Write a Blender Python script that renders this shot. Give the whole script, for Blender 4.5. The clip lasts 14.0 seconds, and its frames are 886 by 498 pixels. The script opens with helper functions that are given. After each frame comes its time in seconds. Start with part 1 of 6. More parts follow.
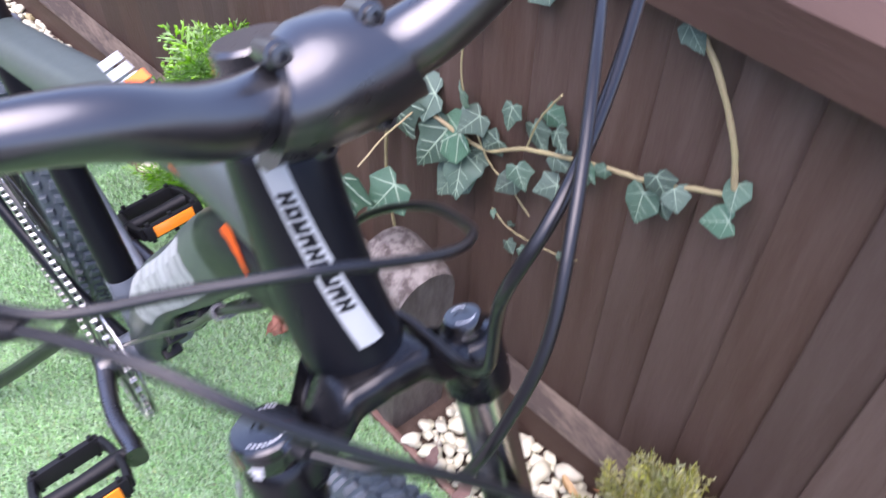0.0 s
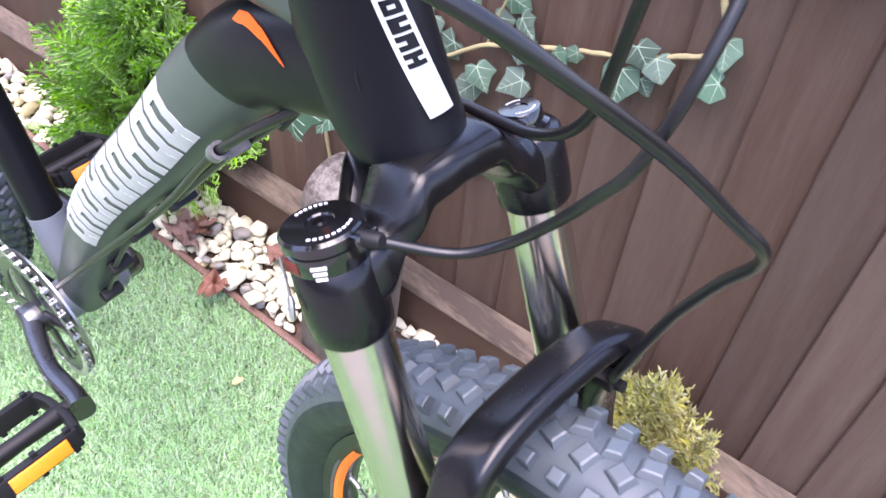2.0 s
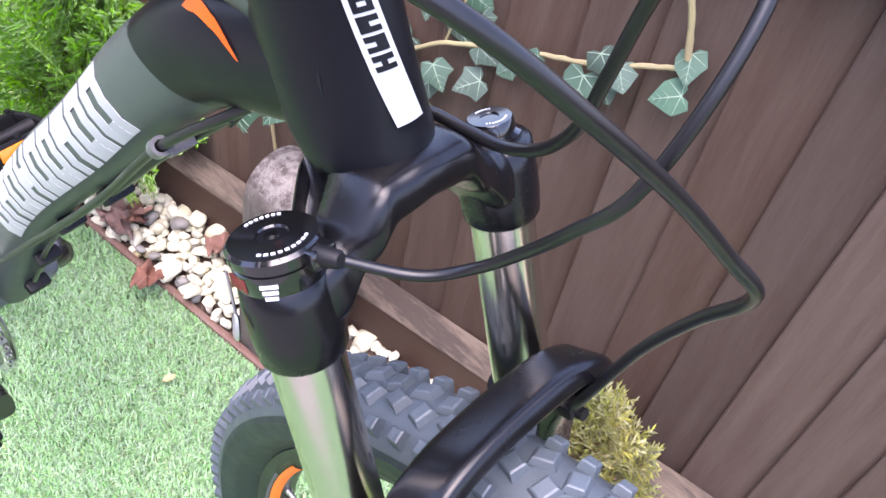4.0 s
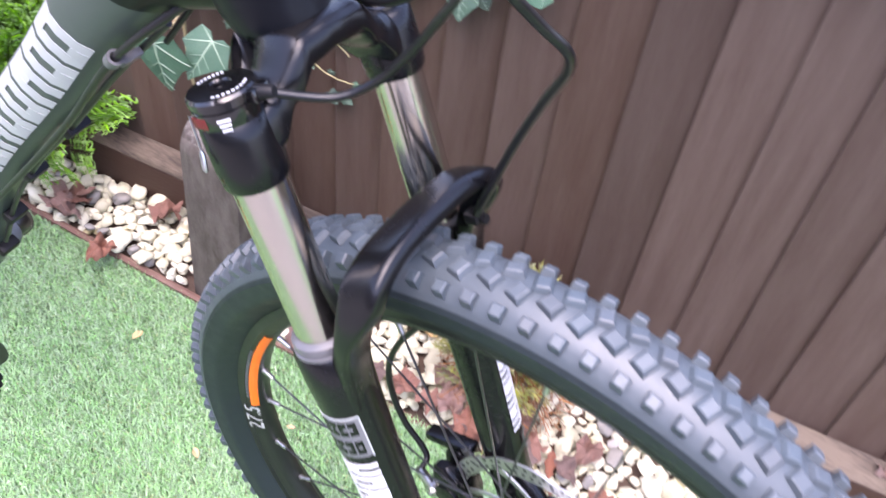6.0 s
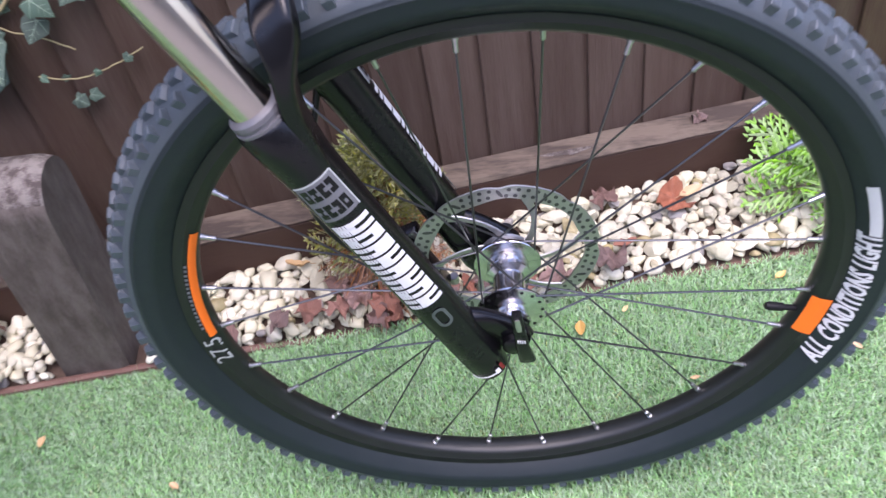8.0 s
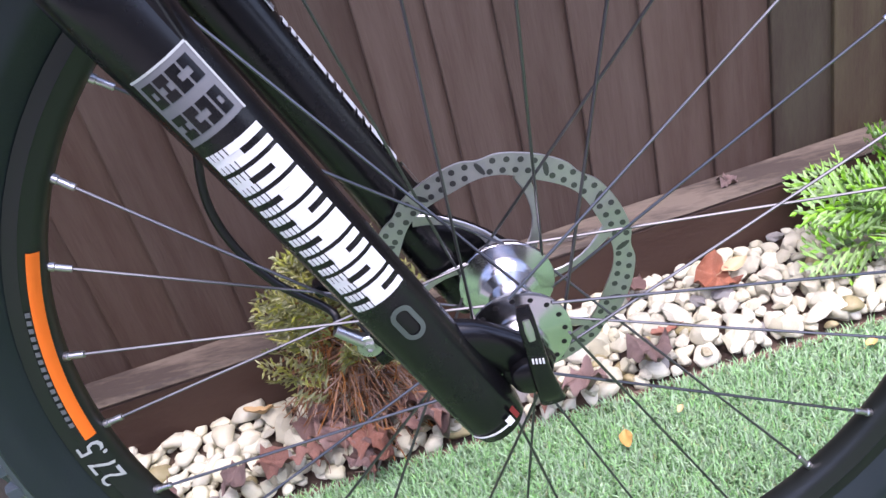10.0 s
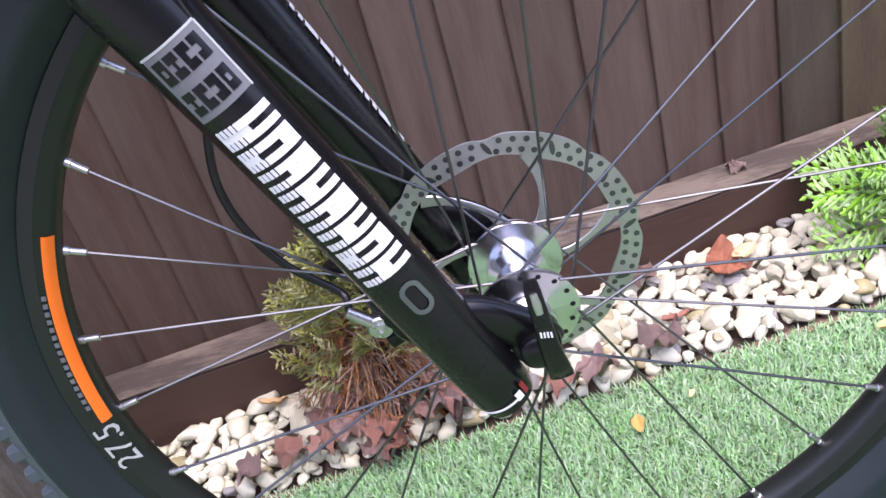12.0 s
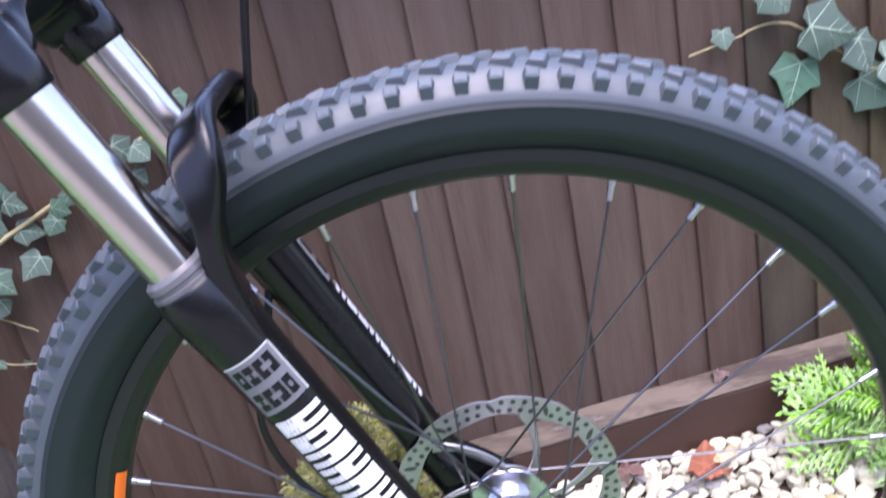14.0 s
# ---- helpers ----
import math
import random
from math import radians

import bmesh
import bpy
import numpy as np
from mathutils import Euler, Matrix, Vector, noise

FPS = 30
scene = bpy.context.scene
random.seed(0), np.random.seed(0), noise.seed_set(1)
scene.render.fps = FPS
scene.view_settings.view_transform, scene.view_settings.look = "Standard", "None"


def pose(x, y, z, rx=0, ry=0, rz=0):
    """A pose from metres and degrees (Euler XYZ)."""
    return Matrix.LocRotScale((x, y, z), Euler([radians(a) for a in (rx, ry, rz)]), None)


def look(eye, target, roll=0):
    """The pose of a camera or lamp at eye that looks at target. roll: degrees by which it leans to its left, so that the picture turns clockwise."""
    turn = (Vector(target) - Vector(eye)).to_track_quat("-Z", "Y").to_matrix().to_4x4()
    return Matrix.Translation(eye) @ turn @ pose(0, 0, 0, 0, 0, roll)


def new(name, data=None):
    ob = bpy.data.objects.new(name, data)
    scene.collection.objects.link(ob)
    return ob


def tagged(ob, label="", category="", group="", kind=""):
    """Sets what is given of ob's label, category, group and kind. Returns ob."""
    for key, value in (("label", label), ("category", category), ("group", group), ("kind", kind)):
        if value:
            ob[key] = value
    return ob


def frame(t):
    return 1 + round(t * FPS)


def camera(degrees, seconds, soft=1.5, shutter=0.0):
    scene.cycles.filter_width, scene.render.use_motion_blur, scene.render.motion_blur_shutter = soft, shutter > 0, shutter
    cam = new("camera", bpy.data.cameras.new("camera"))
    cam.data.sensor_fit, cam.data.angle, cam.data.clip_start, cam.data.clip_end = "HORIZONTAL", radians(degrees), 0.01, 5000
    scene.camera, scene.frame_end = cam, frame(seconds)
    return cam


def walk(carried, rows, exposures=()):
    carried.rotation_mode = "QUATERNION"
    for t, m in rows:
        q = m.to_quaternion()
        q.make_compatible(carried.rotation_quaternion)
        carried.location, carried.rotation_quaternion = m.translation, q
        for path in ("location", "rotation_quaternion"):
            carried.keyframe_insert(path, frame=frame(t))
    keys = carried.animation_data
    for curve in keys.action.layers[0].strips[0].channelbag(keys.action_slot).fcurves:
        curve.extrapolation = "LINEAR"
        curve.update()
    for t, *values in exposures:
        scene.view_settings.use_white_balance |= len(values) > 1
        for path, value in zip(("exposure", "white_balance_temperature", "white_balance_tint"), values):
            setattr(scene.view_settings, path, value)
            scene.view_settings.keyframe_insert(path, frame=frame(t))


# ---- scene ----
cam = camera(52.16, 14.0, shutter=0.4)
PATH = [
    (0.0, 0.0185, -0.1247, 1.1721, 39.84, -0.72, 53.38),
    (0.5, 0.0792, -0.2452, 1.1754, 40.64, 1.62, 48.25),
    (1.0, 0.0917, -0.2693, 1.1368, 40.91, -1.56, 45.61),
    (1.5, 0.0510, -0.2473, 1.0865, 41.02, -2.77, 44.66),
    (2.0, -0.0024, -0.2160, 1.0472, 41.27, -3.54, 45.33),
    (2.5, -0.0295, -0.1962, 1.0282, 41.27, -5.03, 45.20),
    (5.0, -0.0230, -0.2261, 1.0439, 40.73, -8.40, 44.38),
    (5.5, 0.0117, -0.2504, 1.0600, 40.78, -7.01, 41.72),
    (6.0, 0.0672, -0.3028, 1.0678, 40.71, -4.91, 35.01),
    (6.5, 0.1222, -0.4220, 1.0949, 41.72, -2.31, 25.66),
    (7.0, 0.1305, -0.5384, 1.1178, 42.28, 1.98, 16.64),
    (7.5, 0.0519, -0.5678, 1.0753, 42.10, 5.70, 4.24),
    (8.0, 0.0105, -0.5136, 0.9591, 42.34, 7.58, -1.34),
    (8.5, -0.0118, -0.4332, 0.8111, 46.28, 9.89, -3.77),
    (9.0, -0.0022, -0.4338, 0.7121, 53.65, 11.81, -4.82),
    (11.5, -0.0082, -0.4508, 0.6623, 58.00, 14.04, -4.55),
    (12.0, -0.0044, -0.4523, 0.6646, 57.22, 14.25, -4.60),
    (12.5, -0.0032, -0.4581, 0.6679, 57.66, 14.35, -4.52),
    (13.0, -0.0037, -0.4662, 0.6732, 58.46, 14.66, -3.94),
    (13.5, -0.0055, -0.4769, 0.7462, 60.79, 13.19, -3.37),
    (14.0, 0.0183, -0.5027, 0.7970, 65.15, 11.61, -2.57),
]
EXPOSURES = [(0.0, 2.1, 6150, 31), (0.5, 2.15, 6200, 31), (1.0, 2.1, 6250, 31), (1.5, 2.52, 6400, 31), (2.0, 2.65, 6380, 31), (6.0, 2.45, 6380, 31), (7.5, 2.05, 6280, 31), (8.0, 1.75, 6250, 31), (8.5, 1.58, 6250, 31), (9.0, 1.85, 6200, 31), (12.5, 2.03, 6320, 31), (13.5, 2.08, 6120, 31), (14.0, 2.18, 6060, 31)]
SKY, SUN = 0.15, 1.5
walk(cam, [(t, pose(*p)) for t, *p in PATH], EXPOSURES)

# ---- light: a bright overcast sky over a small garden ----
world = bpy.data.worlds.new("sky")
scene.world = world
world.use_nodes = True
_wn = world.node_tree.nodes
_sky = _wn.new("ShaderNodeTexSky")
_sky.sky_type = "NISHITA"
_sky.sun_disc = False
_sky.sun_elevation, _sky.sun_rotation = radians(75), radians(166)
_sky.air_density, _sky.dust_density, _sky.ozone_density = 1.0, 2.5, 1.0
world.node_tree.links.new(_sky.outputs[0], _wn["Background"].inputs[0])
_wn["Background"].inputs[1].default_value = SKY
_sun = new("sun", bpy.data.lights.new("sun", "SUN"))
_sun.data.energy, _sun.data.angle, _sun.data.color = SUN, radians(70), (1.0, 0.99, 0.98)
_sun.matrix_world = look((0, 0, 0), (-0.06, 0.25, -0.966))


# ---- materials ----
def material(name, base, rough=0.5, metal=0.0, second=None, scale=20.0, amount=0.5, bump=0.0, bump_scale=200.0, coat=0.0,
             rough_vary=0.0, by_object=0.0, by_island=0.0, stretch=(1, 1, 1), clear=0.0, spec=None, soft=0.35):
    """Principled material: base mixed with second by noise at two scales, fine bump, and random tone per piece."""
    m = bpy.data.materials.new(name)
    m.use_nodes = True
    nodes, links = m.node_tree.nodes, m.node_tree.links
    bsdf = nodes["Principled BSDF"]
    bsdf.inputs["Metallic"].default_value = metal
    bsdf.inputs["Roughness"].default_value = rough
    bsdf.inputs["Coat Weight"].default_value = coat
    bsdf.inputs["Coat Roughness"].default_value = 0.15
    if clear:
        bsdf.inputs["Transmission Weight"].default_value = clear
    if spec is not None:
        bsdf.inputs["Specular IOR Level"].default_value = spec
    coord = nodes.new("ShaderNodeTexCoord")
    mapping = nodes.new("ShaderNodeMapping")
    mapping.inputs["Scale"].default_value = stretch
    links.new(coord.outputs["Object"], mapping.inputs["Vector"])

    def noise_tex(size, detail=4.0):
        n = nodes.new("ShaderNodeTexNoise")
        n.inputs["Scale"].default_value, n.inputs["Detail"].default_value = size, detail
        n.inputs["Roughness"].default_value = 0.6
        links.new(mapping.outputs[0], n.inputs["Vector"])
        return n

    big, fine = noise_tex(scale), noise_tex(scale * 9, 2.0)
    add = nodes.new("ShaderNodeMath")
    add.operation = "MULTIPLY_ADD"
    links.new(fine.outputs["Fac"], add.inputs[0])
    add.inputs[1].default_value = 0.4
    links.new(big.outputs["Fac"], add.inputs[2])
    ramp = nodes.new("ShaderNodeMapRange")
    ramp.inputs["From Min"].default_value, ramp.inputs["From Max"].default_value = 0.7 - soft, 0.7 + soft
    ramp.inputs["To Max"].default_value = amount
    links.new(add.outputs[0], ramp.inputs["Value"])
    mix = nodes.new("ShaderNodeMix")
    mix.data_type = "RGBA"
    mix.inputs["A"].default_value = (*base, 1)
    mix.inputs["B"].default_value = (*(second or [c * 0.6 for c in base]), 1)
    links.new(ramp.outputs[0], mix.inputs["Factor"])
    out = mix.outputs["Result"]
    if by_object or by_island:
        hsv = nodes.new("ShaderNodeHueSaturation")
        links.new(out, hsv.inputs["Color"])
        rnd = nodes.new("ShaderNodeObjectInfo" if by_object else "ShaderNodeNewGeometry").outputs["Random" if by_object else "Random Per Island"]
        vary = nodes.new("ShaderNodeMapRange")
        v = by_object or by_island
        vary.inputs["To Min"].default_value, vary.inputs["To Max"].default_value = 1 - v, 1 + v
        links.new(rnd, vary.inputs["Value"])
        links.new(vary.outputs[0], hsv.inputs["Value"])
        scramble = nodes.new("ShaderNodeMath")
        scramble.operation = "MULTIPLY_ADD"
        links.new(rnd, scramble.inputs[0])
        scramble.inputs[1].default_value, scramble.inputs[2].default_value = 7.31, 0.0
        frac = nodes.new("ShaderNodeMath")
        frac.operation = "FRACT"
        links.new(scramble.outputs[0], frac.inputs[0])
        sat = nodes.new("ShaderNodeMapRange")
        sat.inputs["To Min"].default_value, sat.inputs["To Max"].default_value = 1 - v, 1 + v
        links.new(frac.outputs[0], sat.inputs["Value"])
        links.new(sat.outputs[0], hsv.inputs["Saturation"])
        out = hsv.outputs["Color"]
    links.new(out, bsdf.inputs["Base Color"])
    if rough_vary:
        rr = nodes.new("ShaderNodeMapRange")
        rr.inputs["From Min"].default_value, rr.inputs["From Max"].default_value = 0.3, 1.0
        rr.inputs["To Min"].default_value, rr.inputs["To Max"].default_value = max(0.0, rough - rough_vary), min(1.0, rough + rough_vary)
        links.new(add.outputs[0], rr.inputs["Value"])
        links.new(rr.outputs[0], bsdf.inputs["Roughness"])
    if bump:
        b = nodes.new("ShaderNodeBump")
        b.inputs["Strength"].default_value, b.inputs["Distance"].default_value = 1.0, bump
        links.new(noise_tex(bump_scale, 3.0).outputs["Fac"], b.inputs["Height"])
        links.new(b.outputs[0], bsdf.inputs["Normal"])
    return m


M_BLACK = material("satin_black_paint", (0.004, 0.004, 0.0045), 0.29, second=(0.007, 0.007, 0.008), scale=30, rough_vary=0.06, bump=0.00002, bump_scale=1500, spec=0.9, coat=0.45)
M_FORK = material("fork_black_paint", (0.0028, 0.0028, 0.0033), 0.25, second=(0.0045, 0.0045, 0.0055), scale=30, rough_vary=0.05, bump=0.00003, bump_scale=1200, spec=0.38)
M_GLOSS = material("gloss_black_plastic", (0.004, 0.004, 0.0045), 0.12, scale=60, coat=0.5)
M_PLASTIC = material("black_plastic", (0.005, 0.005, 0.0055), 0.5, second=(0.009, 0.009, 0.0095), scale=40, bump=0.00004, bump_scale=900, spec=0.25)
M_GREEN = material("dark_green_grey_paint", (0.050, 0.065, 0.057), 0.4, second=(0.058, 0.074, 0.066), scale=25, rough_vary=0.06, bump=0.00002, bump_scale=1500, spec=0.4)
M_DARKTUBE = material("charcoal_paint", (0.004, 0.0045, 0.006), 0.32, second=(0.006, 0.007, 0.009), scale=25, rough_vary=0.06, bump=0.00002, bump_scale=1500, spec=0.17)
M_GREY = material("blue_grey_paint", (0.12, 0.14, 0.16), 0.35, scale=25, amount=0.3)
M_SILVER = material("polished_aluminium", (0.66, 0.66, 0.67), 0.17, 1.0, second=(0.54, 0.54, 0.56), scale=60, rough_vary=0.05)
M_CHROME = material("chromed_stanchion", (0.60, 0.555, 0.49), 0.19, 1.0, second=(0.54, 0.49, 0.43), scale=40, rough_vary=0.03, stretch=(1, 1, 6))
M_STEEL = material("stainless_steel", (0.55, 0.55, 0.54), 0.3, 1.0, second=(0.4, 0.4, 0.4), scale=120, rough_vary=0.1)
M_ROTOR = material("brushed_rotor_steel", (0.52, 0.52, 0.49), 0.45, 1.0, second=(0.4, 0.4, 0.45), scale=150, rough_vary=0.12)
M_SPOKE = material("black_spoke", (0.13, 0.13, 0.135), 0.28, 0.9, scale=80)
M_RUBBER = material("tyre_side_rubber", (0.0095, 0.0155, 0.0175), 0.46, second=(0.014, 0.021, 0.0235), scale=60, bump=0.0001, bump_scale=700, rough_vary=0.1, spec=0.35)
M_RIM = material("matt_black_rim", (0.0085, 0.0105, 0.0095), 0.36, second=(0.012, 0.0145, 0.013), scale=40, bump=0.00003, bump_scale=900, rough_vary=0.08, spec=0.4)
# pale blue-grey tread: the sky's sheen is put into the rubber colour
M_KNOB = material("tread_rubber_sky_sheen", (0.060, 0.076, 0.086), 0.45, second=(0.044, 0.056, 0.064), scale=70, bump=0.00015, bump_scale=600, by_object=0.15, rough_vary=0.1)
M_TREAD = material("tread_base_sky_sheen", (0.052, 0.066, 0.075), 0.42, second=(0.040, 0.051, 0.058), scale=45, bump=0.0001, bump_scale=500, rough_vary=0.1)
M_HOSE = material("cable_housing", (0.005, 0.005, 0.0055), 0.32, scale=60, spec=0.45)
M_WHITE = material("white_print", (0.58, 0.59, 0.59), 0.5, second=(0.49, 0.5, 0.5), scale=300, amount=0.5)
M_GREYPRINT = material("grey_print", (0.12, 0.125, 0.13), 0.5, second=(0.09, 0.095, 0.1), scale=300)
M_PALEPRINT = material("pale_grey_print", (0.36, 0.385, 0.37), 0.45, second=(0.32, 0.34, 0.33), scale=200)
M_ORANGE = material("orange_print", (0.88, 0.17, 0.01), 0.42, second=(0.8, 0.14, 0.01), scale=100)
M_AMBER = material("amber_reflector", (0.85, 0.26, 0.01), 0.15, second=(0.6, 0.16, 0.005), scale=500, bump=0.0006, bump_scale=600, coat=0.6)
M_RED = material("red_print", (0.14, 0.008, 0.01), 0.4, scale=100)
M_FENCE = material("brown_fence_paint", (0.063, 0.040, 0.0312), 0.62, second=(0.094, 0.068, 0.054), scale=9, amount=0.85, bump=0.0011, bump_scale=45, stretch=(6, 6, 0.5), by_object=0.15, spec=0.2, rough_vary=0.15, soft=0.22)
# moss on the right-hand planks, paint also darkened for the dimmer light there
M_MOSSY_DIM = material("mossy_dimmed_fence_paint", (0.050, 0.0345, 0.025), 0.66, second=(0.078, 0.067, 0.040), scale=6, amount=0.75, bump=0.0011, bump_scale=45, stretch=(6, 6, 1.2), by_object=0.2, spec=0.2, rough_vary=0.15, soft=0.2)
M_SEAL = material("grey_rubber_seal", (0.10, 0.10, 0.104), 0.3, second=(0.07, 0.07, 0.073), scale=80)
M_RAIL = material("weathered_rail_timber", (0.042, 0.03, 0.022), 0.8, second=(0.122, 0.096, 0.07), scale=9, amount=0.95, bump=0.0012, bump_scale=60, stretch=(0.6, 3, 3), rough_vary=0.1, soft=0.12)
M_BOARD = material("gravel_board_paint", (0.05, 0.0275, 0.02), 0.62, second=(0.073, 0.047, 0.035), scale=8, amount=0.7, bump=0.0006, bump_scale=50, stretch=(0.7, 4, 4), spec=0.2, rough_vary=0.12)
M_POST = material("weathered_stump_timber", (0.058, 0.045, 0.038), 0.75, second=(0.15, 0.13, 0.113), scale=30, amount=0.7, soft=0.18, bump=0.0014, bump_scale=90, stretch=(2.5, 2.5, 0.7), rough_vary=0.1)
M_LICHEN = material("lichened_end_grain", (0.055, 0.043, 0.037), 0.85, second=(0.24, 0.22, 0.195), scale=70, amount=0.65, bump=0.0015, bump_scale=150, soft=0.1)
M_EDGING = material("red_brown_edging_timber", (0.115, 0.055, 0.04), 0.75, second=(0.2, 0.125, 0.095), scale=14, amount=0.7, bump=0.0012, bump_scale=80, stretch=(0.8, 4, 4), soft=0.2)
M_PEBBLE = material("cream_pebble", (0.62, 0.61, 0.475), 0.6, second=(0.51, 0.485, 0.335), scale=28, amount=0.85, bump=0.0008, bump_scale=160, by_object=0.16, rough_vary=0.1)
M_PEBBLE2 = material("grey_pebble", (0.34, 0.33, 0.31), 0.6, second=(0.22, 0.21, 0.19), scale=40, amount=0.8, bump=0.0006, bump_scale=160, by_object=0.3)
M_PEBBLE3 = material("ochre_pebble", (0.40, 0.34, 0.20), 0.6, second=(0.25, 0.24, 0.12), scale=40, amount=0.8, bump=0.0006, bump_scale=160, by_object=0.2)
M_PEBBLES = material("cream_pebbles", (0.62, 0.61, 0.475), 0.6, second=(0.51, 0.485, 0.335), scale=28, amount=0.85, bump=0.0008, bump_scale=160, by_island=0.16, rough_vary=0.1)
M_SOIL = material("damp_soil", (0.055, 0.036, 0.026), 0.9, second=(0.10, 0.065, 0.045), scale=40, amount=0.9, bump=0.004, bump_scale=70)
M_TURF = material("turf_backing", (0.085, 0.175, 0.078), 0.85, second=(0.135, 0.245, 0.12), scale=60, amount=0.9, bump=0.004, bump_scale=260)
M_BLADE = material("turf_blade", (0.2, 0.37, 0.163), 0.5, second=(0.31, 0.485, 0.25), scale=3.0, amount=0.9, by_island=0.35)
M_THATCH = material("turf_curl", (0.36, 0.4, 0.2), 0.6, second=(0.27, 0.38, 0.16), scale=5.0, by_island=0.3)
# unseen ground behind the camera, added to grey the metal's reflections
M_UNSEEN_PAVING = material("added_grey_paving", (0.19, 0.183, 0.175), 0.85, second=(0.14, 0.135, 0.13), scale=4, amount=0.8, bump=0.002, bump_scale=60)
M_THUJA = material("green_conifer_spray", (0.135, 0.31, 0.045), 0.5, second=(0.24, 0.45, 0.08), scale=18, amount=0.9, by_island=0.3)
M_THUJA2 = material("lime_conifer_spray", (0.14, 0.30, 0.06), 0.5, second=(0.23, 0.40, 0.10), scale=18, amount=0.9, by_island=0.3)
M_GOLDEN = material("golden_conifer_spray", (0.165, 0.215, 0.06), 0.55, second=(0.36, 0.31, 0.13), scale=25, amount=0.9, by_island=0.35)
M_RUST = material("dead_conifer_twigs", (0.22, 0.10, 0.05), 0.8, second=(0.42, 0.26, 0.15), scale=30, by_island=0.35)
M_BARK = material("thin_bark", (0.12, 0.075, 0.05), 0.85, second=(0.2, 0.14, 0.1), scale=60, bump=0.001, bump_scale=300)
M_IVY = material("ivy_leaf", (0.045, 0.096, 0.062), 0.4, second=(0.08, 0.135, 0.095), scale=45, amount=0.9, by_object=0.28, bump=0.0006, bump_scale=120)
M_VEIN = material("ivy_vein", (0.24, 0.33, 0.24), 0.5, second=(0.18, 0.27, 0.18), scale=60)
M_VINE = material("ivy_stem", (0.25, 0.19, 0.11), 0.7, second=(0.30, 0.29, 0.13), scale=30, amount=0.9, bump=0.0006, bump_scale=250)
M_LEAF = material("dead_leaf", (0.19, 0.08, 0.055), 0.5, second=(0.36, 0.215, 0.17), scale=60, amount=0.9, bump=0.001, bump_scale=180, by_object=0.35)
M_YELLEAF = material("fallen_yellow_leaf", (0.50, 0.38, 0.16), 0.6, second=(0.55, 0.30, 0.14), scale=80, amount=0.8, by_object=0.2)
# for the added wall out of view, kept dull to limit its bounce
M_WALL = material("unseen_wall_render", (0.27, 0.245, 0.22), 0.85, second=(0.21, 0.19, 0.17), scale=3, bump=0.002, bump_scale=60)


# ---- building helpers ----
def place_mesh(name, verts, faces, mats, smooth=True, idx=None):
    me = bpy.data.meshes.new(name)
    me.from_pydata([tuple(v) for v in verts], [], faces)
    for m in mats if isinstance(mats, (list, tuple)) else [mats]:
        me.materials.append(m)
    if idx is not None:
        me.polygons.foreach_set("material_index", idx)
    if smooth:
        me.polygons.foreach_set("use_smooth", [True] * len(me.polygons))
    me.update()
    return me


def thing(name, base, label, category, group="", kind=""):
    """A top-level thing: an empty at its base, to which parts in world metres are hung."""
    ob = new(name)
    ob.empty_display_size = 0.02
    ob.location = base
    return tagged(ob, label, category, group, kind)


def hang(ob, parent):
    """Makes ob, built in world metres, a child of parent."""
    ob.parent = parent
    m, p = Matrix(), parent
    while p:
        m = p.matrix_parent_inverse @ p.matrix_basis @ m if p.parent else p.matrix_basis @ m
        p = p.parent
    ob.matrix_parent_inverse = m.inverted()
    return ob


def mesh_of(name, bm, mats, smooth=True, sharp=40):
    bmesh.ops.recalc_face_normals(bm, faces=bm.faces[:])
    if smooth:
        lim = radians(sharp)
        for f in bm.faces:
            f.smooth = True
        for e in bm.edges:
            if len(e.link_faces) == 2 and e.calc_face_angle(0.0) > lim:
                e.smooth = False
    me = bpy.data.meshes.new(name)
    bm.to_mesh(me)
    bm.free()
    for m in mats if isinstance(mats, (list, tuple)) else [mats]:
        me.materials.append(m)
    return me


SET = [Matrix()]        # where the assembly that is being built stands


def part(name, bm, mats, parent, label="", smooth=True, sharp=40):
    """Links a bmesh in world metres as one mesh under a thing or under a part."""
    bm.transform(SET[0])
    ob = hang(new(name, mesh_of(name, bm, mats, smooth, sharp)), parent)
    if label:
        ob["label"] = label
    return ob


def alone(name, bm, mats, label, category, group="", kind="", smooth=True, sharp=40):
    """Links a bmesh in world metres as a thing of its own, with no parts."""
    return tagged(new(name, mesh_of(name, bm, mats, smooth, sharp)), label, category, group, kind)


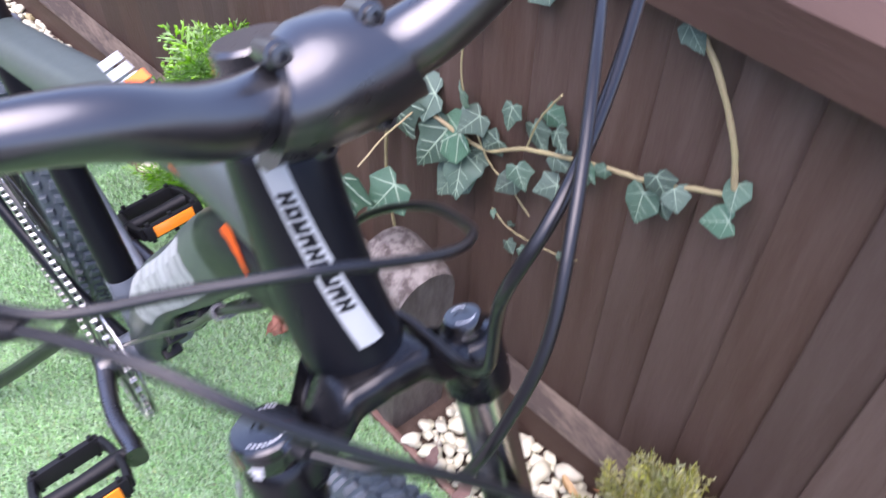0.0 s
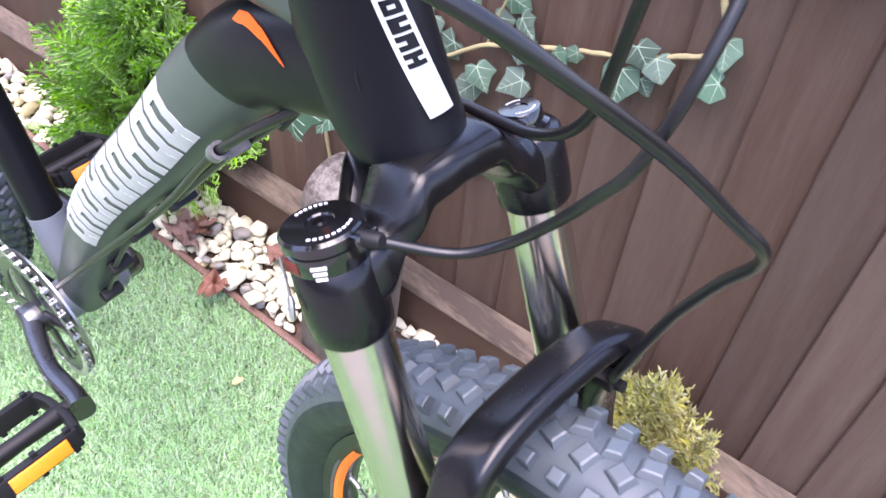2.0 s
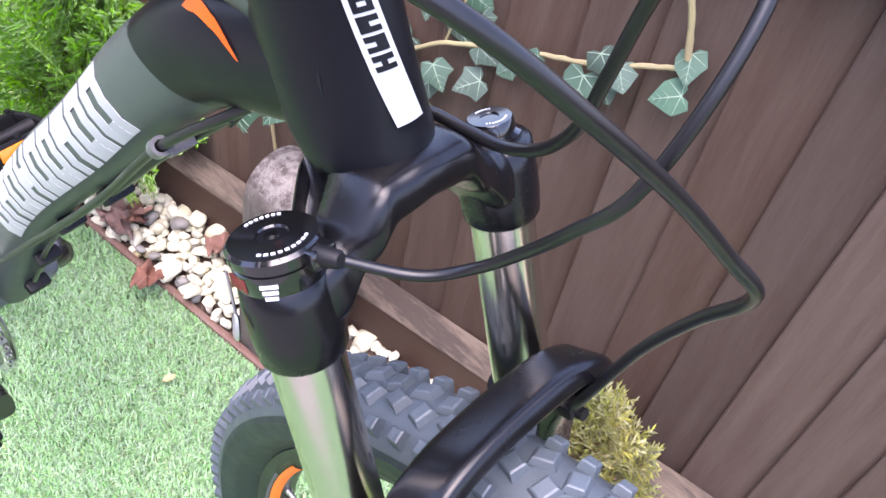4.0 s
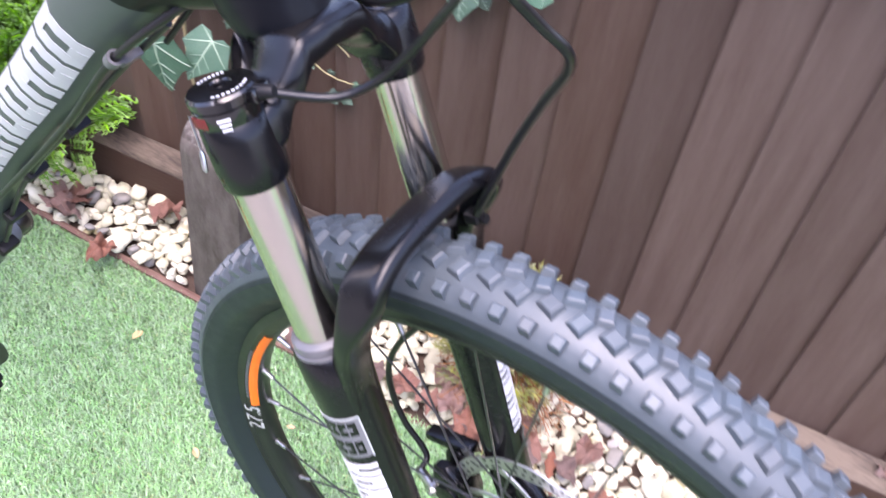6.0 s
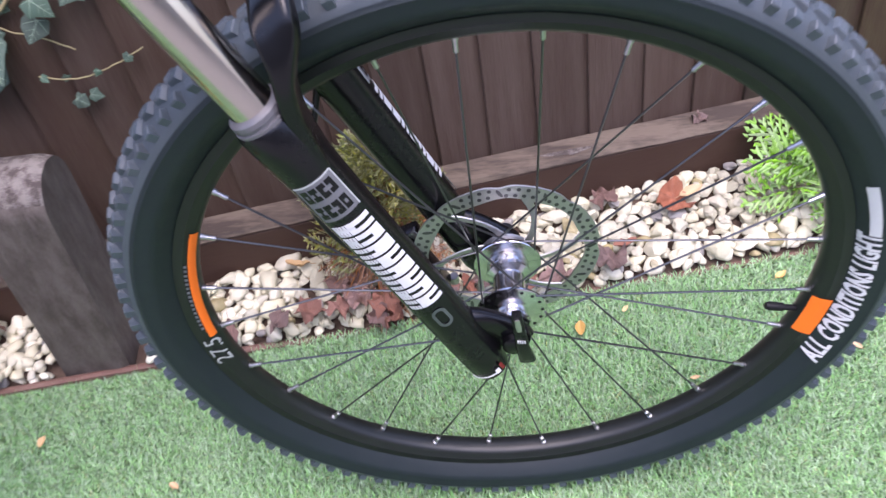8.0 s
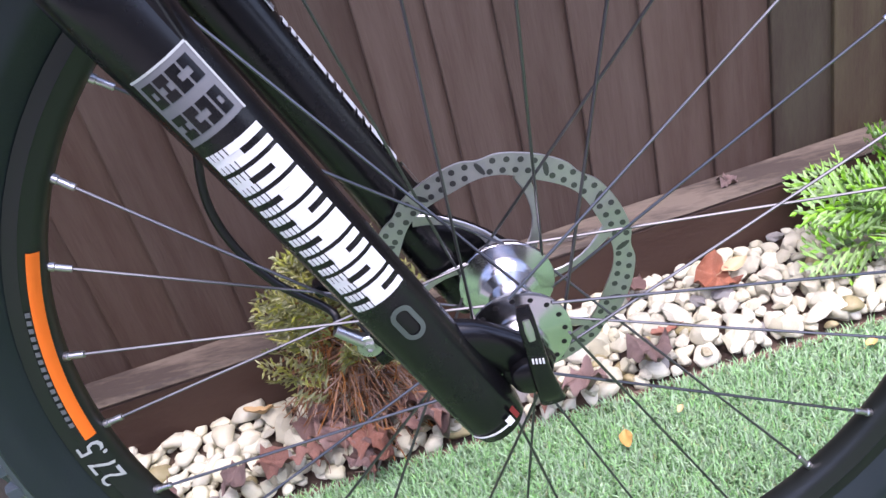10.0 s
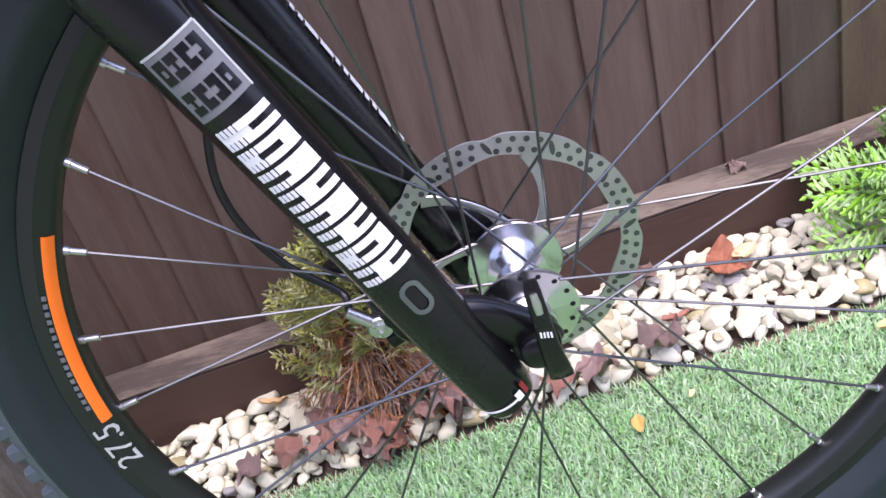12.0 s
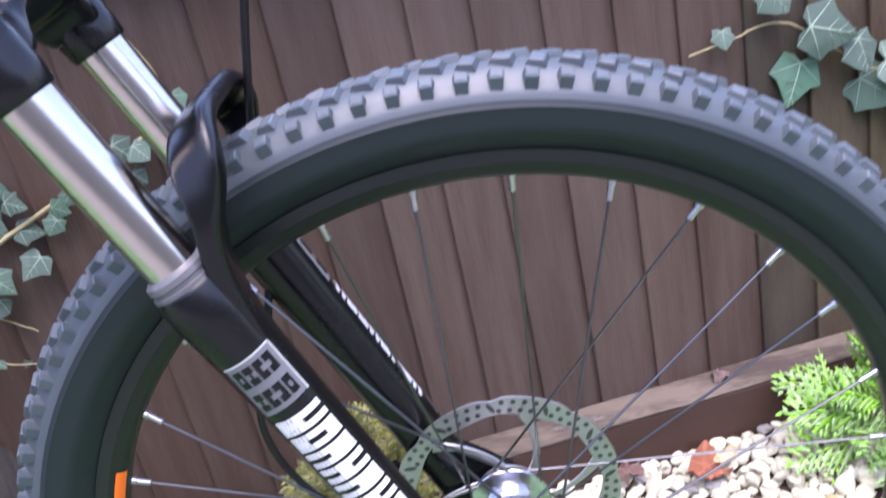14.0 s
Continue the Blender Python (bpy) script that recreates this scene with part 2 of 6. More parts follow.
def spline(points, n):
    """n points along a smooth curve through the given ones."""
    p = [Vector(q) for q in points]
    if len(p) == 2:
        return [p[0].lerp(p[1], i / (n - 1)) for i in range(n)]
    p = [2 * p[0] - p[1]] + p + [2 * p[-1] - p[-2]]
    lens = [max((p[i + 1] - p[i]).length, 1e-6) for i in range(len(p) - 1)]
    t = [0.0]
    for d in lens:
        t.append(t[-1] + math.sqrt(d))
    out = []
    for k in range(n):
        s = t[1] + (t[-2] - t[1]) * k / (n - 1)
        i = 1
        while i < len(p) - 3 and s > t[i + 1]:
            i += 1
        a1 = p[i - 1].lerp(p[i], (s - t[i - 1]) / (t[i] - t[i - 1]))
        a2 = p[i].lerp(p[i + 1], (s - t[i]) / (t[i + 1] - t[i]))
        a3 = p[i + 1].lerp(p[i + 2], (s - t[i + 1]) / (t[i + 2] - t[i + 1]))
        b1 = a1.lerp(a2, (s - t[i - 1]) / (t[i + 1] - t[i - 1]))
        b2 = a2.lerp(a3, (s - t[i]) / (t[i + 2] - t[i]))
        out.append(b1.lerp(b2, (s - t[i]) / (t[i + 1] - t[i])))
    return out


def sweep(bm, pts, rad, seg=12, side=None, caps=True, power=2.0, mat=0, twist=None):
    """A tube along pts. rad: one number, or a (across, along-up) pair per point. side: the direction that 'across' follows."""
    pts = [Vector(p) for p in pts]
    n = len(pts)
    rings, ref = [], Vector(side) if side else None
    for i, p in enumerate(pts):
        d = (pts[min(i + 1, n - 1)] - pts[max(i - 1, 0)]).normalized()
        if ref is None:
            ref = d.orthogonal()
        a = (ref - d * ref.dot(d)).normalized()
        if side is None:
            ref = a
        b = d.cross(a)
        r = rad[i] if isinstance(rad, (list, tuple)) else rad
        ra, rb = r if isinstance(r, (list, tuple)) else (r, r)
        ring = []
        for k in range(seg):
            t = 2 * math.pi * k / seg
            c, s = math.cos(t), math.sin(t)
            c = math.copysign(abs(c) ** (2 / power), c)
            s = math.copysign(abs(s) ** (2 / power), s)
            ring.append(bm.verts.new(p + a * (ra * c) + b * (rb * s)))
        rings.append(ring)
    for r0, r1 in zip(rings, rings[1:]):
        for k in range(seg):
            f = bm.faces.new((r0[k], r0[(k + 1) % seg], r1[(k + 1) % seg], r1[k]))
            f.material_index = mat
    if caps:
        for r in (rings[0], rings[-1]):
            bm.faces.new(r).material_index = mat
    return rings


def revolve(bm, profile, m, seg=48, closed=False, mat=0):
    """Turns a profile of (radius, along) round the local z axis of the pose m."""
    rings = [[bm.verts.new(m @ Vector((r * math.cos(2 * math.pi * k / seg), r * math.sin(2 * math.pi * k / seg), h))) for k in range(seg)] for r, h in profile]
    pairs = list(zip(rings, rings[1:])) + ([(rings[-1], rings[0])] if closed else [])
    for r0, r1 in pairs:
        for k in range(seg):
            bm.faces.new((r0[k], r0[(k + 1) % seg], r1[(k + 1) % seg], r1[k])).material_index = mat
    if not closed:
        for r, (rr, _) in ((rings[0], profile[0]), (rings[-1], profile[-1])):
            if rr > 1e-5:
                bm.faces.new(r).material_index = mat
    return rings


def block(bm, m, size, bevel=0.0, mat=0, taper=(1, 1)):
    """A bevelled box of that size, centred on the pose m; taper scales its top."""
    sx, sy, sz = (s / 2 for s in size)
    vs = []
    for z in (-1, 1):
        tx, ty = taper if z > 0 else (1, 1)
        for x, y in ((-1, -1), (1, -1), (1, 1), (-1, 1)):
            vs.append(bm.verts.new(m @ Vector((x * sx * tx, y * sy * ty, z * sz))))
    fs = [bm.faces.new([vs[i] for i in q]) for q in ((3, 2, 1, 0), (4, 5, 6, 7), (0, 1, 5, 4), (1, 2, 6, 5), (2, 3, 7, 6), (3, 0, 4, 7))]
    for f in fs:
        f.material_index = mat
    if bevel:
        es = list({e for f in fs for e in f.edges})
        got = bmesh.ops.bevel(bm, geom=es, offset=bevel, segments=2, affect="EDGES", profile=0.6)
        for f in got["faces"]:
            f.material_index = mat
    return vs


def plate(bm, outline, m, thick, mat=0, bevel=0.0):
    """A flat plate: a 2D outline in the pose's xy plane, extruded by thick along its z."""
    lo = [bm.verts.new(m @ Vector((x, y, 0))) for x, y in outline]
    hi = [bm.verts.new(m @ Vector((x, y, thick))) for x, y in outline]
    n = len(outline)
    fs = [bm.faces.new(lo[::-1]), bm.faces.new(hi)]
    fs += [bm.faces.new((lo[i], lo[(i + 1) % n], hi[(i + 1) % n], hi[i])) for i in range(n)]
    for f in fs:
        f.material_index = mat
    if bevel:
        bmesh.ops.bevel(bm, geom=[e for e in fs[1].edges], offset=bevel, segments=2, affect="EDGES")


def axis_pose(origin, z, x=None):
    """A pose at origin whose z axis points along z, and x roughly along x."""
    z = Vector(z).normalized()
    x = Vector(x) if x else z.orthogonal()
    x = (x - z * x.dot(z)).normalized()
    y = z.cross(x)
    m = Matrix((x, y, z)).transposed().to_4x4()
    m.translation = Vector(origin)
    return m


def lump(seed, detail=2, rough=0.25, squash=(1, 0.8, 0.6)):
    """A pebble-like lump about 1 across."""
    bm = bmesh.new()
    bmesh.ops.create_icosphere(bm, subdivisions=detail, radius=0.5)
    rc_ = random.Random(seed)
    cuts = [(Vector((rc_.uniform(-1, 1), rc_.uniform(-1, 1), rc_.uniform(-1, 1))).normalized(), rc_.uniform(0.30, 0.42)) for _ in range(7)]
    off = Vector((seed * 3.7, seed * 1.3, seed * 7.1))
    for v in bm.verts:
        n = noise.noise(v.co * 2.2 + off) * rough + noise.noise(v.co * 4.5 + off) * rough * 0.35
        v.co *= 1 + n
        for d, h in cuts:
            over = v.co.dot(d) - h
            if over > 0:
                v.co -= d * (over * 0.88)
        v.co = Vector((v.co.x * squash[0], v.co.y * squash[1], v.co.z * squash[2]))
    return bm


# ---- the bicycle: x forward, the drive side towards -y ----
HUB = Vector((0, 0, 0.345))
LEAN_BACK = radians(22.3)
UP = Vector((-math.sin(LEAN_BACK), 0, math.cos(LEAN_BACK)))
AHEAD = Vector((math.cos(LEAN_BACK), 0, math.sin(LEAN_BACK)))
SIDE = Vector((0, 1, 0))
LEG0 = Vector((-0.0326, 0, 0.3454))
LEG_Y = 0.061
HEAD0 = LEG0 + UP * 0.4622 - AHEAD * 0.010
BB = Vector((-0.660, 0, 0.288))
REAR = Vector((-1.135, 0, 0.345))
# the frame is steered a little against the wheel
FRAME_SET = Matrix.Translation((-0.217, 0.0, 0)) @ Matrix.Rotation(radians(4.0), 4, "Z") @ Matrix.Translation((0.22, 0, 0))

bike = thing("bicycle", (-0.58, 0, 0), "black and dark green mountain bike standing on an artificial lawn", "bicycle")


def leg(s, y=0.0, a=0.0):
    """A point s metres up the fork's leg line, a metres ahead of it."""
    return LEG0 + UP * s + SIDE * y + AHEAD * a


def glyph_mesh(text, size, depth, heavy=0.0):
    """The outline of some characters as vertices and faces, in the xy plane."""
    cu = bpy.data.curves.new("type", "FONT")
    cu.body, cu.size, cu.extrude, cu.resolution_u = text, size, depth, 2
    cu.offset = heavy * size
    ob = bpy.data.objects.new("type", cu)
    scene.collection.objects.link(ob)
    dg = bpy.context.evaluated_depsgraph_get()
    me = ob.evaluated_get(dg).to_mesh()
    verts, faces = [v.co.copy() for v in me.vertices], [tuple(p.vertices) for p in me.polygons]
    ob.evaluated_get(dg).to_mesh_clear()
    bpy.data.objects.remove(ob)
    bpy.data.curves.remove(cu)
    return verts, faces


def add_glyphs(bm, text, size, depth, place, squeeze=1.0, heavy=0.03, fine=0.0):
    """Lays each character on a surface: place(u, v, w) gives the point for u along, v up, w out."""
    u = 0.0
    for ch in text:
        if ch == " ":
            u += size * 0.3 * squeeze
            continue
        verts, faces = glyph_mesh(ch, size, depth, heavy)
        w0 = min(v.x for v in verts)
        w1 = max(v.x for v in verts)
        if fine:
            cut = bmesh.new()
            cv = [cut.verts.new(v) for v in verts]
            for f in faces:
                try:
                    cut.faces.new([cv[i] for i in f])
                except ValueError:
                    pass
            for _ in range(3):
                bmesh.ops.subdivide_edges(cut, edges=[e for e in cut.edges if e.calc_length() > fine], cuts=1, use_grid_fill=True)
                bmesh.ops.triangulate(cut, faces=cut.faces[:])
            cut.verts.index_update()
            verts, faces = [v.co.copy() for v in cut.verts], [tuple(v.index for v in f.verts) for f in cut.faces]
            cut.free()
        vs = [bm.verts.new(place(u + (v.x - w0) * squeeze, v.y, v.z)) for v in verts]
        for f in faces:
            try:
                bm.faces.new([vs[i] for i in f])
            except ValueError:
                pass
        u += (w1 - w0 + size * 0.07) * squeeze
    return u


def patch(bm, place, u0, u1, v0, v1, nu=6, nv=4, thick=0.0003, slant=0.0):
    """A thin sticker laid on a mapped surface."""
    top = [[bm.verts.new(place(u0 + (u1 - u0) * i / nu + slant * (j / nv), v0 + (v1 - v0) * j / nv, thick)) for j in range(nv + 1)] for i in range(nu + 1)]
    low = [[bm.verts.new(place(u0 + (u1 - u0) * i / nu + slant * (j / nv), v0 + (v1 - v0) * j / nv, 0.0)) for j in range(nv + 1)] for i in range(nu + 1)]
    for i in range(nu):
        for j in range(nv):
            bm.faces.new((top[i][j], top[i + 1][j], top[i + 1][j + 1], top[i][j + 1]))
    for i in range(nu):
        for j in (0, nv):
            bm.faces.new((top[i][j], top[i + 1][j], low[i + 1][j], low[i][j]))
    for j in range(nv):
        for i in (0, nu):
            bm.faces.new((top[i][j], top[i][j + 1], low[i][j + 1], low[i][j]))


def print_block(name, place, u0, u1, v0, v1, kind, mats, owner, slant=0.0, fade=0.0, label="", slot=(0.36, 0.66)):
    """One heavy slotted block in place of a printed sign; fade: the height at its foot that is broken into fine bars."""
    bm = bmesh.new()
    w, h = u1 - u0, v1 - v0
    a, b = u0 + w * slot[0], u0 + w * slot[1]
    foot = v0 + fade
    sl = lambda v: slant * (v - v0) / h
    def bar(p, q, lo, hi, n=4):
        patch(bm, place, p + sl(lo), q + sl(lo), lo, hi, 2, n, 0.0003, sl(hi) - sl(lo))
    spans = [(foot, v1)]
    if fade:
        n = max(2, int(fade / 0.0022))
        spans += [(v0 + fade * j / n, v0 + fade * (j + 0.72) / n) for j in range(n)]
    for lo, hi in spans:
        bar(u0, a, lo, hi)
        bar(b, u1, lo, hi)
    fills = {0: ((0.0, 0.30), (0.72, 1.0)), 1: ((0.0, 0.52),), 2: ((0.48, 1.0),), 3: ((0.36, 0.64),)}[kind]
    for lo, hi in fills:
        bar(a, b, v0 + h * lo, v0 + h * hi, 2)
    return part(name, bm, mats, owner, label)


# -- wheels --
RIM_R, SPOKES = 0.2672, 28


# the rim wall as (above the rim bed, from its middle) and the tyre's middle radius, half height and half width
RIM_WALL = [(0.0003, 0.0035), (0.0018, 0.0082), (0.0055, 0.0112), (0.0112, 0.0127), (0.0118, 0.0133), (0.0124, 0.0131), (0.0188, 0.0140), (0.0196, 0.0140)]
TYRE_R, TYRE_H, TYRE_W = 0.3105, 0.0255, 0.0268


def wheel(name, label, centre, front=True):
    """A 27.5 inch wheel: hub, rim, tyre with its tread knobs, spokes and nipples, and a brake rotor."""
    c = Vector(centre)
    turn = axis_pose(c, (0, -1, 0), (1, 0, 0))           # local z points to the drive side, x ahead, y up
    bm = bmesh.new()
    prof = [(0.006, 0.054), (0.0095, 0.052), (0.0095, 0.046), (0.0155, 0.045), (0.0155, 0.039), (0.013, 0.037), (0.0135, 0.0345)]
    revolve(bm, [(r, h) for r, h in prof] + [(0.0135, 0.031), (0.0155, 0.0300), (0.0290, 0.0292), (0.0305, 0.0285), (0.0305, 0.0268), (0.0285, 0.0262), (0.0195, 0.0250), (0.0185, 0.021), (0.0165, 0.0195), (0.0148, 0.014), (0.0140, 0.008), (0.0140, -0.008), (0.0195, -0.0115), (0.0195, -0.0160), (0.0180, -0.0175), (0.0190, -0.0235), (0.0300, -0.0255), (0.0305, -0.0262), (0.0305, -0.0280), (0.0300, -0.0290), (0.0210, -0.0300), (0.0210, -0.0375), (0.014, -0.0380), (0.014, -0.046), (0.010, -0.047), (0.006, -0.054)], turn, 40)
    hub = part(name, bm, M_SILVER, bike, label, sharp=28)
    bm = bmesh.new()
    revolve(bm, [(0.0017, 0.0), (0.0016, 0.0005), (0.0, 0.0005)], Matrix(), 10)
    hole = mesh_of("spoke_hole", bm, M_PLASTIC, False)
    for k in range(16):
        for h, sg in ((0.0291, 1), (-0.0293, -1)):
            a_ = 2 * math.pi * (k + (0.5 if sg < 0 else 0)) / 16
            ob = new("spoke_hole", hole)
            hang(ob, hub)
            ob.matrix_basis = SET[0] @ turn @ Matrix.Translation((0.0262 * math.cos(a_), 0.0262 * math.sin(a_), h)) @ Matrix.Rotation(0 if sg > 0 else math.pi, 4, "X")
    bm = bmesh.new()
    rim_prof = [(RIM_R + r, h) for r, h in RIM_WALL] + [(RIM_R + 0.0196, 0.0118), (RIM_R + 0.012, 0.009), (RIM_R + 0.010, 0.0)]
    rim_prof = rim_prof + [(r, -h) for r, h in rim_prof[-2::-1]] + [(RIM_R, 0.0)]
    revolve(bm, rim_prof, turn, 112, closed=True)
    part("rim", bm, M_RIM, hub, "matt black alloy rim", sharp=50)
    bm = bmesh.new()
    tyre_prof = []
    for i in range(33):
        ang = (-1 + 2 * i / 32) * radians(128)
        r_, h_ = TYRE_R + TYRE_H * math.cos(ang), TYRE_W * math.sin(ang)
        # a moulded double ridge where the side wall begins
        h_ *= {2: 1.03, 6: 1.045, 7: 1.0, 8: 1.035, 24: 1.035, 25: 1.0, 26: 1.045, 30: 1.03}.get(i, 1.0)
        tyre_prof.append((r_, h_))
    tyre_prof[0] = (0.2868, -0.0128)
    tyre_prof[-1] = (0.2868, 0.0128)
    tyre_prof = [(0.2858, -0.0115)] + tyre_prof + [(0.2858, 0.0115)]
    rings = revolve(bm, tyre_prof, turn, 144, closed=True)
    bm.verts.ensure_lookup_table()
    bm.faces.ensure_lookup_table()
    # tread faces take the rubber paled for sky sheen, side walls the dark one
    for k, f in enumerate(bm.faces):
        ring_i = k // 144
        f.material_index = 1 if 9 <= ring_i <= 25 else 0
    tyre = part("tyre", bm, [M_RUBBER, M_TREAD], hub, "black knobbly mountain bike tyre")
    # tread knobs: centre pairs, intermediate and shoulder rows
    def knob(lx, ly, h, taper, foot=0.0, slope=0.0, notch=0.0):
        """A tread block lx along the tyre and ly across; foot: how far its outer flank runs down the side wall."""
        kb = bmesh.new()
        vs = block(kb, Matrix.Translation((0, 0, h / 2)), (lx, ly, h), 0.0, taper=taper)
        for v in vs:
            if foot and v.co.z < h * 0.5 and v.co.y > 0:
                v.co.x *= 0.62
                v.co.y += foot * 0.35
                v.co.z -= foot
            elif v.co.z > h * 0.5:
                v.co.z -= slope * v.co.x / lx
        bmesh.ops.bevel(kb, geom=[e for e in kb.edges if all(v.co.z > h * 0.3 for v in e.verts)], offset=0.0007, segments=1, affect="EDGES")
        if notch:
            block(kb, Matrix.Translation((lx * 0.02, ly * 0.06, h)), (lx * 0.34, ly * 0.42, notch), 0.0)
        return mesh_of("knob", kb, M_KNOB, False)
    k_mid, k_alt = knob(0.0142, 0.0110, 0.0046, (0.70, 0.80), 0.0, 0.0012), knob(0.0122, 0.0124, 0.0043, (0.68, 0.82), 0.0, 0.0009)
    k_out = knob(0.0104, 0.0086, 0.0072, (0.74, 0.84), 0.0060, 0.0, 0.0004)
    count = 108
    rows = [(k_mid, -12.5, 0.0, 19), (k_mid, 12.5, 0.46, -19), (k_out, -47, 0.22, 2), (k_out, 47, 0.72, -2)]
    rest_v, rest_f = [], []
    for me, ang, phase, yaw in rows:
        for k in range(count):
            th = 2 * math.pi * (k + phase) / count
            wob = ((k * 7919 + int(ang * 13)) % 11 - 5) / 5.0
            a = radians(ang + (1.6 if k % 2 else -1.6) * (1 if abs(ang) < 20 else 0.25))
            r = TYRE_R + TYRE_H * math.cos(a)
            h = TYRE_W * math.sin(a)
            pos = Vector((r * math.cos(th), r * math.sin(th), h))
            b = a * (1.0 if abs(ang) < 20 else 0.58)
            zdir = Vector((math.cos(b) * math.cos(th), math.cos(b) * math.sin(th), math.sin(b)))
            xdir = Vector((-math.sin(th), math.cos(th), 0))
            m = turn @ axis_pose(pos - zdir * (0.0006 if abs(ang) < 20 else 0.0012), zdir, xdir) @ Matrix.Rotation(radians(yaw + wob * 2.0), 4, "Z")
            if ang < -20:
                m = m @ Matrix.Diagonal((-1, -1, 1, 1))
            shape = k_alt if k % 2 and me is k_mid else me
            if front and m.translation.z > 0.43:
                ob = new("knob", shape)
                hang(ob, hub)
                ob.matrix_basis = m
            else:
                base = len(rest_v)
                rest_v += [SET[0] @ m @ v.co for v in shape.vertices]
                rest_f += [[i + base for i in p.vertices] for p in shape.polygons]
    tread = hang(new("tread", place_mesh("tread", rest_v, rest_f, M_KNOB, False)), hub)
    tagged(tread, kind="stuff")
    # spokes and nipples
    for k in range(SPOKES):
        a = radians(-90 - 9.36 + k * 360 / SPOKES)
        right = k % 2 == 1
        sgn = -1 if k % 4 in (1, 2) else 1
        ah = a + sgn * radians(51)
        zf = 0.028 if right else -0.028
        zr = 0.0025 if right else -0.0025
        p_hub = turn @ Vector((0.029 * math.cos(ah), 0.029 * math.sin(ah), zf + (0.0018 if (k // 2) % 2 else -0.0018)))
        p_rim = turn @ Vector((RIM_R * math.cos(a), RIM_R * math.sin(a), zr))
        d = (p_rim - p_hub).normalized()
        bm = bmesh.new()
        sweep(bm, [p_hub, p_rim - d * 0.010], 0.00095, 6)
        part("spoke", bm, M_SPOKE, hub)
        bm = bmesh.new()
        revolve(bm, [(0.0013, -0.0125), (0.0021, -0.012), (0.0021, -0.003), (0.0028, -0.0026), (0.0028, 0.002)], axis_pose(p_rim, d), 10)
        part("nipple", bm, M_STEEL, hub, "silver spoke nipple" if k == 0 else "")
    # brake rotor on the far side
    rz = -0.0390
    bm = bmesh.new()
    seg, per = 160, 8
    outer, inner = [], []
    for i in range(seg):
        th = 2 * math.pi * i / seg
        scal = 0.0024 * max(0, math.cos(th * per)) ** 4
        outer.append((0.0850 - scal, th))
        inner.append((0.0700 + 0.0012 * math.cos(th * per + 0.6), th))
    vo = [[bm.verts.new(turn @ Vector((r * math.cos(t), r * math.sin(t), rz + z))) for r, t in ring] for ring in (outer, inner) for z in (0.0009, -0.0009)]
    for i in range(seg):
        j = (i + 1) % seg
        o1, o2, i1, i2 = vo
        bm.faces.new((o1[i], o1[j], i1[j], i1[i]))
        bm.faces.new((o2[i], o2[j], i2[j], i2[i]))
        bm.faces.new((o1[i], o1[j], o2[j], o2[i]))
        bm.faces.new((i1[i], i1[j], i2[j], i2[i]))
    rotor = part("brake_rotor", bm, M_ROTOR, hub, "drilled steel disc brake rotor", sharp=30)
    for q in range(6):
        t0 = 2 * math.pi * q / 6 + 0.5
        pts = []
        for i in range(9):
            s = i / 8
            r = 0.020 + 0.0510 * s
            t = t0 + 0.75 * s ** 0.8
            pts.append(turn @ Vector((r * math.cos(t), r * math.sin(t), rz)))
        sweep(b := bmesh.new(), pts, [(0.0046 - 0.0022 * math.sin(math.pi * i / 8), 0.0009) for i in range(9)], 6, side=(pts[-1] - pts[0]).cross(Vector((0, 1, 0))), power=6)
        part("rotor_arm", b, M_ROTOR, hub)
    b = bmesh.new()
    revolve(b, [(0.012, -0.0018), (0.024, -0.0018), (0.024, 0.0014), (0.012, 0.0014)], turn @ Matrix.Translation((0, 0, rz)), 30, closed=True)
    part("rotor_carrier", b, M_ROTOR, hub)
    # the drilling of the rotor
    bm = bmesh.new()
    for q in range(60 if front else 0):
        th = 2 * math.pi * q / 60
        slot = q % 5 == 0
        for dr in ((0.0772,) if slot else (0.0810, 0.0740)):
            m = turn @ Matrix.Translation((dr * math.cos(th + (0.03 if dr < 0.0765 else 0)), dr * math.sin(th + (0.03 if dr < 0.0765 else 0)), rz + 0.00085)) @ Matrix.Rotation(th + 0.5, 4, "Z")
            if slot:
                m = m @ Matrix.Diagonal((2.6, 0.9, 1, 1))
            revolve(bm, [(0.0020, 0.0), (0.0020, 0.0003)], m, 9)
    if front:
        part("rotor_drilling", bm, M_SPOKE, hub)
    return hub, turn


front_wheel, FW = wheel("front_wheel", "front wheel with black rim, black spokes and silver hub", HUB)
SET[0] = FRAME_SET
rear_wheel, RW = wheel("rear_wheel", "rear wheel with knobbly black tyre", REAR, False)
SET[0] = Matrix()


def rim_place(u, v, w):
    """u: degrees round the wheel, v: radius, w: out of the drive-side wall."""
    a = radians(u)
    if v < 0.2866:
        h = next((ha + (hb - ha) * (v - RIM_R - ra) / (rb - ra) for (ra, ha), (rb, hb) in zip(RIM_WALL, RIM_WALL[1:]) if v - RIM_R <= rb), 0.014)
    else:
        h = TYRE_W * math.sqrt(max(0.0, 1 - ((v - TYRE_R) / TYRE_H) ** 2)) + 0.0003
    return FW @ Vector((v * math.cos(a), v * math.sin(a), h + 0.0006 + max(w, 0)))


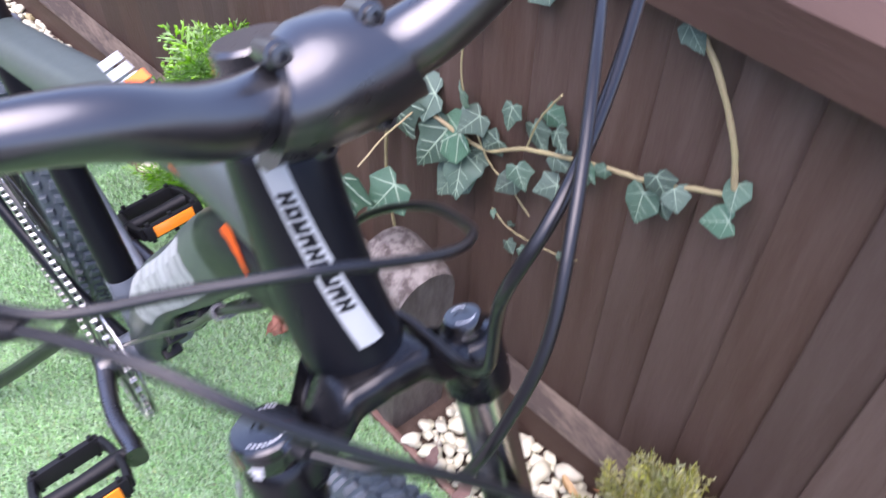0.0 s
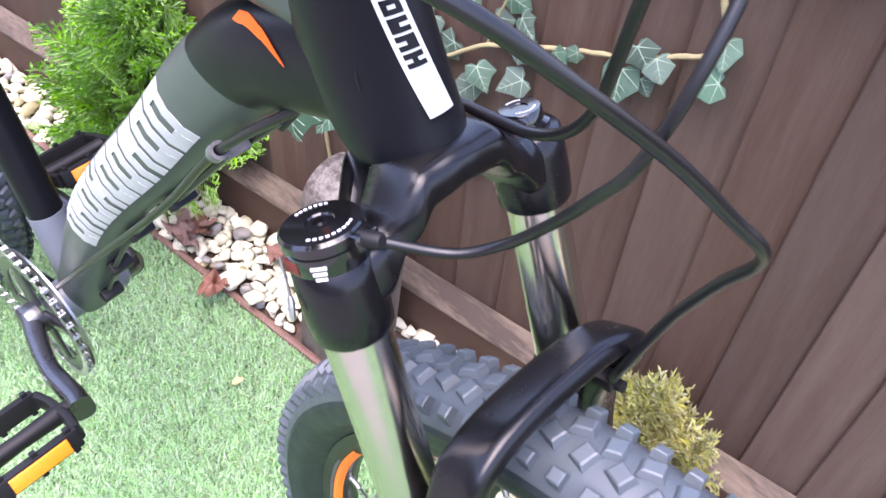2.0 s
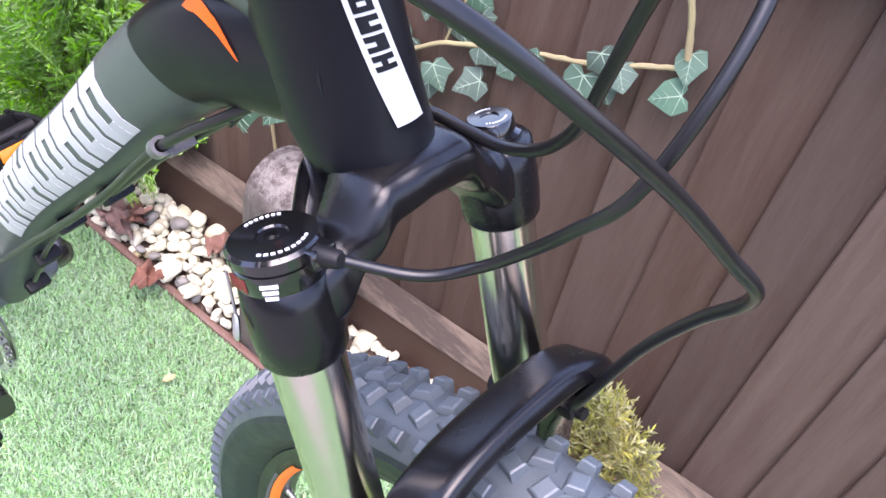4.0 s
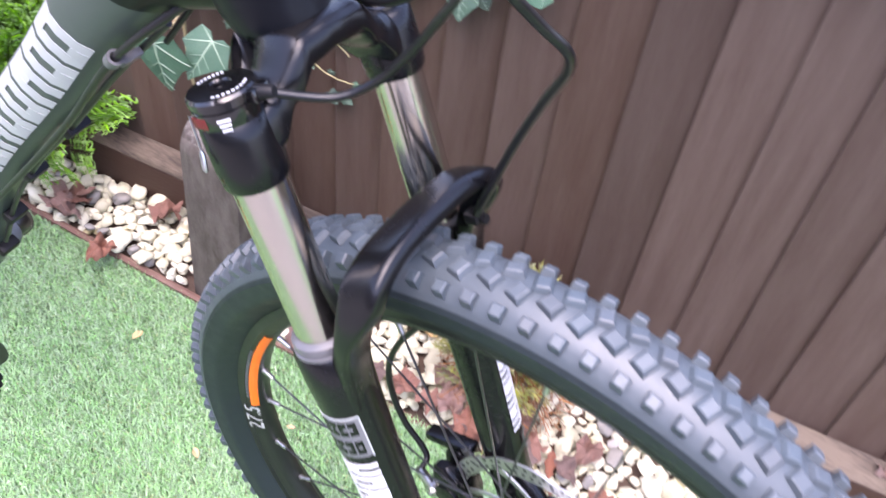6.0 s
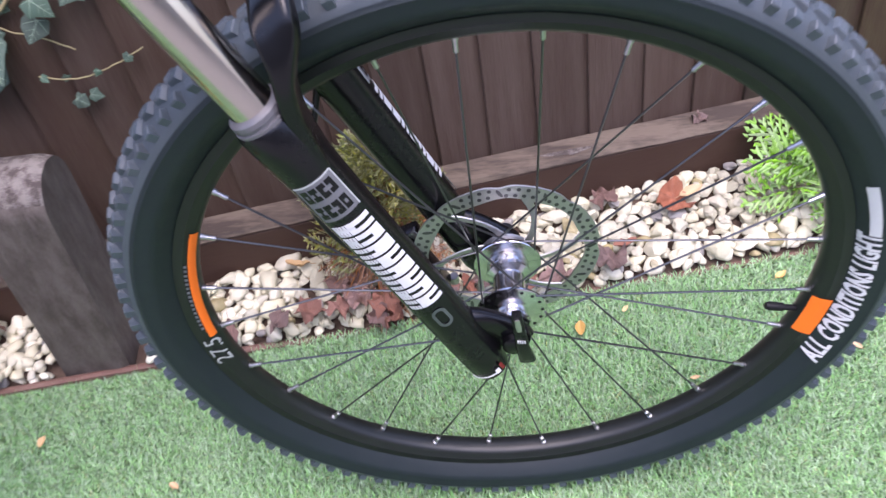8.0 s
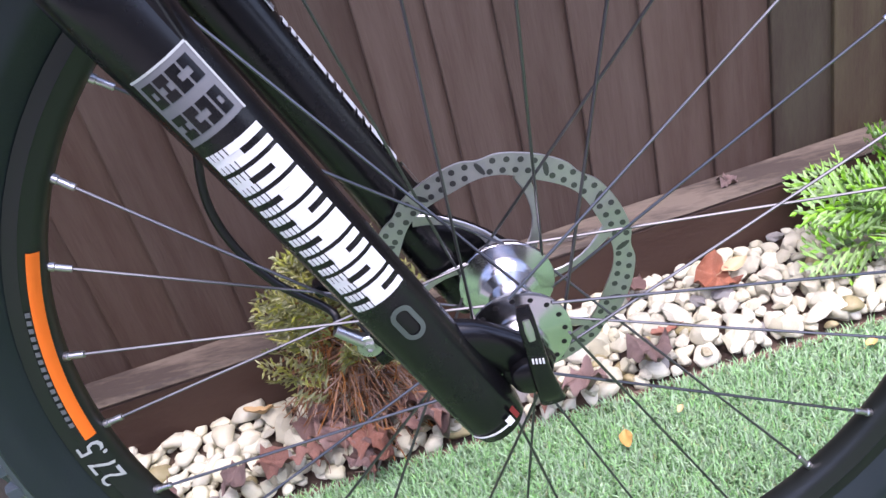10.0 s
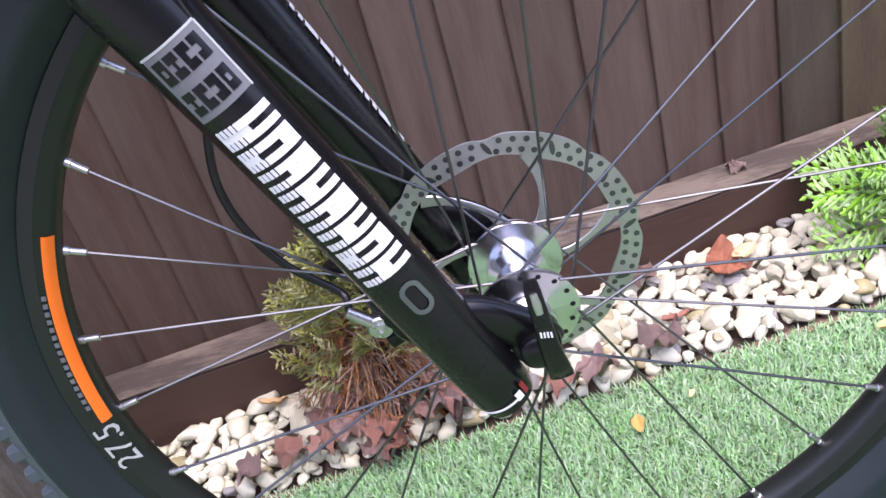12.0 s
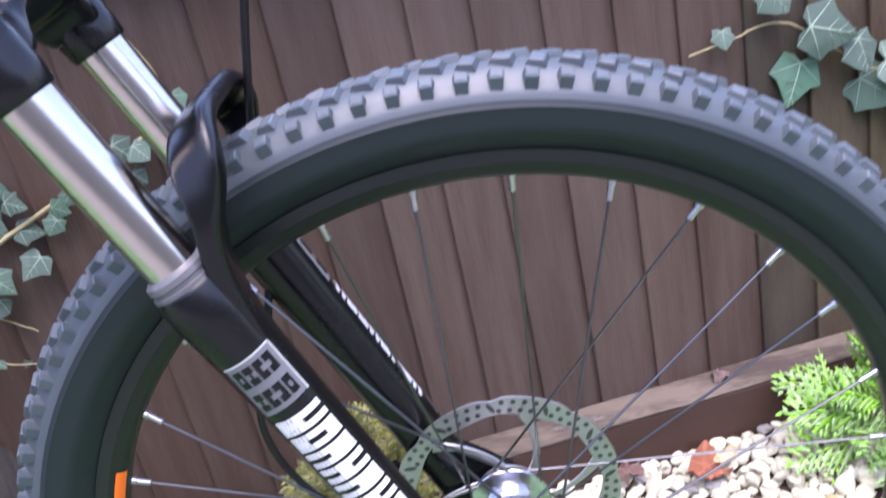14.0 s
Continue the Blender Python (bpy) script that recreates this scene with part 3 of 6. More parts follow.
def arc_patch(bm, a0, a1, r0, r1, n=24, skew=0.0):
    top = []
    for i in range(n + 1):
        a = a0 + (a1 - a0) * i / n
        top.append([bm.verts.new(rim_place(a + skew * j, r0 + (r1 - r0) * j / 3, 0.0003)) for j in range(4)])
    for i in range(n):
        for j in range(3):
            bm.faces.new((top[i][j], top[i + 1][j], top[i + 1][j + 1], top[i][j + 1]))
    lows = [[bm.verts.new(Vector(v.co) + Vector((0, 0.0006, 0))) for v in (r[0], r[-1])] for r in top]
    for i in range(n):
        bm.faces.new((top[i][0], top[i + 1][0], lows[i + 1][0], lows[i][0]))
        bm.faces.new((top[i][3], top[i + 1][3], lows[i + 1][1], lows[i][1]))


bm = bmesh.new()
arc_patch(bm, 154.2, 182.8, 0.2688, 0.2748)
part("rim_sticker", bm, M_ORANGE, front_wheel, "orange rim sticker")
bm = bmesh.new()
add_glyphs(bm, "27.5", 0.0225, 0.0002, lambda u, v, w: rim_place(190.8 - math.degrees(u / 0.274), 0.2690 + v * 0.92, w), 1.0, -0.004, 0.004)
part("rim_size_print", bm, M_PALEPRINT, front_wheel, "white wheel size print")
bm = bmesh.new()
arc_patch(bm, -19.6, -9.6, 0.2690, 0.2858, 10)
part("valve_sticker", bm, M_ORANGE, front_wheel, "orange sticker by the valve")
bm = bmesh.new()
va = radians(-15.8)
vd = Vector((math.cos(va), 0, math.sin(va)))
revolve(bm, [(0.003, 0.0), (0.003, -0.012), (0.0042, -0.0125), (0.0042, -0.026), (0.003, -0.029)], axis_pose(HUB + vd * RIM_R, vd), 14)
part("tyre_valve", bm, M_PLASTIC, front_wheel, "black rubber tyre valve with cap")
bm = bmesh.new()
wide = add_glyphs(bm, "ALL CONDITIONS LIGHT", 0.0235, 0.0002, lambda u, v, w: Vector((u, v, w)))
bm.clear()
add_glyphs(bm, "ALL CONDITIONS LIGHT", 0.0235, 0.0002, lambda u, v, w: rim_place(-24.4 + math.degrees(u / 0.296), 0.3030 - v * 0.92, w + 0.0003), 0.172 / wide, fine=0.003)
part("tyre_print", bm, M_WHITE, front_wheel, "white lettering on the tyre side wall")
bm = bmesh.new()
arc_patch(bm, 8.4, 19.8, 0.2950, 0.3030, 14)
part("tyre_stripe", bm, M_WHITE, front_wheel, "white stripe on the tyre side wall")
bm = bmesh.new()
for i in range(16):
    arc_patch(bm, 162.3 + i * 1.15, 163.0 + i * 1.15, 0.2757, 0.2782, 2)
part("rim_small_print", bm, M_GREYPRINT, front_wheel, "tiny grey print bars")

# -- fork --
SET[0] = Matrix()
def between(q, keys):
    """Smooth value at q from (q, value) keys."""
    for (a, x), (b, y) in zip(keys, keys[1:]):
        if q <= b:
            t = (q - a) / (b - a)
            t = t * t * (3 - 2 * t)
            return x + (y - x) * t
    return keys[-1][1]


CROWN_DROP = 0.0158
bm = bmesh.new()
rings = []
for i in range(49):
    q = -1 + 2 * i / 48
    y, q = q * LEG_Y, abs(q)
    top = between(q, ((0, 0.4885), (0.34, 0.4870), (0.75, 0.4665), (1, 0.4590)))
    low_ = between(q, ((0, 0.4650), (0.30, 0.4630), (0.55, 0.4500), (0.78, 0.4325), (1, 0.4265)))
    front = between(q, ((0, 0.0350), (0.35, 0.0315), (0.75, 0.0215), (1, 0.0165)))
    back = between(q, ((0, 0.0275), (0.35, 0.0255), (0.75, 0.0185), (1, 0.0155)))
    pocket = 0.0150 * between(q, ((0, 0.0), (0.32, 0.0), (0.43, 1.0), (0.72, 0.95), (0.82, 0.0), (1, 0.0)))
    ring = []
    for k in range(40):
        t = 2 * math.pi * k / 40
        c, s = math.cos(t), math.sin(t)
        c = math.copysign(abs(c) ** (2 / 3.4), c)
        s = math.copysign(abs(s) ** (2 / 3.4), s)
        a = c * (front if c > 0 else back)
        h = (top + low_) / 2 + s * (top - low_) / 2
        if s > 0.3:
            h -= pocket * max(0.0, min(1.0, (0.36 - abs(c + 0.45)) / 0.10))
        ring.append(bm.verts.new(leg(h - CROWN_DROP, y, a - 0.008 * (1 - q))))
    rings.append(ring)
for r0, r1 in zip(rings, rings[1:]):
    for k in range(40):
        bm.faces.new((r0[k], r0[(k + 1) % 40], r1[(k + 1) % 40], r1[k]))
bm.faces.new(rings[0])
bm.faces.new(rings[-1])
for y in (-LEG_Y, LEG_Y):
    sweep(bm, [leg(q - CROWN_DROP, y) for q in (0.4205, 0.4225, 0.434, 0.450, 0.4595, 0.461)], [0.0176, 0.0188, 0.0195, 0.0192, 0.0184, 0.0168], 30)
crown = part("fork_crown", bm, M_FORK, bike, "matt black suspension fork crown with hollowed arms", sharp=50)
bm = bmesh.new()
sweep(bm, [HEAD0 - UP * 0.008, HEAD0 + UP * 0.0048, HEAD0 + UP * 0.005, HEAD0 + UP * 0.011], [0.0245, 0.0245, 0.0225, 0.0225], 36)
part("crown_race", bm, M_FORK, crown)
for y in (-LEG_Y, LEG_Y):
    bm = bmesh.new()
    sweep(bm, [leg(0.27, y), leg(0.410, y)], 0.0160, 44)
    part("stanchion", bm, M_CHROME, bike, "chromed fork stanchion")
    bm = bmesh.new()
    sweep(bm, [leg(0.283, y), leg(0.285, y), leg(0.2875, y), leg(0.288, y), leg(0.2905, y), leg(0.291, y), leg(0.2945, y), leg(0.297, y)], [0.0185, 0.0205, 0.0205, 0.0192, 0.0192, 0.0200, 0.0196, 0.0165], 32)
    part("wiper_seal", bm, M_SEAL if y < 0 else M_PLASTIC, bike, "grey fork wiper seal")


def lower_leg(y):
    """A fork lower: cast tube tapering to a foot, with the dropout lug ahead of it."""
    bm = bmesh.new()
    sgn = 1 if y > 0 else -1
    ss = [-0.032, -0.030, -0.022, 0.0, 0.05, 0.12, 0.19, 0.235, 0.262, 0.283, 0.2855]
    rr = [0.0125, 0.0158, 0.0176, 0.0180, 0.0182, 0.0186, 0.0194, 0.0206, 0.0220, 0.0220, 0.0205]
    sweep(bm, [leg(s, y, -0.0012 * max(0, 0.2 - s) / 0.2) for s in ss], rr, 30)
    lug = [leg(0.028, y - sgn * 0.004, 0.004), leg(0.020, y - sgn * 0.006, 0.014), HUB + SIDE * (y - sgn * 0.009) + Vector((0.001, 0, 0.002)), HUB + SIDE * (y - sgn * 0.009) + Vector((0.006, 0, -0.006))]
    sweep(bm, spline(lug, 9), [(0.006 + 0.003 * (1 - i / 8), 0.016 - 0.004 * i / 8) for i in range(9)], 14, side=SIDE, power=2.8)
    revolve(bm, [(0.0135, -0.006), (0.0145, -0.004), (0.0145, 0.004), (0.0135, 0.006)], axis_pose(HUB + SIDE * (y - sgn * 0.008), SIDE), 24)
    return part("lower_leg", bm, M_FORK, bike, "matt black fork lower leg")


right_lower, left_lower = lower_leg(-LEG_Y), lower_leg(LEG_Y)
# the brace that arches over the tyre
bm = bmesh.new()
ctrl = [(0.210, -0.0610, 0.0085), (0.250, -0.0615, 0.0135), (0.281, -0.0625, 0.0205), (0.300, -0.0630, 0.0295), (0.321, -0.0620, 0.0410), (0.3365, -0.0560, 0.0470), (0.3455, -0.0400, 0.0485), (0.3480, 0.0, 0.0480)]
ctrl = ctrl + [(s, -y, a) for s, y, a in ctrl[-2::-1]]
path = spline([leg(s, y, a) for s, y, a in ctrl], 73)
span = [between(min(i, 72 - i) / 36, ((0.0, 0.0), (0.45, 0.0), (0.72, 1.0), (1.0, 1.0))) for i in range(73)]
sweep(bm, path, [(0.0072 + 0.0083 * q, 0.0128 - 0.0060 * q) for q in span], 32, side=(AHEAD * 0.98 + UP * 0.20), power=4.0)
part("fork_brace", bm, M_FORK, bike, "satin black fork brace over the tyre", sharp=60)

# dials on top of the legs
for y, big in ((-LEG_Y, True), (LEG_Y, False)):
    m = axis_pose(leg(0.4442 if big else 0.4467, y), UP, AHEAD)
    if not big:
        m = m @ Matrix.Scale(0.74, 4)
    bm = bmesh.new()
    if big:
        revolve(bm, [(0.0172, -0.002), (0.0184, 0.0), (0.0184, 0.0085), (0.0176, 0.0090), (0.0176, 0.0102), (0.0190, 0.0108), (0.0190, 0.0145), (0.0176, 0.0160), (0.0066, 0.0168), (0.0060, 0.0160), (0.0033, 0.0160), (0.003, 0.0142), (0.0, 0.0142)], m, 48)
        block(bm, m @ Matrix.Translation((0.0180, 0.006, 0.0110)), (0.011, 0.012, 0.008), 0.0015)
    else:
        revolve(bm, [(0.0185, -0.002), (0.0185, 0.002), (0.0150, 0.004), (0.0150, 0.0105), (0.0138, 0.0125), (0.0060, 0.0128), (0.0055, 0.0118), (0.0, 0.0118)], m, 36)
    dial = part("dial", bm, M_GLOSS, crown, "gloss black lockout dial" if big else "gloss black air cap")
    bm = bmesh.new()
    place = lambda u, v, w, m=m, top=(0.0178 if big else 0.0132): m @ Vector((u, v, top + max(w, 0)))
    for k in range(9):
        a0 = radians(-60 + k * 11)
        rr = 0.0134 if big else 0.0098
        q = [(rr * math.cos(a0), rr * math.sin(a0)), (rr * math.cos(a0 + 0.12), rr * math.sin(a0 + 0.12)), ((rr + 0.0011) * math.cos(a0 + 0.12), (rr + 0.0011) * math.sin(a0 + 0.12)), ((rr + 0.0011) * math.cos(a0), (rr + 0.0011) * math.sin(a0))]
        plate(bm, q, m @ Matrix.Translation((0, 0, 0.0162 if big else 0.01262)), 0.0005)
    for k in range(7):
        a0 = radians(130 + k * 9)
        rr = 0.0142 if big else 0.0098
        q = [(rr * math.cos(a0), rr * math.sin(a0)), (rr * math.cos(a0 + 0.10), rr * math.sin(a0 + 0.10)), ((rr + 0.0010) * math.cos(a0 + 0.10), (rr + 0.0010) * math.sin(a0 + 0.10)), ((rr + 0.0010) * math.cos(a0), (rr + 0.0010) * math.sin(a0))]
        plate(bm, q, m @ Matrix.Translation((0, 0, 0.0162 if big else 0.01262)), 0.0005)
    part("dial_print", bm, M_WHITE, crown, "small white print bars")
    if big:
        bm = bmesh.new()
        c = leg(0.4502, y)
        d1 = (-SIDE * 0.75 + AHEAD * 0.66).normalized()
        for k in range(3):
            m2 = axis_pose(c + d1 * 0.0184 - UP * (0.001 + 0.0026 * k) , d1, SIDE)
            block(bm, m2, (0.007 - 0.001 * k, 0.0014, 0.0008))
        part("dial_mark", bm, M_WHITE, crown)
        bm = bmesh.new()
        m2 = axis_pose(c + (-SIDE * 0.995 - AHEAD * 0.1) * 0.0182 - UP * 0.002, -SIDE, AHEAD)
        block(bm, m2, (0.010, 0.006, 0.0008), 0.0002)
        part("dial_window", bm, M_RED, crown, "dark red dial window")
        # the loose end of the lockout cable, with its crimped cap
        bm = bmesh.new()
        s0 = leg(0.4527, y) - SIDE * 0.0195 - AHEAD * 0.006
        sweep(bm, [s0, s0 - UP * 0.012 - SIDE * 0.001, s0 - UP * 0.020 - SIDE * 0.002], 0.0007, 6)
        sweep(bm, [s0 - UP * 0.019 - SIDE * 0.002, s0 - UP * 0.021 - SIDE * 0.0022, s0 - UP * 0.028 - SIDE * 0.004, s0 - UP * 0.030 - SIDE * 0.0042], [0.0011, 0.0016, 0.0016, 0.0010], 8)
        part("cable_end", bm, M_STEEL, crown, "silver crimped cable end")

# prints on the lower legs: a framed badge and a row of white letter-like blocks
def leg_place(y, out_angle):
    """u runs down the leg, v round it to the front."""
    out = (-SIDE if y < 0 else SIDE)
    o = (out * math.cos(out_angle) + AHEAD * math.sin(out_angle)).normalized()
    a = (AHEAD * math.cos(out_angle) - out * math.sin(out_angle)).normalized()
    def place(u, v, w):
        s = 0.2405 - u
        r = 0.0183 + max(0, s - 0.08) * 0.0125
        ang = v / r
        return leg(s, y) + (o * math.cos(ang) + a * math.sin(ang)) * (r + 0.0004 + max(w, 0))
    return place


def leg_prints(y, owner, out_angle):
    place = leg_place(y, out_angle)
    bm = bmesh.new()
    patch(bm, place, 0.004, 0.0405, -0.0140, 0.0155, 8, 8, 0.0003)
    part("badge", bm, M_GREYPRINT, owner, "grey framed fork badge")
    for row, (ua, ub) in enumerate(((0.0075, 0.0195), (0.0250, 0.0370))):
        for k in range(4):
            v0 = -0.0118 + k * 0.0064
            print_block("badge_block", lambda u, v, w: place(u, v, w + 0.0003), ua, ub, v0, v0 + 0.0052, (0, 3, 1, 2)[(k + row) % 4], M_FORK, owner)
    bm = bmesh.new()
    patch(bm, place, 0.0035, 0.0046, -0.0145, 0.016, 2, 8, 0.0005)
    patch(bm, place, 0.0046, 0.041, 0.0155, 0.0165, 8, 2, 0.0005)
    part("badge_edge", bm, M_PALEPRINT, owner)
    # eight white blocks, broken into fine bars towards the foot
    for k in range(8):
        u = 0.0470 + k * 0.01365
        print_block("print_block", place, u, u + 0.0113, -0.0135, 0.0155, (1, 0, 2, 3, 2, 3, 0, 3)[k], M_WHITE, owner, 0.0015, 0.0100, "white printed block")
    bm = bmesh.new()
    def loop(i, rad):
        t = 2 * math.pi * i / 28
        return 0.1735 + (0.0045 if math.cos(t) > 0 else -0.0045) + rad * math.cos(t), 0.0025 + rad * math.sin(t)
    for i in range(28):
        p = [place(*loop(i, 0.0062), 0.0003), place(*loop(i + 1, 0.0062), 0.0003), place(*loop(i + 1, 0.0036), 0.0003), place(*loop(i, 0.0036), 0.0003)]
        bm.faces.new([bm.verts.new(q) for q in p])
    bmesh.ops.remove_doubles(bm, verts=bm.verts[:], dist=1e-5)
    bmesh.ops.solidify(bm, geom=bm.faces[:], thickness=0.0003)
    part("leg_emblem", bm, M_GREEN, owner)
    bm = bmesh.new()
    patch(bm, place, 0.262, 0.2632, -0.020, 0.004, 1, 8, 0.0003)
    patch(bm, place, 0.259, 0.264, 0.004, 0.008, 1, 2, 0.0003)
    part("foot_print", bm, M_WHITE, owner)
    bm = bmesh.new()
    patch(bm, place, 0.2565, 0.264, 0.0095, 0.0125, 2, 2, 0.0003)
    part("foot_mark", bm, M_RED, owner, "small red mark")


leg_prints(-LEG_Y, right_lower, radians(10))
leg_prints(LEG_Y, left_lower, radians(54))

# quick release: lever and nut
bm = bmesh.new()
c = HUB + Vector((0.004, -0.070, 0.0))
revolve(bm, [(0.0085, 0.0), (0.0105, 0.002), (0.0105, 0.008), (0.008, 0.010)], axis_pose(HUB + SIDE * -0.058, -SIDE), 24)
path = [HUB + Vector(v) for v in ((0.004, -0.0700, 0.052), (0.004, -0.0720, 0.046), (0.005, -0.0730, 0.030), (0.006, -0.0730, 0.010), (0.008, -0.0715, -0.006), (0.009, -0.069, -0.0145), (0.009, -0.067, -0.017))]
sweep(bm, path, [(0.0036, 0.0018), (0.0046, 0.0024), (0.0050, 0.0028), (0.0056, 0.0035), (0.0066, 0.0045), (0.0072, 0.0035), (0.005, 0.002)], 14, side=(1, 0, 0), power=3.0)
part("quick_release_lever", bm, M_FORK, bike, "black quick release lever with a slot")
bm = bmesh.new()
sl = [HUB + Vector((0.004, -0.0752, 0.0465)), HUB + Vector((0.0045, -0.0762, 0.040)), HUB + Vector((0.0050, -0.0766, 0.034))]
sweep(bm, sl, [(0.0019, 0.0009), (0.0024, 0.0010), (0.0019, 0.0009)], 10, side=(1, 0, 0))
part("lever_slot", bm, M_STEEL, bike)
bm = bmesh.new()
for k in range(4):
    block(bm, axis_pose(HUB + Vector((0.003 + 0.0018 * k, -0.0768, 0.0205 - 0.0004 * k)), -SIDE, (1, 0, 0)), (0.0010, 0.0034, 0.0005))
part("lever_print", bm, M_WHITE, bike)
bm = bmesh.new()
revolve(bm, [(0.006, 0.0), (0.009, 0.001), (0.009, 0.011), (0.006, 0.013)], axis_pose(HUB + SIDE * 0.058, SIDE), 20)
part("axle_nut", bm, M_BLACK, bike)

# brake calliper behind the far leg
bm = bmesh.new()
cm = axis_pose(leg(0.004, 0.044, -0.050), UP, SIDE)
# a rounded two-halved body over the disc, a mount arm up to the leg, and its two bolts
sweep(bm, [cm @ Vector((-0.0115, 0, z)) for z in (-0.034, -0.030, -0.016, 0.016, 0.030, 0.034)], [(0.0045, 0.006), (0.0070, 0.010), (0.0085, 0.0145), (0.0085, 0.0145), (0.0070, 0.010), (0.0045, 0.006)], 18, side=SIDE, power=3.0)
sweep(bm, [cm @ Vector((0.0085, 0, z)) for z in (-0.034, -0.030, -0.016, 0.016, 0.030, 0.034)], [(0.0050, 0.006), (0.0075, 0.010), (0.0090, 0.0140), (0.0090, 0.0140), (0.0075, 0.010), (0.0050, 0.006)], 18, side=SIDE, power=3.0)
block(bm, cm @ Matrix.Translation((-0.001, -0.012, 0.0)), (0.016, 0.008, 0.058), 0.002)
block(bm, cm @ Matrix.Translation((0.010, 0.004, 0.040)), (0.014, 0.050, 0.010), 0.003)
block(bm, cm @ Matrix.Translation((0.010, 0.014, -0.030)), (0.014, 0.034, 0.010), 0.003)
revolve(bm, [(0.0125, 0.0), (0.0125, 0.0025), (0.0095, 0.0035), (0.0, 0.0035)], axis_pose(cm @ Vector((-0.0190, 0, 0.0)), -SIDE), 28)
calliper = part("brake_calliper", bm, M_FORK, bike, "black hydraulic brake calliper")
for z in (0.040, -0.034):
    bm = bmesh.new()
    revolve(bm, [(0.0048, -0.004), (0.0048, 0.004), (0.0026, 0.0042), (0.0026, 0.001), (0.0, 0.001)], axis_pose(cm @ Vector((0.006, -0.016, z)), -AHEAD * 0.3 + UP * (0.95 if z > 0 else -0.95)), 14)
    part("calliper_bolt", bm, M_STEEL, calliper)
bm = bmesh.new()
bj = leg(0.004, 0.026, -0.0655)
revolve(bm, [(0.0075, -0.004), (0.0085, -0.003), (0.0085, 0.003), (0.0075, 0.004)], axis_pose(bj, -SIDE), 20)
revolve(bm, [(0.0045, 0.003), (0.0045, 0.006), (0.0025, 0.0062), (0.0025, 0.0045), (0.0, 0.0045)], axis_pose(bj, -SIDE), 6)
sweep(bm, [bj, bj + Vector((-0.018, 0.0, 0.017))], [0.0048, 0.0040], 12)
part("hose_banjo", bm, M_STEEL, calliper, "silver banjo bolt fitting")

# -- frame --
SET[0] = FRAME_SET
bm = bmesh.new()
hs = [0.0062, 0.0078, 0.012, 0.022, 0.045, 0.075, 0.102, 0.126, 0.135]
hr = [(0.0262, 0.0258), (0.0272, 0.0266), (0.0290, 0.0267), (0.0325, 0.0264), (0.0365, 0.0255), (0.0360, 0.0245), (0.0330, 0.0241), (0.0290, 0.0238), (0.0250, 0.0232)]
sweep(bm, [HEAD0 + UP * s - AHEAD * (r[0] - r[1]) for s, r in zip(hs, hr)], hr, 44, side=AHEAD)
head = part("head_tube", bm, M_DARKTUBE, bike, "black tapered head tube")


def head_place(u, v, w):
    """u down the head tube, v round it (0 faces ahead and to the drive side), w out of its oval face."""
    s = 0.128 - u
    k = 0
    while k < len(hs) - 2 and s > hs[k + 1]:
        k += 1
    f = min(1.0, max(0.0, (s - hs[k]) / (hs[k + 1] - hs[k])))
    ra = hr[k][0] + (hr[k + 1][0] - hr[k][0]) * f
    rb = hr[k][1] + (hr[k + 1][1] - hr[k][1]) * f
    t = radians(32) - (v + (u - 0.045) * 0.055 + 0.0095 * (max(u, 0.0) / 0.1035) ** 2) / 0.0255
    c, n = math.cos(t), math.sin(t)
    d = ra - rb
    qa, qb, qc = (c / ra) ** 2 + (n / rb) ** 2, 2 * c * d / ra ** 2, (d / ra) ** 2 - 1
    rho = (-qb + math.sqrt(qb * qb - 4 * qa * qc)) / (2 * qa)
    return HEAD0 + UP * s + (AHEAD * c - SIDE * n) * (rho + 0.0004 + max(w, 0))


bm = bmesh.new()
patch(bm, head_place, -0.007, 0.1035, -0.0065, 0.0065, 14, 6, 0.0003)
part("head_sticker", bm, M_PALEPRINT, head, "pale grey strip sticker")
for k in range(9):
    print_block("sticker_block", lambda u, v, w: head_place(u, v, w + 0.0003), 0.0125 + k * 0.0077, 0.0188 + k * 0.0077, -0.0042, 0.0042, (3, 0, 1, 2)[k % 4], M_DARKTUBE, head)

D_TOP = HEAD0 + UP * 0.040
D_DIR = (BB - D_TOP).normalized()


dt = spline([D_TOP + Vector((0.004, 0, 0.004)), Vector((-0.268, 0, 0.7945)), Vector((-0.315, 0, 0.7725)), Vector((-0.36, 0, 0.7277)), Vector((-0.42, 0, 0.6518)), Vector((-0.55, 0, 0.4893)), BB], 34)
dt_r = [(0.0235 + 0.002 * min(1, i / 8), 0.0300 - 0.0025 * min(1, i / 33)) for i in range(34)]
D_LEN = [0.0]
for a, b in zip(dt, dt[1:]):
    D_LEN.append(D_LEN[-1] + (b - a).length)


def dt_point(u):
    i = 0
    while i < len(dt) - 2 and u > D_LEN[i + 1]:
        i += 1
    f = (u - D_LEN[i]) / (D_LEN[i + 1] - D_LEN[i])
    return dt[i].lerp(dt[i + 1], f), (dt[i + 1] - dt[i]).normalized(), dt_r[i]


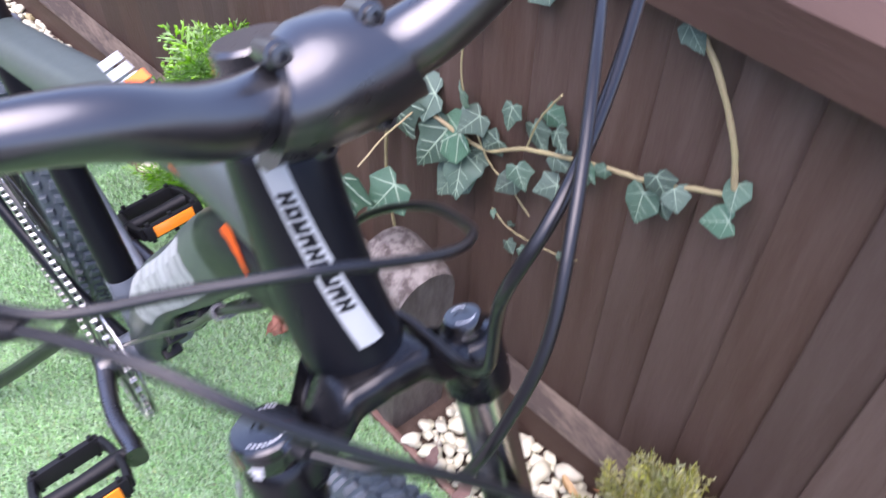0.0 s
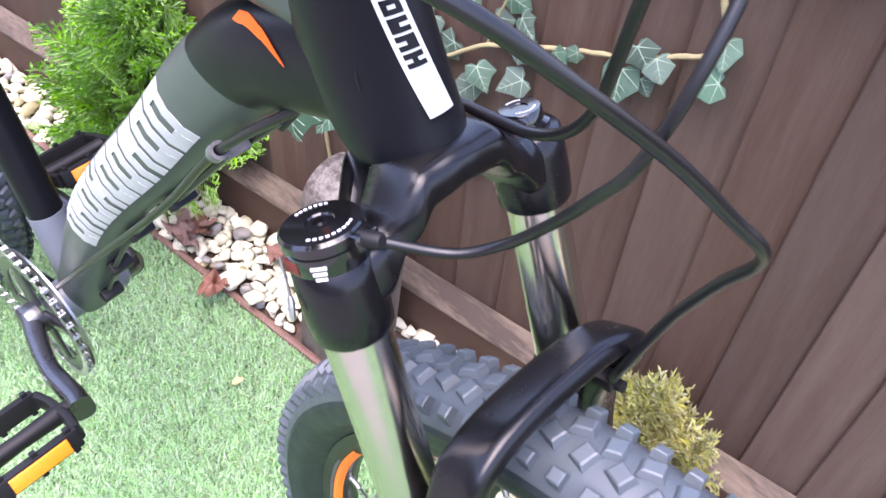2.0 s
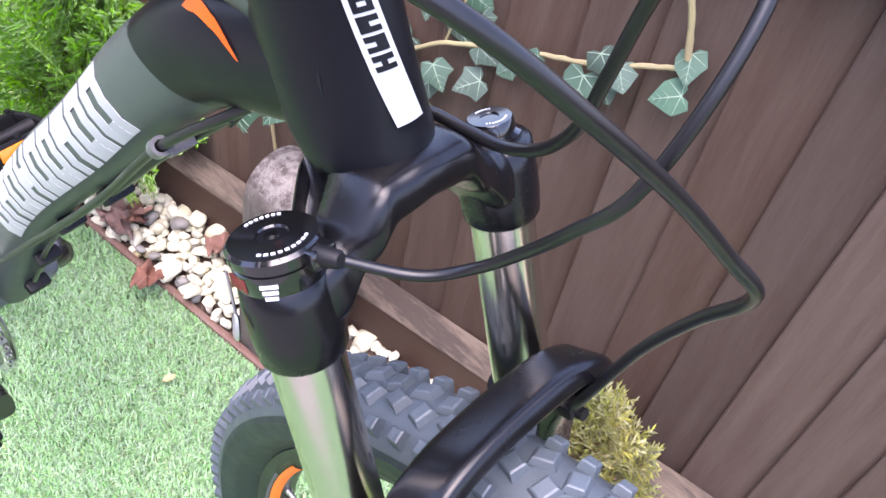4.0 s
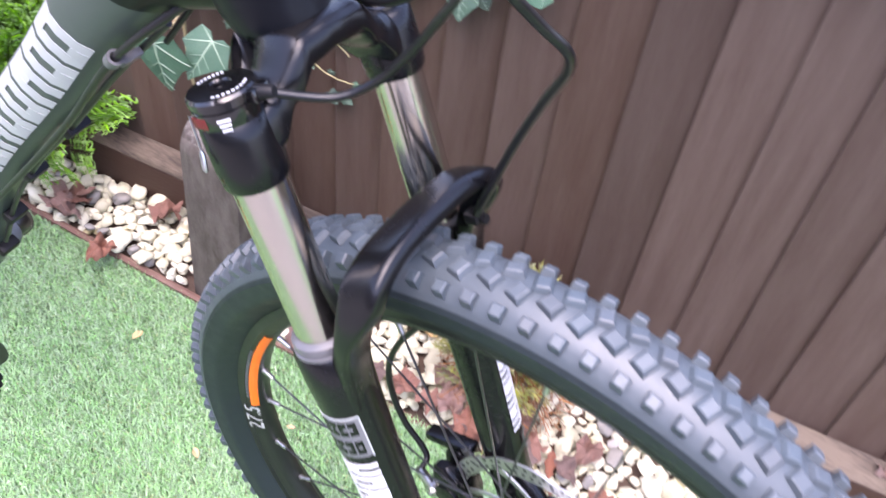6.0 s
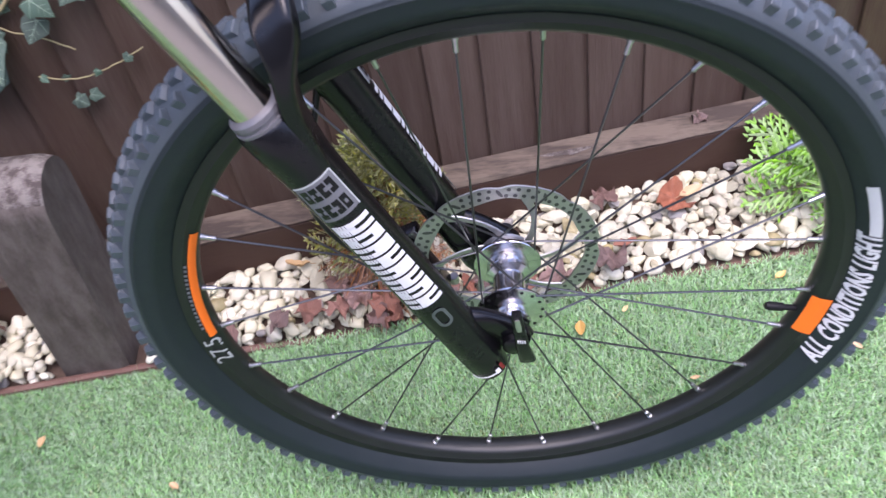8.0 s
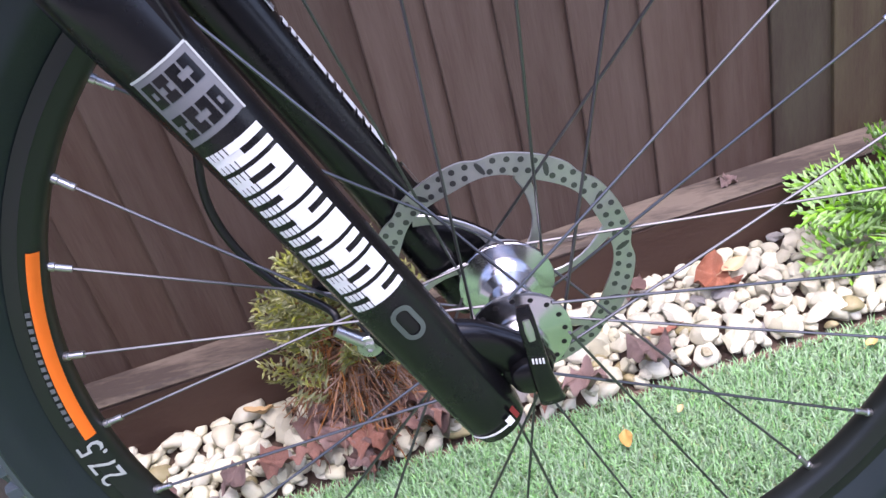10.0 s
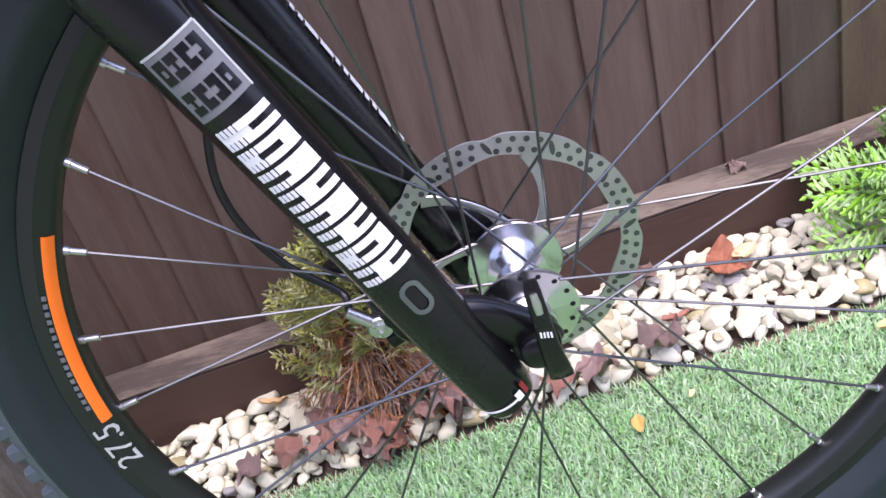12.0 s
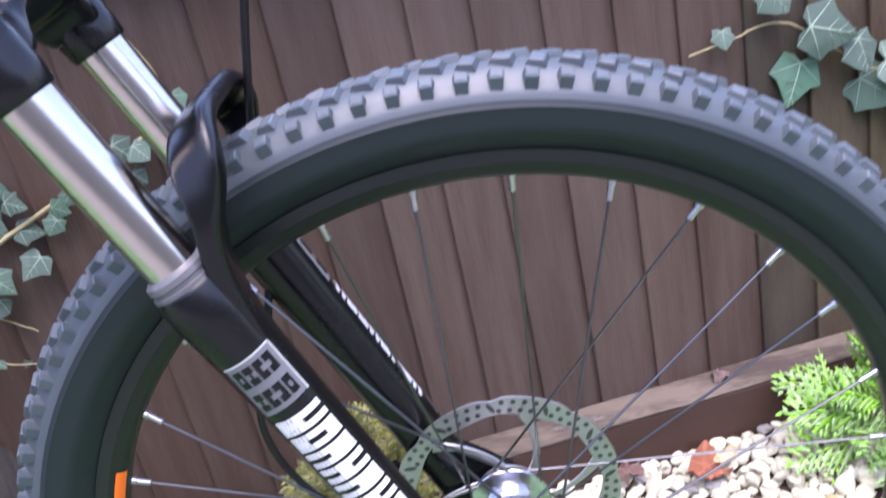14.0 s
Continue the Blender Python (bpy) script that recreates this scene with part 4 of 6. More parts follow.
def dt_surface(bm, ua, ub, n):
    """The tube's skin between two joints given as u by angle (0 faces the drive side, 90 degrees up)."""
    rings = []
    for i in range(n + 1):
        ring = []
        for k in range(36):
            t = 2 * math.pi * k / 36
            u = ua(t) + (ub(t) - ua(t)) * i / n
            p, d, (ra, rb) = dt_point(u)
            upn = SIDE.cross(d)
            upn = upn if upn.z > 0 else -upn
            c, s = math.cos(t), math.sin(t)
            c = math.copysign(abs(c) ** (2 / 2.3), c)
            s = math.copysign(abs(s) ** (2 / 2.3), s)
            ring.append(bm.verts.new(p - SIDE * (c * ra) + upn * (s * rb)))
        rings.append(ring)
    for r0, r1 in zip(rings, rings[1:]):
        for k in range(36):
            bm.faces.new((r0[k], r0[(k + 1) % 36], r1[(k + 1) % 36], r1[k]))
    bm.faces.new(rings[0])
    bm.faces.new(rings[-1])


JOINT = lambda t: D_LEN[11] - 0.032 + 0.020 * math.sin(t) + 0.006 * math.cos(t)
bm = bmesh.new()
dt_surface(bm, lambda t: 0.0, JOINT, 14)
down_top = part("down_tube_junction", bm, M_DARKTUBE, bike, "black upper end of the down tube")
bm = bmesh.new()
dt_surface(bm, JOINT, lambda t: D_LEN[-1], 26)
down = part("down_tube", bm, M_GREEN, bike, "dark green grey down tube")


def dt_place(u, v, w):
    """u down the tube from its top, v up its drive-side face, w out."""
    p, d, (ra, rb) = dt_point(u)
    upn = SIDE.cross(d)
    if upn.z < 0:
        upn = -upn
    a = v / rb
    c, s = math.cos(a), math.sin(a)
    c = math.copysign(abs(c) ** (2 / 2.3), c)
    s = math.copysign(abs(s) ** (2 / 2.3), s)
    return p - SIDE * (c * (ra + 0.0004 + max(w, 0))) + upn * (s * (rb + 0.0004 + max(w, 0)))


for k in range(9):
    u = 0.176 + k * 0.0352
    print_block("print_block", dt_place, u, u + 0.0302, -0.019, 0.025, (0, 0, 2, 0, 0, 3, 0, 2, 0)[k], M_PALEPRINT, down, 0.010, 0.0, "pale grey printed block", (0.35, 0.65))


def flash(bm, place, u0, v0, u1, v1, width, bow):
    """A curved, pointed flash from its broad end (u0, v0) to its tip (u1, v1)."""
    n = 14
    du, dv = u1 - u0, v1 - v0
    ln = math.hypot(du, dv)
    nu, nv = -dv / ln, du / ln
    left, right = [], []
    for i in range(n + 1):
        t = i / n
        w = width * (1 - t) ** 0.7 * (0.8 + 0.2 * min(1, t * 8)) + 0.0004
        b = bow * 4 * t * (1 - t)
        uu, vv = u0 + du * t + nu * b, v0 + dv * t + nv * b
        left.append(bm.verts.new(place(uu - nu * w / 2, vv - nv * w / 2, 0.0004)))
        right.append(bm.verts.new(place(uu + nu * w / 2, vv + nv * w / 2, 0.0004)))
    for i in range(n):
        bm.faces.new((left[i], left[i + 1], right[i + 1], right[i]))
    bmesh.ops.solidify(bm, geom=bm.faces[:], thickness=0.0003)


bm = bmesh.new()
flash(bm, dt_place, 0.082, 0.027, 0.047, 0.004, 0.0075, -0.003)
part("orange_flash", bm, M_ORANGE, down_top, "orange flash print")

T_TOP = HEAD0 + UP * 0.100
ST_TOP = BB + Vector((-0.125, 0, 0.39))
tt = spline([T_TOP + Vector((0.004, 0, -0.030)), Vector((-0.345, 0, 0.8245)), Vector((-0.52, 0, 0.7475)), ST_TOP + Vector((0, 0, -0.03))], 20)
bm = bmesh.new()
sweep(bm, tt, [(0.022, 0.024 - 0.006 * i / 19) for i in range(20)], 28, side=SIDE, power=2.4)
top_tube = part("top_tube", bm, M_GREEN, bike, "dark green top tube")
bm = bmesh.new()
def tt_place(u, v, w):
    """A place on the top tube's skin: u along it, v round it, w above it."""
    i = min(18, max(0, int(u / 0.0326)))
    p = tt[i].lerp(tt[i + 1], u / 0.0326 - i)
    along = (tt[min(19, i + 2)] - tt[max(0, i - 1)]).normalized()
    up = SIDE.cross(along).normalized()
    up = up if up.z > 0 else -up
    rb = 0.024 - 0.006 * (u / 0.0326) / 19
    c, s = math.cos(v / 0.023), math.sin(v / 0.023)
    k = (abs(c) ** 2.4 + abs(s) ** 2.4) ** (-1 / 2.4)
    lift = 0.0004 + max(w, 0)
    return p + Vector((0, -(0.022 * k + lift) * c, 0)) + up * ((rb * k + lift) * s)


flash(bm, tt_place, 0.300, 0.026, 0.146, -0.003, 0.015, -0.002)
part("orange_flash", bm, M_ORANGE, top_tube, "orange flash print")
bm = bmesh.new()
for k in range(4):
    block(bm, axis_pose(tt[7] + Vector((-0.012 * k - 0.01, -0.006, 0.0225)), (0, -0.25, 1), (1, 0, 0)), (0.009, 0.014, 0.0006))
part("top_tube_print", bm, M_PALEPRINT, top_tube)
bm = bmesh.new()
for k in range(3):
    block(bm, axis_pose(tt[6] + Vector((-0.014 * k - 0.004, -0.006, 0.0232)), (0, -0.25, 1), (1, 0, 0)), (0.010, 0.012, 0.0006))
part("top_tube_print", bm, M_ORANGE, top_tube)

bm = bmesh.new()
sweep(bm, spline([BB, BB.lerp(ST_TOP, 0.3), BB.lerp(ST_TOP, 0.7), ST_TOP], 14), [0.0185 - 0.002 * i / 13 for i in range(14)], 26)
seat = part("seat_tube", bm, M_DARKTUBE, bike, "charcoal seat tube")
bm = bmesh.new()
sweep(bm, [BB.lerp(ST_TOP, 0.06), BB.lerp(ST_TOP, 0.16), BB.lerp(ST_TOP, 0.24)], [0.0195, 0.0192, 0.0188], 26)
part("seat_tube_band", bm, M_GREY, seat, "blue grey painted foot of the seat tube")
bm = bmesh.new()
sweep(bm, [ST_TOP - (BB - ST_TOP).normalized() * -0.02, ST_TOP + (ST_TOP - BB).normalized() * 0.012], 0.0185, 24)
sweep(bm, [ST_TOP, ST_TOP + (ST_TOP - BB).normalized() * 0.16], 0.0145, 24)
part("seat_post", bm, M_BLACK, bike, "black seat post")
for sgn in (-1, 1):
    bm = bmesh.new()
    sweep(bm, spline([BB + Vector((-0.01, sgn * 0.024, 0)), BB + Vector((-0.12, sgn * 0.040, 0.004)), REAR + Vector((0.16, sgn * 0.056, -0.01)), REAR + Vector((0, sgn * 0.066, 0))], 16), [(0.009, 0.013 - 0.003 * i / 15) for i in range(16)], 16, side=SIDE)
    part("chainstay", bm, M_DARKTUBE if sgn < 0 else M_GREY, bike, "rear chainstay")
    bm = bmesh.new()
    sweep(bm, spline([ST_TOP + Vector((-0.005, sgn * 0.018, -0.05)), ST_TOP.lerp(REAR, 0.4) + Vector((0, sgn * 0.045, 0.02)), REAR + Vector((0, sgn * 0.066, 0.01))], 14), 0.0085, 14)
    part("seatstay", bm, M_GREY, bike, "blue grey seatstay")
bm = bmesh.new()
sweep(bm, [BB + Vector((0, -0.042, 0)), BB + Vector((0, -0.036, 0)), BB + Vector((0, 0.036, 0)), BB + Vector((0, 0.042, 0))], [0.019, 0.0225, 0.0225, 0.019], 30)
part("bottom_bracket", bm, M_GREY, bike, "grey bottom bracket shell")

# crankset, chainring, chain, pedals
PED_R = Vector((-0.5400, -0.0970, 0.300))
CR = (PED_R - (BB + Vector((0, -0.08, 0)))).normalized()
PED_L = Vector((-0.842, 0.056, 0.278))


def crank(root, end, out):
    bm = bmesh.new()
    d = (end - root)
    pts = [root - d.normalized() * 0.012, root, root + d * 0.25 + out * 0.006, root + d * 0.6 + out * 0.010, end + out * 0.004, end + d.normalized() * 0.012 + out * 0.004]
    sweep(bm, spline(pts, 16), [(0.0095 + 0.002 * abs(1 - i / 8), 0.0150 - 0.004 * math.sin(math.pi * min(i, 15) / 15)) for i in range(16)], 16, side=SIDE, power=3.0)
    revolve(bm, [(0.0175, -0.009), (0.018, 0.0), (0.016, 0.006)], axis_pose(root, out), 28)
    return part("crank_arm", bm, M_BLACK, bike, "black crank arm")


arm_r = crank(BB + Vector((0, -0.062, 0)), PED_R + Vector((0, 0.014, 0)), -SIDE)
arm_l = crank(BB + Vector((0, 0.052, 0)), PED_L + Vector((0, -0.014, 0)), SIDE)
bm = bmesh.new()
block(bm, axis_pose(BB.lerp(PED_R, 0.66) + Vector((0, -0.0305, 0.0)), -SIDE, CR), (0.010, 0.016, 0.001), 0.0002)
part("crank_mark", bm, M_GREYPRINT, arm_r, "pale mark on the crank arm")
ringc = BB + Vector((0, -0.050, 0))
bm = bmesh.new()
teeth = 36
outl = []
for i in range(teeth):
    for f, r in ((0.0, 0.069), (0.25, 0.0755), (0.5, 0.0755), (0.75, 0.069)):
        a = 2 * math.pi * (i + f) / teeth
        outl.append((r * math.cos(a), r * math.sin(a)))
inn = [(0.056 * math.cos(2 * math.pi * i / len(outl)), 0.056 * math.sin(2 * math.pi * i / len(outl))) for i in range(len(outl))]
rm = axis_pose(ringc, -SIDE, (1, 0, 0))
ovs = [[bm.verts.new(rm @ Vector((x, y, z))) for x, y in o] for o in (outl, inn) for z in (0.001, -0.001)]
for i in range(len(outl)):
    j = (i + 1) % len(outl)
    bm.faces.new((ovs[0][i], ovs[0][j], ovs[2][j], ovs[2][i]))
    bm.faces.new((ovs[1][i], ovs[1][j], ovs[3][j], ovs[3][i]))
    bm.faces.new((ovs[0][i], ovs[0][j], ovs[1][j], ovs[1][i]))
    bm.faces.new((ovs[2][i], ovs[2][j], ovs[3][j], ovs[3][i]))
for q in range(4):
    a = 2 * math.pi * q / 4 + 0.4
    sweep(bm, [ringc + Vector((0.014 * math.cos(a), 0, 0.014 * math.sin(a))), ringc + Vector((0.058 * math.cos(a), 0, 0.058 * math.sin(a)))], [(0.0035, 0.010), (0.002, 0.008)], 10, side=SIDE, power=3)
ring = part("chainring", bm, M_SPOKE, bike, "black chainring", sharp=30)
bm = bmesh.new()
revolve(bm, [(0.060, -0.0012), (0.074, -0.0012), (0.074, 0.0012), (0.060, 0.0012)], axis_pose(ringc + Vector((0, 0.008, 0)), -SIDE), 60, closed=True)
part("inner_chainring", bm, M_STEEL, bike, "silver inner chainring")
# chain links round the front of the ring and back to the cassette
link = bmesh.new()
for s in (-1, 1):
    sweep(link, [Vector((-0.0055, s * 0.0030, 0)), Vector((0.0055, s * 0.0030, 0))], [(0.0008, 0.0042)] * 2, 8, side=SIDE)
for x in (-0.0055, 0.0055):
    revolve(link, [(0.0024, -0.0036), (0.0024, 0.0036)], axis_pose((x, 0, 0), SIDE), 8)
link_me = mesh_of("chain_link", link, M_STEEL, True)
rc = 0.0730
cr = 0.036
cass = REAR + Vector((0, -0.044, 0))
chain_pts = []
n_arc = 18
for i in range(n_arc + 1):
    a = radians(96 - i * (192 / n_arc))
    chain_pts.append(ringc + Vector((rc * math.cos(a), 0, rc * math.sin(a))))
top_end = cass + Vector((0.004, 0, cr))
bot_end = cass + Vector((0.004, 0, -0.10))
for k in range(1, 32):
    chain_pts.insert(0, chain_pts[0] + (top_end - chain_pts[0]).normalized() * 0.0127)
last = chain_pts[-1]
for k in range(1, 30):
    chain_pts.append(chain_pts[-1] + (bot_end - last).normalized() * 0.0127)
for a, b in zip(chain_pts, chain_pts[1:]):
    ob = new("chain_link", link_me)
    hang(ob, ring)
    ob.matrix_basis = SET[0] @ axis_pose((a + b) / 2, SIDE.cross(b - a), b - a)
bm = bmesh.new()
for j, r in enumerate((0.036, 0.041, 0.047, 0.053, 0.059)):
    revolve(bm, [(r - 0.012, -0.0009), (r, -0.0009), (r, 0.0009), (r - 0.012, 0.0009)], axis_pose(REAR + Vector((0, -0.044 + j * 0.005, 0)), -SIDE), 40, closed=True)
part("cassette", bm, M_STEEL, rear_wheel, "steel cassette sprockets")
bm = bmesh.new()
sweep(bm, spline([REAR + Vector((0, -0.062, -0.01)), REAR + Vector((0.01, -0.066, -0.05)), REAR + Vector((0.02, -0.05, -0.09)), REAR + Vector((0.0, -0.05, -0.15))], 12), [(0.006, 0.012)] * 12, 12, side=SIDE)
part("rear_derailleur", bm, M_BLACK, bike, "black rear derailleur")


def pedal(at, out, label):
    """A cage pedal: two side rails, a spindle body, cross bars and amber reflectors."""
    tilt = Matrix.Rotation(radians(-22 if out.y < 0 else -24), 4, "Y")
    m0 = Matrix.Translation(at) @ tilt
    s = out.y
    bm = bmesh.new()
    sweep(bm, [m0 @ Vector((0, s * y, 0)) for y in (-0.016, 0.012, 0.05, 0.088, 0.092)], [0.0055, 0.0095, 0.0080, 0.0095, 0.006], 16)
    body = part("pedal", bm, M_PLASTIC, bike, label)
    for x in (-0.045, 0.045):
        bm = bmesh.new()
        block(bm, m0 @ Matrix.Translation((x, s * 0.052, 0)), (0.010, 0.080, 0.020), 0.0025)
        for y in (0.02, 0.052, 0.084):
            for z in (-0.0115, 0.0115):
                block(bm, m0 @ Matrix.Translation((x, s * y, z)), (0.006, 0.006, 0.005), 0.001)
        part("pedal_rail", bm, M_PLASTIC, body)
        bm = bmesh.new()
        block(bm, m0 @ Matrix.Translation((x * 1.125, s * 0.052, 0)), (0.003, 0.056, 0.0145), 0.001)
        part("pedal_reflector", bm, M_AMBER, body, "amber pedal reflector")
    for y in (0.008, 0.094):
        bm = bmesh.new()
        pts = [m0 @ Vector((-0.043, s * (y + 0.004 * (1 if y < 0.05 else -1)), 0)), m0 @ Vector((-0.02, s * y, 0)), m0 @ Vector((0.02, s * y, 0)), m0 @ Vector((0.043, s * (y + 0.004 * (1 if y < 0.05 else -1)), 0))]
        sweep(bm, pts, [(0.005, 0.0085)] * 4, 12, side=SIDE, power=3.5)
        part("pedal_bar", bm, M_PLASTIC, body)
    return body


pedal(PED_R, -SIDE, "black cage pedal with amber reflectors")
pedal(PED_L, SIDE, "black cage pedal with amber reflectors")

# -- stem, bars, levers --
SET[0] = Matrix()
H_TOP = HEAD0 + UP * 0.122
STEM0 = H_TOP + UP * 0.024
BAR = Vector((-0.236, 0.010, 0.937))
bm = bmesh.new()
sweep(bm, [H_TOP - UP * 0.001, H_TOP + UP * 0.006, H_TOP + UP * 0.008], [0.0235, 0.0235, 0.019], 32)
part("headset_cover", bm, M_GLOSS, bike)
bm = bmesh.new()
sweep(bm, [H_TOP + UP * 0.006, H_TOP + UP * 0.052, H_TOP + UP * 0.054], [0.0185, 0.0185, 0.0165], 28)
sweep(bm, spline([STEM0, STEM0 + AHEAD * 0.02 + UP * 0.002, BAR - AHEAD * 0.006], 8), [(0.0175, 0.0165), (0.0175, 0.016), (0.0175, 0.0155), (0.0180, 0.0155), (0.0190, 0.0160), (0.021, 0.0168), (0.0225, 0.0180), (0.0235, 0.019)], 20, side=SIDE, power=3.0)
stem = part("stem", bm, M_BLACK, bike, "matt black handlebar stem")
bm = bmesh.new()
outl = []
for i in range(9):
    a = radians(-100 + i * 25)
    outl.append((0.0238 * math.cos(a), 0.0238 * math.sin(a)))
for i in range(8, -1, -1):
    a = radians(-100 + i * 25)
    outl.append((0.0162 * math.cos(a), 0.0162 * math.sin(a)))
fm = axis_pose(BAR - SIDE * 0.0235, SIDE, AHEAD)
vs = [[bm.verts.new(fm @ Vector((x * (1.0 + 0.12 * (abs(z) < 0.02)), y * (1.0 + 0.12 * (abs(z) < 0.02)), 0.0235 + z * (1.1 + 17.0 * y)))) for x, y in outl] for z in (-0.0255, -0.0225, -0.012, 0.0, 0.012, 0.0225, 0.0255)]
for r0, r1 in zip(vs, vs[1:]):
    for k in range(len(outl)):
        bm.faces.new((r0[k], r0[(k + 1) % len(outl)], r1[(k + 1) % len(outl)], r1[k]))
bm.faces.new(vs[0])
bm.faces.new(vs[-1])
part("faceplate", bm, M_BLACK, stem, "matt black stem faceplate")
for y in (-0.0165, 0.0165):
    for up in (-1, 1.0):
        bm = bmesh.new()
        m = axis_pose(BAR + SIDE * (y * (1.25 if up > 0 else 0.85)) + UP * (up * 0.0205) + AHEAD * 0.006, AHEAD)
        revolve(bm, [(0.0055, -0.008), (0.0058, 0.0), (0.0058, 0.006), (0.0042, 0.0064), (0.0042, 0.010), (0.0022, 0.0102), (0.0022, 0.007), (0.0, 0.007)], m, 18)
        part("stem_bolt", bm, M_BLACK, stem)
BAR_R = [(0.0, 0.0, 0.0), (0.0, -0.035, 0.0), (0.0035, -0.055, 0.008), (0.007, -0.090, 0.029), (0.001, -0.125, 0.036), (-0.019, -0.19, 0.038), (-0.06, -0.37, 0.045)]
for sgn in (1, -1):
    bm = bmesh.new()
    pts = spline([BAR + Vector((x, y * sgn, z)) for x, y, z in BAR_R], 30)
    rr = []
    for i, p in enumerate(pts):
        y = abs(p.y - BAR.y)
        rr.append(0.0159 if y < 0.045 else 0.0111 + (0.0159 - 0.0111) * max(0.0, 1 - (y - 0.045) / 0.09))
    sweep(bm, pts, rr, 24)
    bar = part("handlebar", bm, M_BLACK, bike, "satin black riser handlebar")
    bm = bmesh.new()
    g = [p for p in pts if abs(p.y) > 0.25]
    sweep(bm, [g[0], g[0] + (g[-1] - g[0]) * 0.03, g[-1], g[-1] + (g[-1] - g[-2]).normalized() * 0.004], [0.015, 0.0165, 0.0165, 0.014], 20)
    part("grip", bm, M_RUBBER, bar, "black rubber grip")


def lever_set(sgn):
    """Brake lever body with reservoir and clamp, the blade, and a shifter beneath (the bars' drive side) or a lockout remote."""
    at = BAR + Vector((-0.022, -0.205 * sgn, 0.038))
    out = Vector((-0.22, -sgn, 0.03)).normalized()
    clamp = at.copy()
    if sgn > 0:
        at = at + Vector((0.040, 0.010, -0.012))
    m = axis_pose(at, Vector((0.55, 0, 0.83)), out)
    bm = bmesh.new()
    revolve(bm, [(0.0115, -0.008), (0.0155, -0.0078), (0.0155, 0.0078), (0.0115, 0.008)], axis_pose(clamp, out), 26, closed=True)
    sweep(bm, [clamp + Vector((0.010, 0, 0)), at + Vector((0.022, 0, 0))], [(0.008, 0.010), (0.009, 0.010)], 14, side=SIDE, power=3.0)
    pts = [at + out * 0.030 + Vector((0.022, 0, -0.002)), at + out * 0.005 + Vector((0.026, 0, 0.002)), at - out * 0.025 + Vector((0.031, 0, 0.000)), at - out * 0.048 + Vector((0.036, 0, -0.003))]
    sweep(bm, spline(pts, 10), [(0.011, 0.009), (0.013, 0.0105), (0.0135, 0.011), (0.0135, 0.011), (0.013, 0.0105), (0.0125, 0.010), (0.011, 0.009), (0.0085, 0.008), (0.0065, 0.006), (0.0055, 0.0055)], 18, side=(0.4, 0, 0.9), power=3.0)
    body = part("brake_lever", bm, M_BLACK, bike, "black hydraulic brake lever body")
    bm = bmesh.new()
    block(bm, axis_pose(at + out * 0.004 + Vector((0.028, 0, 0.0115)), Vector((0.25, 0, 0.97)), out), (0.024, 0.020, 0.0035), 0.001)
    part("reservoir_cap", bm, M_PALEPRINT if sgn > 0 else M_BLACK, body, "pale sticker on the brake reservoir")
    bm = bmesh.new()
    b = [at + out * 0.030 + Vector((0.026, 0, -0.004)), at + out * 0.06 + Vector((0.044, 0, -0.010)), at + out * 0.11 + Vector((0.050, 0, -0.014))]
    sweep(bm, spline(b, 10), [(0.006, 0.004)] * 10, 12, side=(0, 0, 1))
    part("lever_blade", bm, M_BLACK, body)
    bm = bmesh.new()
    sh = at - out * 0.024 + Vector((0.004, 0, -0.022))
    block(bm, axis_pose(sh, Vector((0.55, 0, 0.83)), out), (0.050, 0.040, 0.022), 0.006)
    sweep(bm, [sh - out * 0.020 + Vector((0.012, 0, 0.008)), sh - out * 0.046 + Vector((0.016, 0, 0.010))], [0.0065, 0.0048], 14)
    part("shifter", bm, M_PLASTIC, bike, "black plastic gear shifter" if sgn > 0 else "black lockout remote")
    return at - out * 0.048 + Vector((0.036, 0, -0.003)), sh - out * 0.046 + Vector((0.016, 0, 0.010))


